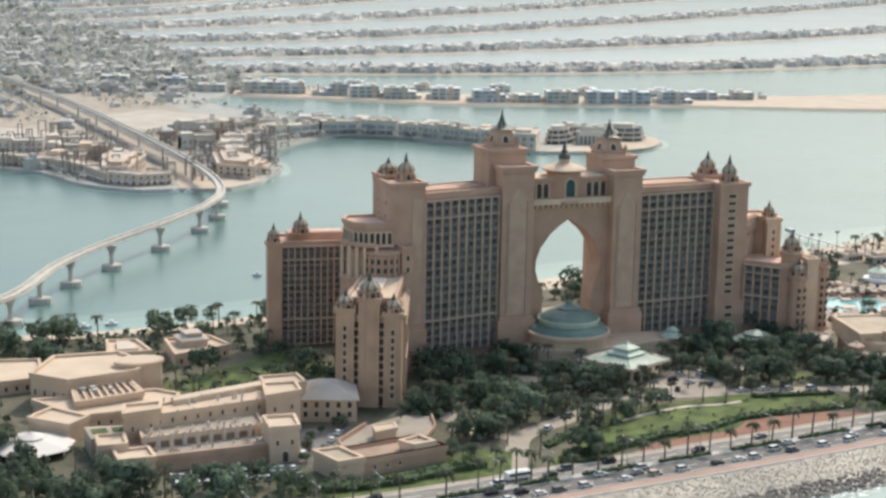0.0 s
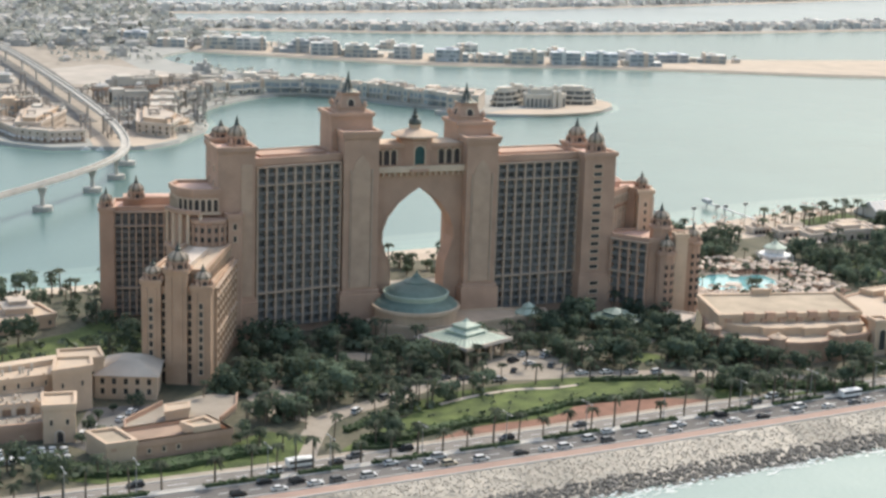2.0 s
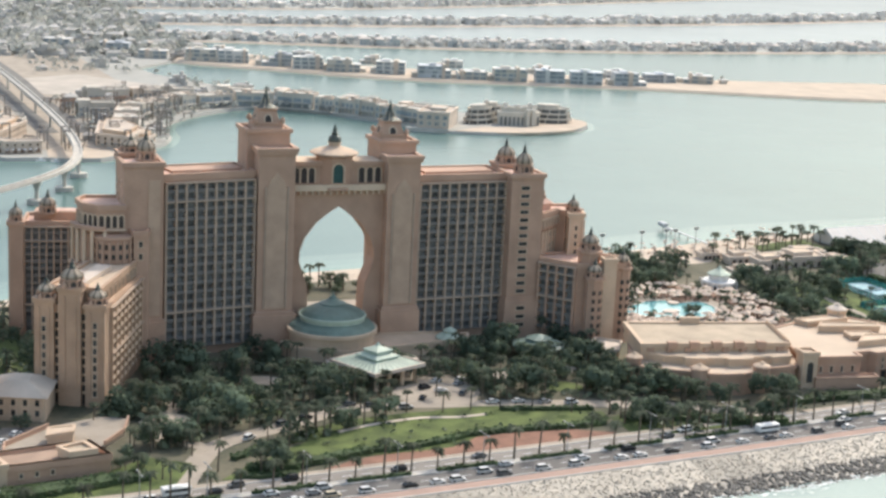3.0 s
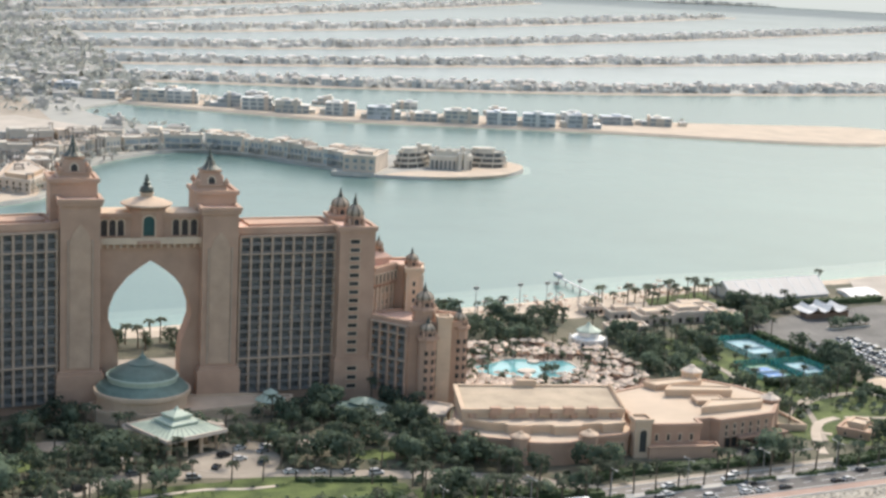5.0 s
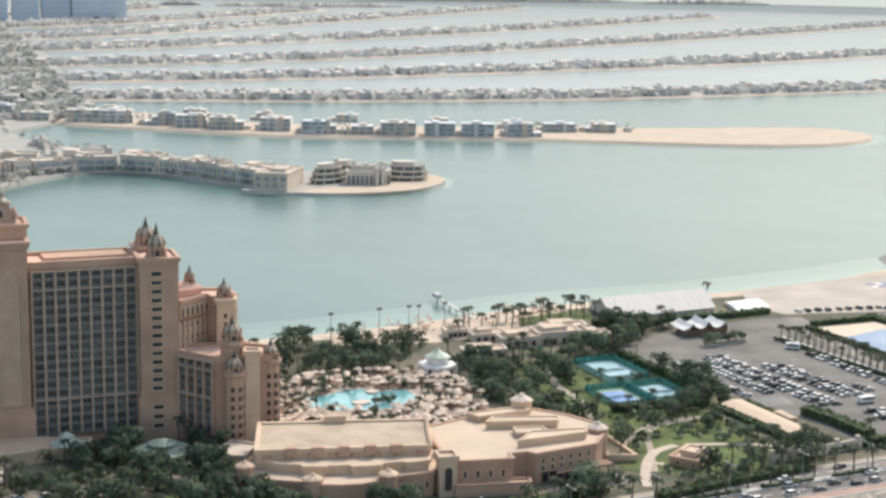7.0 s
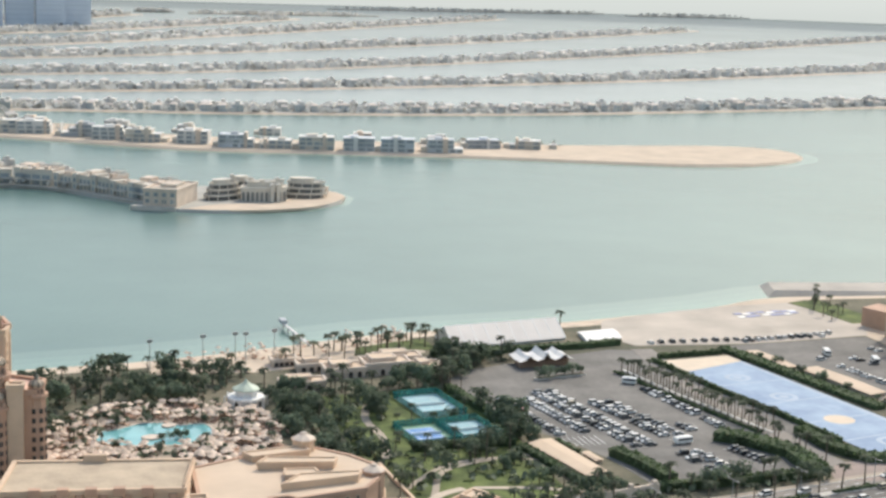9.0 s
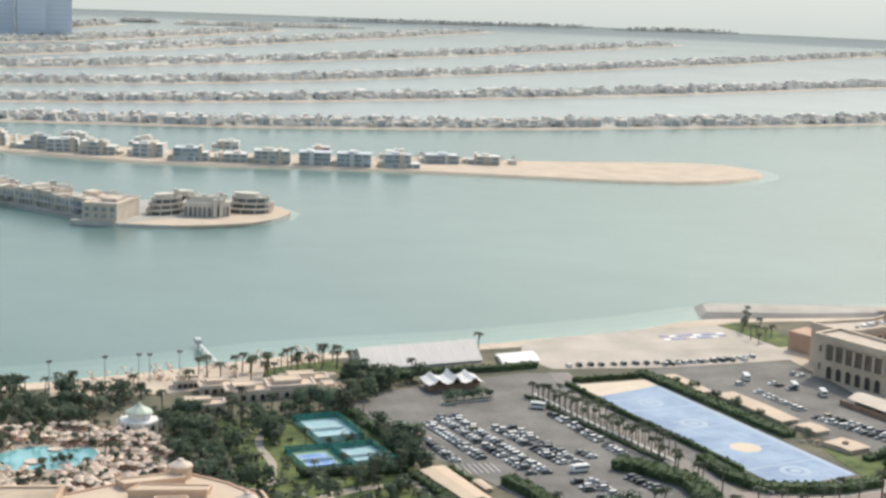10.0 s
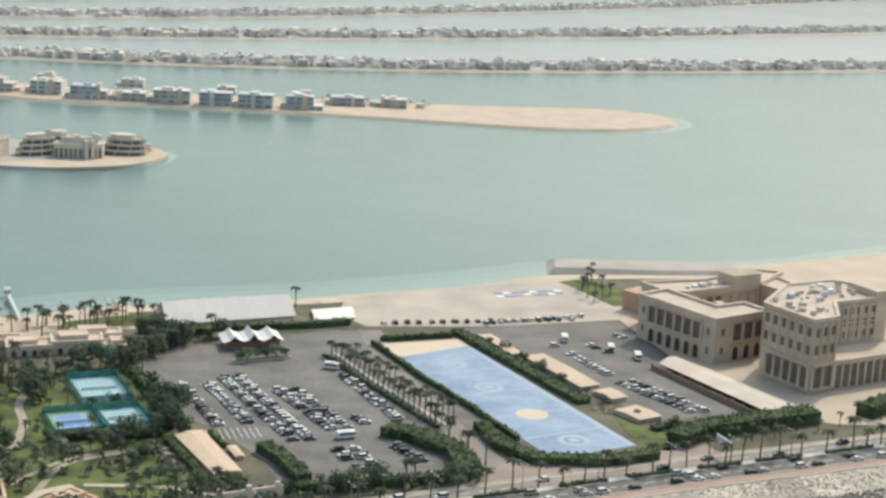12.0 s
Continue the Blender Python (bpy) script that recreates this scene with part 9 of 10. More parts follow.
# rows of palms that can be counted
rg = random.Random(31)
def palm_at(x, y, lab, group, s=1.0, z=LAND, k=None):
    plant("date_palm" if "date palm" in lab else "palm_tree", x, y, z, s * rg.uniform(0.9, 1.12), rg.uniform(0, 6.28), PALMS[rg.randrange(4) if k is None else k], lab, "palm", group)
ROADPALMS = along_coast(17.0, 1.0)
for i in range(0, len(ROADPALMS), 8):
    p = ROADPALMS[i]
    if -175 < p.x < 520:
        palm_at(p.x, p.y, "slender date palm beside the coast road", "palms along the coast road", 1.0)
for t in range(23):
    q = Vector((328, 72)).lerp(Vector((344, -12)), t / 22)
    palm_at(q.x, q.y, "date palm in the double row by the car park", "palms along the car park", 0.78)
    q = q + Vector((4.4, 0.8))
    palm_at(q.x, q.y, "date palm in the double row by the car park", "palms along the car park", 0.8)
for t in range(6):
    plant("palm_tree", 292.5 + t * 3.6, 68.8 + t * 0.6, 4.6, 0.62, t * 1.3, TREES[t % 3], "bushy round-headed palm in the car park planter", "palm", "palms in the planter")
for x, y in ((-26, 76), (-20, 80), (-14, 76), (-8, 81), (-2, 79), (3, 82), (7, 77), (12, 81), (16, 83), (20, 80), (24, 76), (-1, 72), (9, 72)):
    palm_at(x, y, "tall beach palm seen through the arch", "palms behind the hotel", 1.1)
for i in range(22):
    plant("broad_tree", rg.uniform(-30, 30), rg.uniform(63, 84), LAND, rg.uniform(0.6, 0.9), rg.uniform(0, 6), TREES[i % 3], "dark leafy tree on the ground behind the arch", "tree", "trees behind the hotel")
for i in range(26):
    x = 200 + i * 5.2 + rg.uniform(-2, 2)
    if 266 < x < 330:
        continue
    palm_at(x, 112 + (x - 200) * 0.22 + rg.uniform(-6, 8), "tall palm along the lagoon beach", "palms along the beach", rg.uniform(0.8, 1.15))
for x, y in ((344, -20), (342, -26), (345, -35), (343, -42), (341, -14), (346, -50)):
    palm_at(x, y, "palm at the car park entrance", "palms at the entrance", 0.95)
for i in range(12):
    palm_at(468 + rg.uniform(-6, 14), 140 + i * 4, "palm beside the far beach lawn", "palms by the far lawn", 0.8)
for i in range(9):
    palm_at(432 + i * 9.5, -44 + i * 2.2, "young palm before the sandy forecourt", "palms by the forecourt", 0.6)

for i in range(18):
    palm_at(222 + i * 2.8 + rg.uniform(-2, 2), 121 + i * 0.7 + rg.uniform(-5, 6), "tall palm along the lagoon beach", "palms along the beach", rg.uniform(0.7, 1.0))

for x, y in ((393, 80), (396, 71), (398, 56), (400, 44), (403, 30), (406, 14), (408, 4), (421, -25), (434, -28)):
    plant("small_tree", x, y, LAND, rg.uniform(0.4, 0.6), rg.uniform(0, 6), TREES[rg.randrange(3)], "small leafy tree by the sheds beside the sports court", "tree", "trees by the sheds")

# planting between the parasols of the pool terrace
for i in range(110):
    x, y = rg.uniform(104, 180), rg.uniform(4, 84)
    if not inside((x, y), deck) or inside((x, y), inset(pool_in, -1.5)):
        continue
    if i % 3:
        palm_at(x, y, "feathery palm between parasols on the pool terrace", "palms on the pool terrace", 0.75)
    elif i % 2:
        plant("small_tree", x, y, LAND, rg.uniform(0.35, 0.6), rg.uniform(0, 6), TREES[i % 3], "small leafy tree between parasols on the pool terrace", "tree", "trees on the pool terrace")
for x, y in ((144.5, 22), (147, 24), (147.5, 21), (150, 23.5)):
    plant("small_tree", x, y, 4.1, 0.42, x, TREES[0], "small leafy tree on the pool island", "tree", "trees on the pool terrace")

# garden: places that stay open
LAWN = [(-49, -105), (-35, -93), (-15, -84), (9, -73), (30, -72), (57, -83), (54, -98), (20, -98), (4, -107), (-41, -112)]
OPEN = [[(193, -86), (203, -60), (213, -47), (228, -43), (240, -46), (262, -57), (260, -65), (240, -54), (222, -53), (213, -60), (206, -72), (203, -86)], [(164, -82), (198, -76), (194, -66), (164, -72)], [(-84, -126), (-72, -98), (-62, -84), (-44, -74), (-36, -82), (-44, -100), (-54, -116), (-66, -126)], [(-94, -132), (-76, -106), (-64, -90), (-48, -82), (-42, -92), (-56, -104), (-60, -132)], [(-120, -100), (-84, -92), (-76, -80), (-72, -67), (-90, -61), (-106, -70)], [(-96, -106), (-76, -92), (-66, -96), (-66, -108), (-84, -112)], [(152, -84), (200, -84), (200, -62), (152, -70)], [(84, -66), (100, -80), (138, -86), (138, -70), (110, -70)], blobpoly((64, -24), 11, 11, 10, 0, 1), blobpoly((37, -10), 6, 6, 10, 0, 1), blobpoly((220, -65), 12, 11, 10, 0, 1), [(196, -70), (206, -62), (222, -48), (214, -46), (196, -62)],
        *[blobpoly(c, r, r, 10, 0.0, 1) for c, r in (((-70, -67), 7.5), ((-48, -50), 8), ((-34, -34), 7), ((-74, -80), 6), ((-40, -66), 6), ((42, -44), 8), ((58, -58), 7), ((66, -40), 6), ((34, -26), 6), ((-90, -70), 5))],
        [(188, 82), (264, 90), (264, 122), (186, 114)], [(-34, 24), (34, 24), (38, 130), (-38, 130)], [(98, 108), (150, 112), (200, 118), (262, 136), (262, 170), (98, 140)],
        [(-49, -105), (-35, -93), (-15, -84), (9, -73), (30, -72), (57, -83), (60, -108), (20, -113), (-41, -118)],
        [(-81, -130), (-58, -92), (-40, -76), (-22, -64), (14, -62), (40, -67), (92, -81), (112, -94), (112, -102), (90, -92), (40, -78), (-4, -72), (-36, -84), (-54, -100), (-70, -130)],
        blobpoly((17, -58), 15, 14, 16, 0.0, 1), blobpoly((0.4, -42.5), 14, 14, 12, 0, 1), pod, [(81, -60), (96, -74), (112, -80), (164, -81), (196, -62), (197, -38), (178, -22), (142, -36), (92, -28), (76, -34)],
        [(-104, -44), (-84, -53), (-64, -6), (-28, 0), (-28, 20), (-68, 48), (-106, 50), (-106, 30), (-86, 6)], [(-30, -2), (30, -2), (30, 24), (-30, 24)], [(28, 2), (74, -2), (84, -16), (104, -16), (106, 4), (92, 24), (28, 24)],
        [(-184, -94), (-172, -108), (-132, -108), (-128, -95), (-116, -64), (-98, -62), (-98, -34), (-115, -34), (-150, -20), (-150, 2), (-168, 4), (-202, -16), (-204, -46)], [(-130, -114), (-88, -108), (-80, -94), (-80, -80), (-92, -74), (-120, -84)],
        [(-148, 10), (-140, 52), (-116, 46), (-112, 8)], [(-166, 22), (-163, 46), (-148, 43), (-147, 22)], [(-208, -2), (-203, 30), (-185, 27), (-187, 0)],
        inset(deck, 4), lot, [(346, -76), (404, -60), (404, 92), (346, 112)], [(217, -6), (255, -2), (256, 24), (250, 57), (230, 58), (217, 24)], [(252, -10), (264, -12), (274, -54), (258, -56)],
        [(188, 66), (262, 80), (262, 108), (196, 114), (188, 80)], [(285, 82), (318, 84), (318, 98), (285, 96)], [(270, 100), (356, 108), (480, 106), (470, 180), (270, 165)], blobpoly((176, 55), 8, 8, 10, 0, 1),
        [(210, -69), (218, -75), (228, -69), (221, -59)], [(208, -62), (210, -46), (222, -42), (234, -46), (240, -56), (238, -64), (225, -72)], [(404, -20), (480, -20), (480, 110), (404, 110)], [(207, 0), (207, 40), (216, 44), (219, 4)],
         [(196, -72), (204, -60), (214, -88), (206, -92)]]
GARDENS = [([(262, 94), (294, 100), (290, 113), (268, 112)], 16, 0.8), ([(256, -4), (262, -8), (262, 30), (259, 70), (254, 64), (257, 30)], 11, 0.6), ([(216, 26), (227, 28), (227, 58), (218, 62), (208, 46)], 9, 0.7), ([(-16, -62), (-4, -66), (20, -70), (34, -66), (34, -48), (26, -40), (20, -30), (-18, -30), (-18, -50)], 24, 0.45), ([(184, 4), (206, 0), (206, 44), (190, 56), (182, 30)], 20, 0.7), ([(-88, -92), (-78, -84), (-64, -84), (-56, -96), (-66, -108), (-80, -116), (-90, -110)], 9, 0.4), ([(-90, -62), (-84, -54), (-74, -60), (-74, -66)], 8, 0.7), ([(-60, -84), (-26, -62), (-14, -58), (-26, -76), (-48, -92)], 18, 0.5), ([(-52, -98), (-30, -84), (-6, -78), (-20, -86), (-46, -102)], 16, 0.2),
           ([(34, -70), (60, -78), (100, -96), (112, -106), (70, -108), (60, -96), (58, -84)], 22, 0.6), ([(-60, -106), (-52, -102), (-50, -114), (-64, -119)], 6, 0.5), ([(-52, -110), (-24, -103), (4, -101), (10, -98), (10, -102), (-20, -107), (-50, -116)], 15, 0.95),
           ([(-62, -104), (-46, -80), (-20, -66), (-14, -40), (-26, -6), (-60, -12), (-82, -58), (-84, -92)], 64, 0.8), ([(14, -64), (28, -44), (30, -14), (74, -6), (86, -20), (80, -60), (96, -80), (112, -94), (92, -80), (40, -66)], 68, 0.78),
           ([(76, -66), (96, -82), (112, -84), (140, -82), (196, -70), (260, -68), (262, -78), (190, -88), (112, -98), (92, -90)], 24, 0.5), ([(-206, 30), (-206, 76), (-150, 74), (-88, 80), (-108, 52), (-118, 20), (-150, 4), (-186, 4)], 52, 0.6),
           ([(-240, -124), (-240, 0), (-204, -20), (-206, -70), (-184, -98), (-160, -106), (-130, -110), (-128, -122), (-200, -124)], 110, 0.7), ([(104, 20), (100, 106), (150, 108), (200, 114), (190, 100), (160, 62), (128, 62), (108, 46)], 58, 0.5),
           ([(178, 4), (186, 34), (180, 60), (190, 100), (226, 116), (262, 108), (268, 94), (256, 76), (256, 40), (262, 10), (252, 0), (216, -6), (216, 60), (196, 40)], 50, 0.5),
           ([(182, -24), (200, -42), (196, -66), (206, -84), (256, -74), (256, -54), (252, -10), (216, -8), (190, 4)], 34, 0.5), ([(-100, -40), (-160, -24), (-150, 4), (-118, 24), (-106, 40), (-86, 4)], 24, 0.5),
           ([(256, -74), (282, -66), (340, -66), (340, -60), (282, -60), (260, -56)], 14, 0.5), ([(250, 60), (262, 78), (276, 92), (270, 112), (240, 116)], 30, 0.6), ([(-130, -34), (-150, -30), (-148, -48), (-128, -46)], 10, 0.7),
           ([(-60, 34), (-66, 84), (-30, 92), (0, 98), (30, 100), (60, 106), (96, 108), (98, 40), (70, 30), (0, 30)], 90, 0.6), ([(322, -12), (346, -30), (340, -58), (326, -30)], 9, 0.9), ([(280, -26), (286, -22), (292, -56), (282, -60)], 7, 0.9)]
spots = []
for poly, n, br in GARDENS:
    xs, ys = [p[0] for p in poly], [p[1] for p in poly]
    k, tries = 0, 0
    while k < n and tries < n * 60:
        tries += 1
        x, y = rg.uniform(min(xs), max(xs)), rg.uniform(min(ys), max(ys))
        if not inside((x, y), poly) or any(inside((x, y), o) for o in OPEN):
            continue
        if any((x - a) ** 2 + (y - b) ** 2 < 9.5 for a, b, _ in spots[-260:]):
            continue
        spots.append((x, y, rg.random() < br))
        k += 1
rg.shuffle(spots)
nb = npalm = 0
bulk, bulkp, bulkt = ([], []), ([], []), ([], [])
PCROWN = [palm_crown(90 + i, 7.0 + i, 0.2, 13, 2.7) for i in range(2)]
BCROWN = [broad_crown(170 + i, 3.4 + 0.6 * i, 6.0 + i * 0.8, 170) for i in range(3)]
bulkn = []
def merge(dst, v, f, x, y, z, s, a):
    V, F = dst
    b = len(V)
    c, d = math.cos(a) * s, math.sin(a) * s
    V.extend((x + px * c - py * d, y + px * d + py * c, z + pz * s) for px, py, pz in v)
    F.extend(tuple(b + i for i in q) for q in f)
for x, y, broad in spots:
    s, a = rg.uniform(0.65, 1.3), rg.uniform(0, 6.28)
    if broad and nb < 290:
        nb += 1
        plant("garden_tree", x, y, LAND, s, a, TREES[rg.randrange(4)], "dark green garden tree", "tree", "garden trees")
    elif not broad and npalm < 150:
        npalm += 1
        palm_at(x, y, "date palm in the hotel gardens", "garden palms", rg.uniform(0.8, 1.1))
    elif broad:
        v, f, nn = BCROWN[rg.randrange(3)]
        merge(bulk, v, f, x, y, LAND, s, a)
        bulkn += [(p * math.cos(a) - q * math.sin(a), p * math.sin(a) + q * math.cos(a), w) for p, q, w in nn]
    else:
        i = rg.randrange(2)
        merge(bulkp, *PCROWN[i], x, y, LAND, s, a)
        merge(bulkt, [(r * math.cos(math.tau * k / 4), r * math.sin(math.tau * k / 4), h) for r, h in ((0.28, -0.1), (0.18, 6.9 + i)) for k in range(4)], [(k, (k + 1) % 4, 4 + (k + 1) % 4, 4 + k) for k in range(4)], x, y, LAND, s, a)
# undergrowth between the trees
under = ([], [])
for poly, n, br in GARDENS:
    xs, ys = [p[0] for p in poly], [p[1] for p in poly]
    for _ in range(n * 7):
        x, y = rg.uniform(min(xs), max(xs)), rg.uniform(min(ys), max(ys))
        if inside((x, y), poly) and not any(inside((x, y), o) for o in OPEN):
            r = rg.uniform(0.9, 2.2)
            clump(under, x, y, LAND, r, r * rg.uniform(0.8, 1.3), rg, 7)
for _ in range(70):
    x, y = rg.uniform(-49, 57), rg.uniform(-112, -76)
    r = rg.uniform(0.5, 1.1)
    if inside((x, y), LAWN):
        clump(under, x, y, 4.1, r, r * 1.3, rg, 6)
for _ in range(150):
    x, y = rg.uniform(105, 182), rg.uniform(-14, 60)
    r = rg.uniform(0.8, 1.9)
    if inside((x, y), deck) and not inside((x, y), pool_in):
        clump(under, x, y, 4.05, r, r * 1.8, rg, 9)
tagged(new("tree_canopy", raw("tree_canopy", *bulk, LEAF, nrm=bulkn)), "closed dark canopy of garden trees", "trees", "", "stuff")
tagged(new("palm_canopy", raw("palm_canopy", *bulkp, LEAF_PALM)), "scattered palm heads in the gardens", "palms", "", "stuff")
tagged(new("palm_trunks", raw("palm_trunks", *bulkt, BARK)), "thin palm trunks in the gardens", "trunks", "", "stuff")
tagged(new("undergrowth", raw("undergrowth", *under, UNDER)), "low bushes and ground cover under trees", "bushes", "", "stuff")

# trees standing before the tennis courts
for x, y, s in ((219, -8, 0.6), (224, -9.5, 0.75), (229, -8, 0.5), (233.5, -9.5, 0.7), (238, -8.5, 0.55), (243, -10, 0.8), (249, -9, 0.6), (236, 25.5, 0.55), (243, 26.5, 0.6)):
    plant("small_tree", x, y, LAND, s, x * 0.7, TREES[int(x) % 3], "small leafy tree before the tennis nets", "tree", "trees by the tennis courts")
for x, y in ((222, 22), (228, 25), (232, -10), (247, 25), (251, -11)):
    palm_at(x, y, "date palm before the tennis nets", "palms by the tennis courts", 0.75)
# small trees in the service yard
for x, y in ((-126, -84), (-122, -76), (-117, -70), (-110, -66), (-129, -94), (-123, -97), (-86, -98), (-82, -104), (-88, -104)):
    plant("garden_tree", x, y, LAND, rg.uniform(0.45, 0.75), rg.uniform(0, 6), TREES[rg.randrange(4)], "small tree beside the restaurant yard", "tree", "yard trees")
# palms beside the drive and the lawn
for x, y in ((-82, -88), (-78, -84), (-75, -76), (-73, -72), (-84, -94), (-90, -66), (-72, -64), (-68, -98), (-88, -112)):
    palm_at(x, y, "date palm beside the restaurant terrace", "palms by the restaurant", 0.75)
for x, y in ((-64, -112), (-46, -91), (-38, -84.5), (-30, -80), (-22, -76), (-14, -73.5), (-6, -72), (2, -72.5), (-79, -114), (-68, -92), (-57, -85), (-48, -78), (-38, -73), (-28, -66), (-20, -60), (28, -66), (36, -68.5), (46, -70), (56, -73), (66, -76), (76, -80), (88, -85), (14, -61), (30, -58), (12, -75), (20, -75), (30, -76), (40, -79), (50, -84)):
    palm_at(x + rg.uniform(-1, 1), y + rg.uniform(-1, 1), "date palm beside the hotel drive", "palms along the hotel drive", 0.85)

# hedges with leafy edges
def hedge(line, w, h, lab, step=1.6):
    bm = bmesh.new()
    ribbon(bm, line, w * 0.82, LAND + h * 0.86, h)
    ob = thing("hedge", (line[0][0], line[0][1], LAND), lab, "hedge", "clipped hedges")
    part("core", bm, HEDGE, ob)
    v, f = [], []
    for a, b in zip(line, line[1:]):
        a, b = Vector(a), Vector(b)
        d = b - a
        n = max(1, int(d.length * w * 0.9))
        nrm = Vector((-d.y, d.x)).normalized()
        for _ in range(n):
            p = a + d * rg.random() + nrm * rg.uniform(-0.5, 0.5) * w
            clump((v, f), p.x, p.y, LAND, rg.uniform(0.7, 1.2), h * rg.uniform(0.85, 1.15), rg, 5)
    child("foliage", raw("foliage", v, f, HEDGE), ob)
hedge([(-58, -104), (-50, -97.5), (-40, -91), (-30, -85)], 2.4, 1.4, "dark hedge between the drive and the lawn")
hedge([(-56, -112), (-44, -113), (-34, -109.5), (-20, -105)], 4.0, 1.8, "dark shrub border below the lawn")
hedge([(-22, -105.5), (-8, -104.5), (2, -101.5), (10, -98.5)], 2.8, 1.5, "dark shrub border below the lawn")
hedge([(-60, -117), (-54, -119), (-44, -118.5)], 2.6, 1.3, "dark shrub border beside the coast road")
hedge([(8, -98), (22, -96), (40, -96.5), (56, -95)], 2.6, 1.5, "dark shrub border below the lawn")
hedge([(30, -77), (44, -79.5), (58, -82)], 2.4, 1.3, "clipped hedge above the lawn")
hedge([(64, -92), (80, -96), (100, -104), (112, -104)], 5.0, 1.8, "dark hedge below the conference hall")
hedge([(112, -92), (134, -87), (160, -87), (184, -82)], 4.0, 2.0, "bright hedge below the conference hall")
hedge([(196, -92), (224, -85), (252, -79)], 5.0, 2.2, "dark hedge along the park")
hedge([(254.5, -12), (260.5, -51), (272, -52.5)], 3.2, 2.0, "dark hedge round the service shed")
hedge([(268.8, -8), (270.8, -22)], 1.6, 1.6, "narrow hedge beside the service shed")
hedge([(219, -7), (236, -6.5), (254, -8)], 4.0, 2.6, "dark shrub belt below the tennis courts")
hedge([(255, -4), (257, 30), (253, 62)], 3.6, 2.8, "dark shrub belt between tennis courts and car park")
hedge([(385, 98), (387.6, 88), (392.2, 58), (396.6, 30), (401, 4)], 6.2, 2.0, "broad clipped hedge beside the sports court")
hedge([(413, -27), (422, -24), (432, -30)], 4.0, 1.8, "bright clipped hedge by the small shed")
hedge([(347.5, 86), (353, 40), (360, 0), (364, -30)], 1.6, 2.2, "narrow clipped hedge along the sports court")
hedge([(352, 90), (382, 93)], 2.0, 2.2, "narrow clipped hedge at the court's end")
hedge([(356, -16), (356, -36), (362, -50), (384, -55), (402, -52)], 6.0, 3.0, "broad dark hedge round the court's corner")
hedge([(414, -43), (426, -34), (450, -29), (474, -25)], 9.5, 5.0, "broad dark hedge beside the forecourt")
hedge([(324, -16), (332, -24), (340, -40), (338, -58)], 9.0, 3.6, "broad dark hedge at the car park corner")
hedge([(280, -62), (310, -62), (338, -60)], 4.0, 3.0, "long dark hedge before the car park")
hedge([(282, -26), (286, -40), (288, -56)], 6.0, 3.4, "broad dark hedge beside the car park lane")
hedge([(494, -25), (504, -20), (516, -14), (530, -10)], 8.0, 5.5, "dark trees and shrubs on the sandy forecourt")
hedge([(276, 114), (300, 112), (328, 113), (346, 116)], 4.0, 2.6, "dark hedge along the marquee")
bm = bmesh.new()
ribbon(bm, [(330.2, 76), (335.4, 40), (346.6, -14)], 1.2, 4.28, 0.3)
setting("kerb", bm, KERB, "pale kerb walk between the palm rows", "kerb")
hedge([(326, 72), (331, 40), (342, -14)], 1.8, 1.0, "low hedge under the palm row")
hedge([(262, 112), (276, 110), (290, 108)], 5.0, 3.0, "dark hedge by the beach lawn")
hedge([(-138, -112), (-128, -118.5), (-111, -118.5), (-90, -113), (-82, -112)], 6.5, 1.8, "bright low hedge before the restaurant")
L = along_coast(15.2, 2.0)
for i0 in range(256, 600, 13):
    hedge([tuple(p) for p in L[i0:i0 + 10:3]], 1.5, 1.0, "low clipped hedge on the road median")

# ---- vehicles ----
def car_body(l, w, h, tail=0.12, nose=0.26):
    bm = bmesh.new()
    prof = [(-l / 2, 0.35), (-l / 2, 0.8), (-l / 2 + 0.15, 0.95), (l / 2 - 0.9, 0.9), (l / 2 - 0.1, 0.72), (l / 2, 0.35)]
    a, b = ([bm.verts.new((x, s * w / 2, z)) for x, z in prof] for s in (-1, 1))
    bm.faces.new(a)
    bm.faces.new(b)
    for i in range(6):
        bm.faces.new((a[i], a[(i + 1) % 6], b[(i + 1) % 6], b[i]))
    r0, r1 = -l / 2 + l * tail + 0.3, l / 2 - l * nose - 0.75
    vs = [bm.verts.new((x, s * w * 0.40, h)) for x in (r0, r1) for s in (-1, 1)]
    vt = [bm.verts.new((x, s * w * 0.40, h - 0.06)) for x in (r0 - 0.05, r1 + 0.05) for s in (-1, 1)]
    bm.faces.new((vs[0], vs[1], vs[3], vs[2]))
    bm.faces.new((vt[0], vt[2], vt[3], vt[1]))
    for i, j in ((0, 1), (1, 3), (3, 2), (2, 0)):
        bm.faces.new((vs[i], vs[j], vt[j], vt[i]))
    return bm
def car_glass(l, w, h, tail=0.12, nose=0.26):
    bm = bmesh.new()
    lo = [(-l / 2 + l * tail * 0.4, 0.92), (l / 2 - l * nose, 0.9)]
    hi = [(-l / 2 + l * tail + 0.3, h - 0.03), (l / 2 - l * nose - 0.75, h - 0.03)]
    v = [bm.verts.new((x, s * w * q, z)) for (x, z), q in ((lo[0], 0.47), (lo[1], 0.47), (hi[1], 0.40), (hi[0], 0.40)) for s in (-1, 1)]
    for q in ((0, 2, 4, 6), (1, 7, 5, 3), (0, 6, 7, 1), (2, 3, 5, 4)):
        bm.faces.new([v[i] for i in q])
    return bm
bm = bmesh.new()
lathe(bm, [(0.34, -0.11), (0.34, 0.11)], 8)
bmesh.ops.rotate(bm, matrix=Matrix.Rotation(math.pi / 2, 3, 'X'), verts=bm.verts)
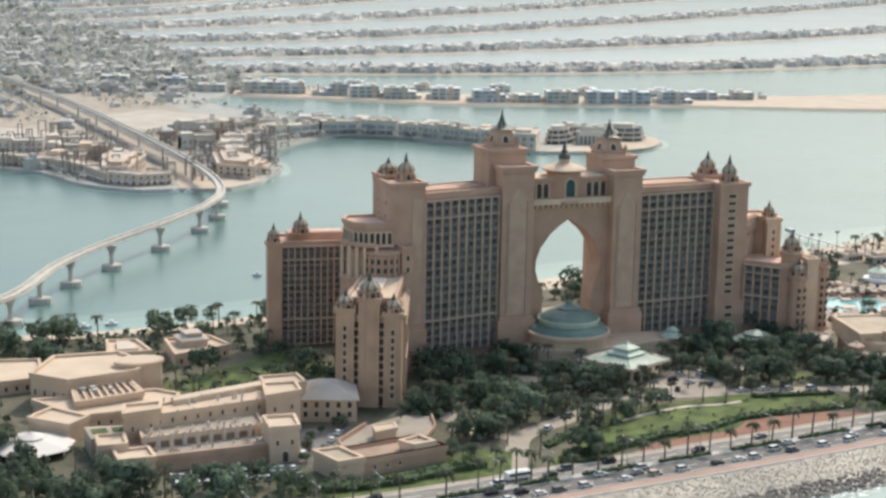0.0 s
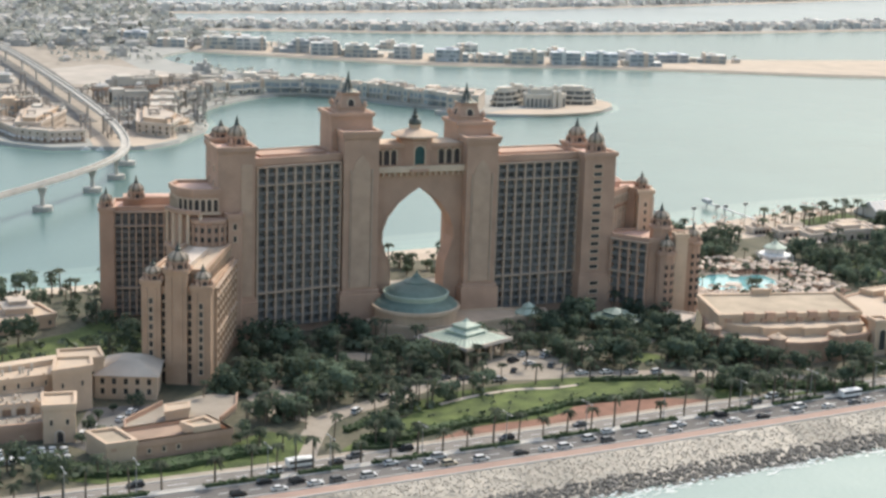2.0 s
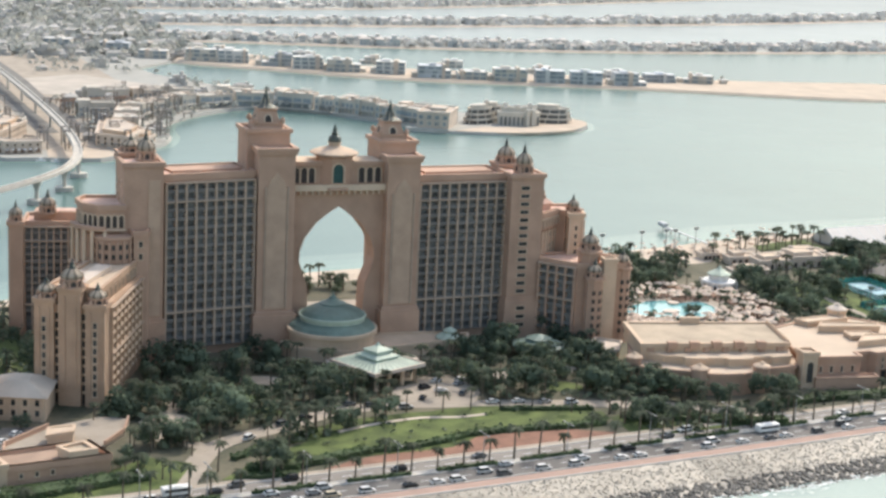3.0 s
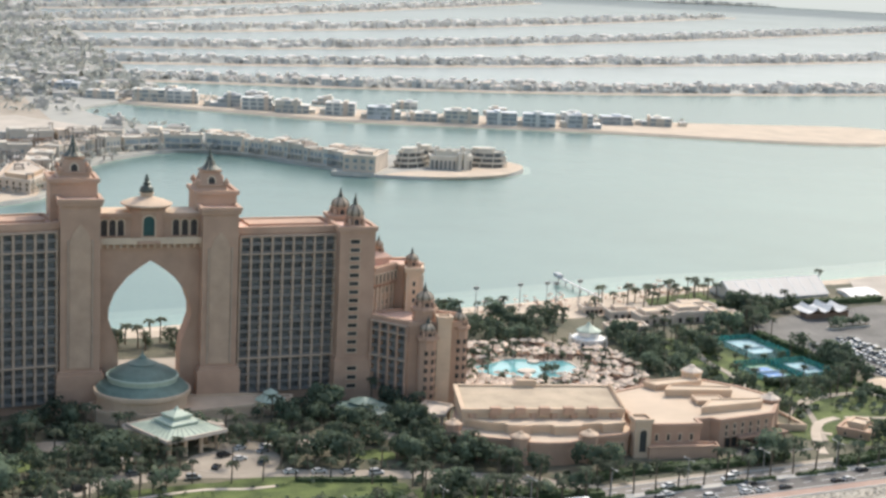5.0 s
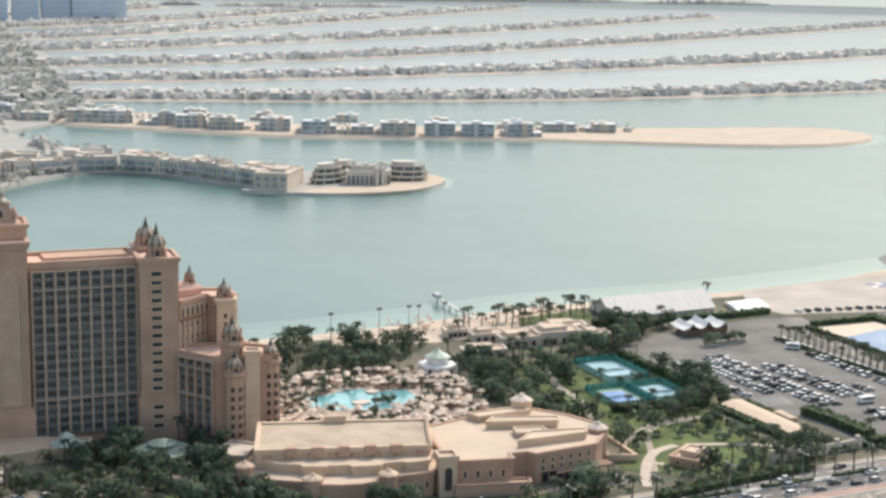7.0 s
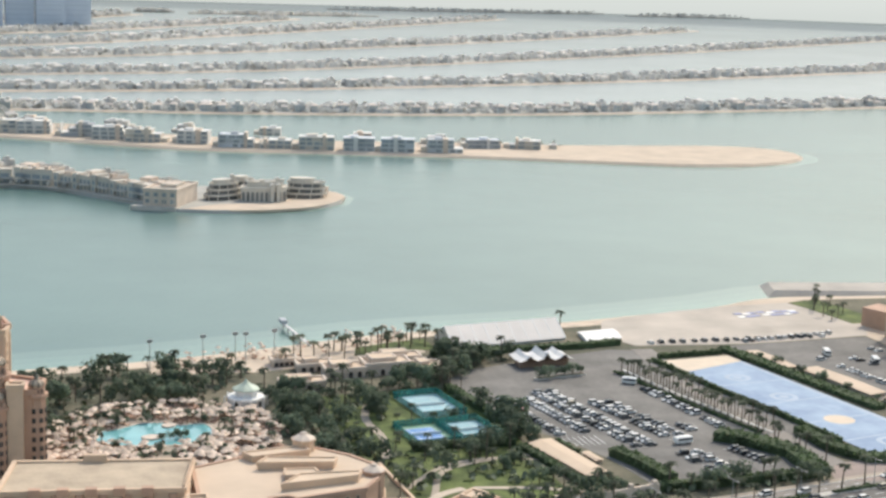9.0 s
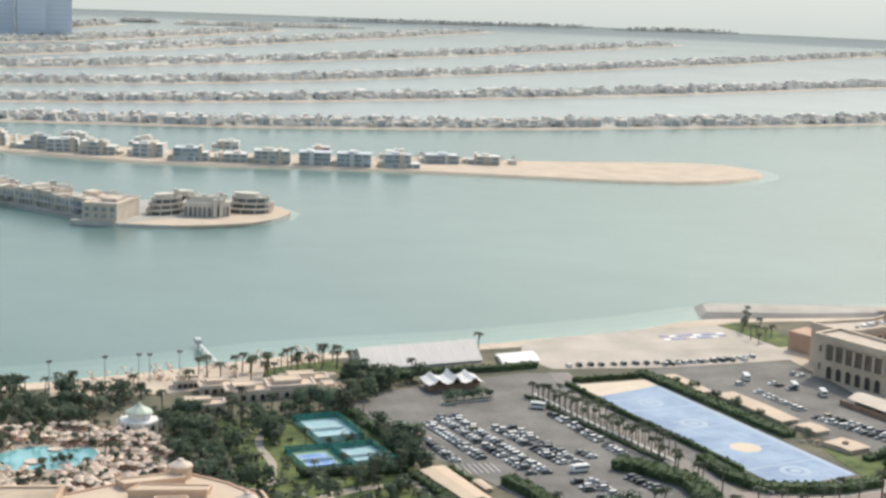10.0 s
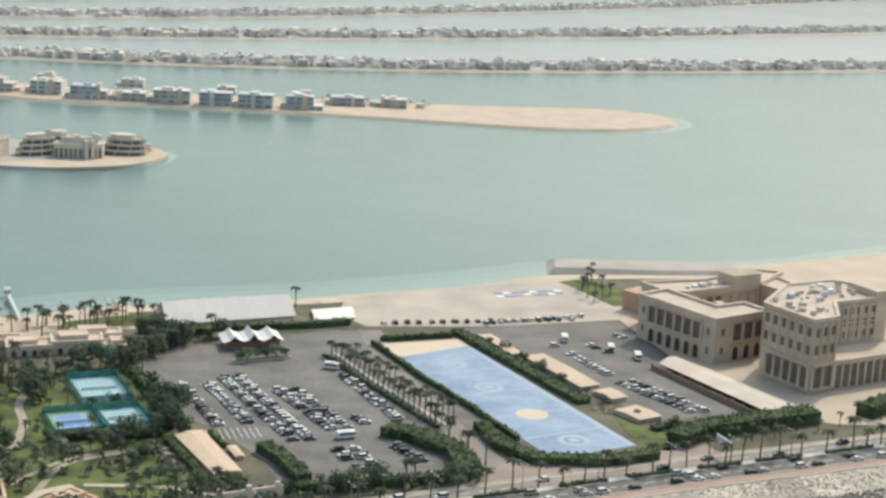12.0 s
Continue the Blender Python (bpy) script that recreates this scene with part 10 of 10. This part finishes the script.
WHEEL = data("wheel", bm, TYRE)
KINDS = [(4.2, 1.7, 1.36, 0.12, 0.26), (4.4, 1.78, 1.66, 0.02, 0.22)]
GLASSM = [data("cabin_glass", car_glass(*k), CAR_GLASS) for k in KINDS]
BODYM = {(i, j): data("car", car_body(*k), m) for i, k in enumerate(KINDS) for j, m in enumerate(CAR_MATS)}
CNAMES = ["white", "silver", "black", "grey", "red", "beige"]
rg = random.Random(99)
FARCARS = ([], [], [])
def car(x, y, z, ang, lab, group, col=None):
    j = col if col is not None else rg.choices(range(6), (50, 10, 22, 18, 0.6, 2))[0]
    i = rg.randrange(2)
    if group in ("cars in the far car park", "cars on the sand lot"):
        ca, sa = math.cos(ang), math.sin(ang)
        for me, mi in ((BODYM[(i, j)], j), (GLASSM[i], 6)):
            b = len(FARCARS[0])
            FARCARS[0].extend((x + v.co.x * ca - v.co.y * sa, y + v.co.x * sa + v.co.y * ca, z + v.co.z - 0.15) for v in me.vertices)
            FARCARS[1].extend(tuple(b + k for k in p.vertices) for p in me.polygons)
            FARCARS[2].extend([mi] * len(me.polygons))
        return
    ob = new("car", BODYM[(i, j)])
    ob.matrix_basis = Matrix.Translation((x, y, z)) @ Matrix.Rotation(ang, 4, 'Z')
    tagged(ob, "%s %s %s" % (CNAMES[j], "saloon car" if i == 0 else "off-road car", lab), "car", group)
    c = new("cabin_glass", GLASSM[i])
    c.parent = ob
    l, w = KINDS[i][:2]
    for sx in (-0.31, 0.31):
        for sy in (-0.44, 0.44):
            c = new("wheel", WHEEL)
            c.parent = ob
            c.matrix_basis = Matrix.Translation((sx * l, sy * w, 0.34))
def row(x0, y0, x1, y1, n, lab, group, fill=0.93, double=False, ang=0.0, col=None):
    for i in range(n):
        t = (i + 0.5) / n
        for off in ((-2.7, 2.7) if double else (0,)):
            if rg.random() < fill:
                car(x0 + (x1 - x0) * t + off, y0 + (y1 - y0) * t + rg.uniform(-0.15, 0.15), 4.05, ang + rg.choice((0, math.pi)) + rg.uniform(-0.04, 0.04), lab, group, col)
P1 = "parked on the bleached asphalt"
row(268, 45, 273, -2, 17, P1, "cars in the car park")
row(277, 44, 282.5, -1, 17, P1, "cars in the car park")
row(286, 51, 296, -20, 25, P1, "cars in the car park", 0.9, True)
row(302, 34, 311, -14, 17, P1, "cars in the car park", 0.85, True)
row(318, 1, 322, -12, 5, P1, "cars in the car park", 0.8)
row(326, 48, 332, -5, 17, P1, "cars in the car park", 0.95, False, 0.25, None)
row(307, -29, 310, -50, 8, P1, "cars in the car park", 0.9, True)
row(323, -28, 328, -45, 6, P1, "cars in the car park", 0.9)
P2 = "parked beside the sports court sheds"
row(418, 76, 424, 34, 14, P2, "cars in the far car park", 0.85)
row(426, 26, 438, -12, 12, P2, "cars in the far car park", 0.9, True)
row(428, 88, 436, 62, 8, P2, "cars in the far car park", 0.7)
row(446, 98, 452, 78, 6, P2, "cars in the far car park", 0.7)
P3 = "parked on the pale sand lot"
for i in range(17):
    car(360 + i * 5.0 + rg.uniform(-0.5, 0.5), 115 - i * 0.2 + rg.uniform(-0.4, 0.4), 4.07, 1.5 + rg.uniform(-0.15, 0.15), P3, "cars on the sand lot", rg.choice((0, 2, 3, 3, 2)))
for i in range(14):
    car(402 + i * 3.4, 110 + i * 0.5, 4.07, 1.5 + rg.uniform(-0.1, 0.1), P3, "cars on the sand lot")
tagged(new("parked_cars", raw("parked_cars", FARCARS[0], FARCARS[1], CAR_MATS + [CAR_GLASS], FARCARS[2])), "many cars parked in rows beside the far sheds", "cars", "", "stuff")
# traffic and kerbside cars on the coast road
for d, n, flip in ((6.7, 64, 0), (10.0, 16, 0), (12.8, 18, 0), (18.6, 12, math.pi), (21.4, 14, math.pi)):
    L = along_coast(d, 2.0)
    for k in range(n):
        i = 252 + int(340 * (k + rg.uniform(0.1, 0.9)) / n)
        if i >= len(L) - 2:
            continue
        p, q = L[i], L[i + 1]
        if not (-180 < p.x < 540):
            continue
        car(p.x, p.y, 4.06, math.atan2(q.y - p.y, q.x - p.x) + flip, "on the sunny coast road", "cars on the coast road")
for x, y, a in ((14, -52, 0.4), (18, -56, 0.2), (10, -62, 1.0), (26, -50, 0.6), (30, -70, 0.1), (38, -71, 0.1), (46, -73, 0.1), (54, -75, 0.1), (-8, -66, 0.1), (-14, -64, 0.2), (2, -70, 0.0), (20, -46, 0.5), (-38, -78, 0.6), (-50, -88, 0.8), (-16, -52, 1.2), (-30, -74, 0.5), (24, -60, 0.9), (28, -46, 0.3)):
    car(x, y, 4.11, a, "standing on the hotel drive", "cars on the hotel drive")
for x, y, a in ((-128, -88, 1.2), (-124.5, -82, 1.2), (-121, -90, 0.4), (-112, -72, 0.9), (-116, -78, 0.9)):
    car(x, y, 4.1, a, "parked in the service yard", "cars in the service yard", 0)
for i in range(26):
    car(-168 + (i // 2) * 2.8 + rg.uniform(-0.3, 0.3), -95.5 - 0.25 * (i // 2) + rg.uniform(-0.4, 0.4) if i % 2 else -102.5 - 0.1 * i + rg.uniform(-0.4, 0.4), LAND, 1.5 + rg.uniform(-0.1, 0.1), "parked below the terrace palace", "cars below the palace", rg.choice((0, 0, 1)))
def bus(x, y, z, ang, lab, l=10.5, m=None):
    b = thing("bus", (0, 0, 0), lab, "bus", "buses")
    b.matrix_basis = Matrix.Translation((x, y, z)) @ Matrix.Rotation(ang, 4, 'Z')
    bm = bmesh.new()
    box(bm, -l / 2, l / 2, -1.25, 1.25, 0.4, 3.0 if l > 8 else 2.5)
    bmesh.ops.bevel(bm, geom=bm.edges[:], offset=0.15, segments=1, affect='EDGES')
    box(bm, -l / 4, l / 6, -0.8, 0.8, 2.9 if l > 8 else 2.4, 3.25 if l > 8 else 2.7)
    for nm, q, mm in (("body", bm, m or WHITE),):
        o = new(nm, data(nm, q, mm))
        o.parent = b
    bm = bmesh.new()
    for s in (-1, 1):
        box(bm, -l / 2 + 0.5, l / 2 - 0.3, s * 1.26 - 0.02, s * 1.26 + 0.02, 1.4, 2.5 if l > 8 else 2.1)
    box(bm, l / 2 - 0.02, l / 2 + 0.03, -1.1, 1.1, 1.3, 2.6 if l > 8 else 2.1)
    o = new("window_band", data("window_band", bm, CAR_GLASS))
    o.parent = b
    for sx in (-0.3, 0.32):
        for sy in (-1.1, 1.1):
            o = new("wheel", WHEEL)
            o.parent = b
            o.matrix_basis = Matrix.Translation((sx * l, sy, 0.46)) @ Matrix.Scale(1.35, 4)
for (x, y, a, lab, l) in ((-77.5, -126.5, 0.11, "white coach with dark windows on the coast road", 7.4), (101, -112, 0.12, "white coach with dark windows on the coast road", 7.4), (310, -19, 0.12, "white bus parked at the row end", 6.2), (425, 82, -1.9, "white minibus parked on asphalt", 6), (438, 66, -1.9, "white minibus parked on asphalt", 6), (444, 54, -1.9, "white minibus parked on asphalt", 6), (324, 56, -0.6, "white minibus beside the palm row", 5.5)):
    bus(x, y, 4.06, a, lab, l)

for k, (x, y) in enumerate(((173.5, -76.5), (177, -75.8), (180.5, -75.2), (184, -74.2), (187.5, -73), (191, -72))):
    car(x, y, 4.1, 1.8, "parked before the conference hall loggia", "cars by the loggia", 0 if k % 2 else 2)

# ---- street lamps and traffic signs ----
lamp = thing("street_lamp", (0, 0, LAND), "tall grey steel street lamp on the median", "street lamp", "street lamps")
lamp.matrix_basis = Matrix.Identity(4)
bm = bmesh.new()
lathe(bm, [(0.16, 0), (0.09, 9.0)], 6)
o = new("pole", data("pole", bm, STEEL))
o.parent = lamp
bm = bmesh.new()
box(bm, -0.06, 0.06, -2.0, 2.0, 8.9, 9.05)
o = new("arm", data("arm", bm, STEEL))
o.parent = lamp
for s in (-1, 1):
    bm = bmesh.new()
    box(bm, -0.18, 0.18, s * 2.2 - 0.5, s * 2.2 + 0.5, 8.85, 9.1)
    o = new("lamp_head", data("lamp_head", bm, STEEL))
    o.parent = lamp
L = along_coast(15.2, 2.0)
first = True
for i in range(250, len(L) - 1, 13):
    p, q = L[i], L[i + 1]
    if not (-180 < p.x < 540):
        continue
    m = Matrix.Translation((p.x, p.y, 4.16)) @ Matrix.Rotation(math.atan2(q.y - p.y, q.x - p.x), 4, 'Z')
    if first:
        lamp.matrix_basis = m
        first = False
    else:
        copy_thing(lamp, m)
gs = thing("road_sign_gantry", (424, -56, LAND), "dark overhead road sign on two posts", "road sign")
for y in (-60, -50):
    bm = bmesh.new()
    lathe(bm, [(0.2, LAND), (0.2, 10.2)], 6, (424, y))
    part("post", bm, STEEL, gs)
bm = bmesh.new()
box(bm, 423.8, 424.2, -60, -50, 8.6, 10.4)
part("sign_board", bm, VILLA_GREY, gs)
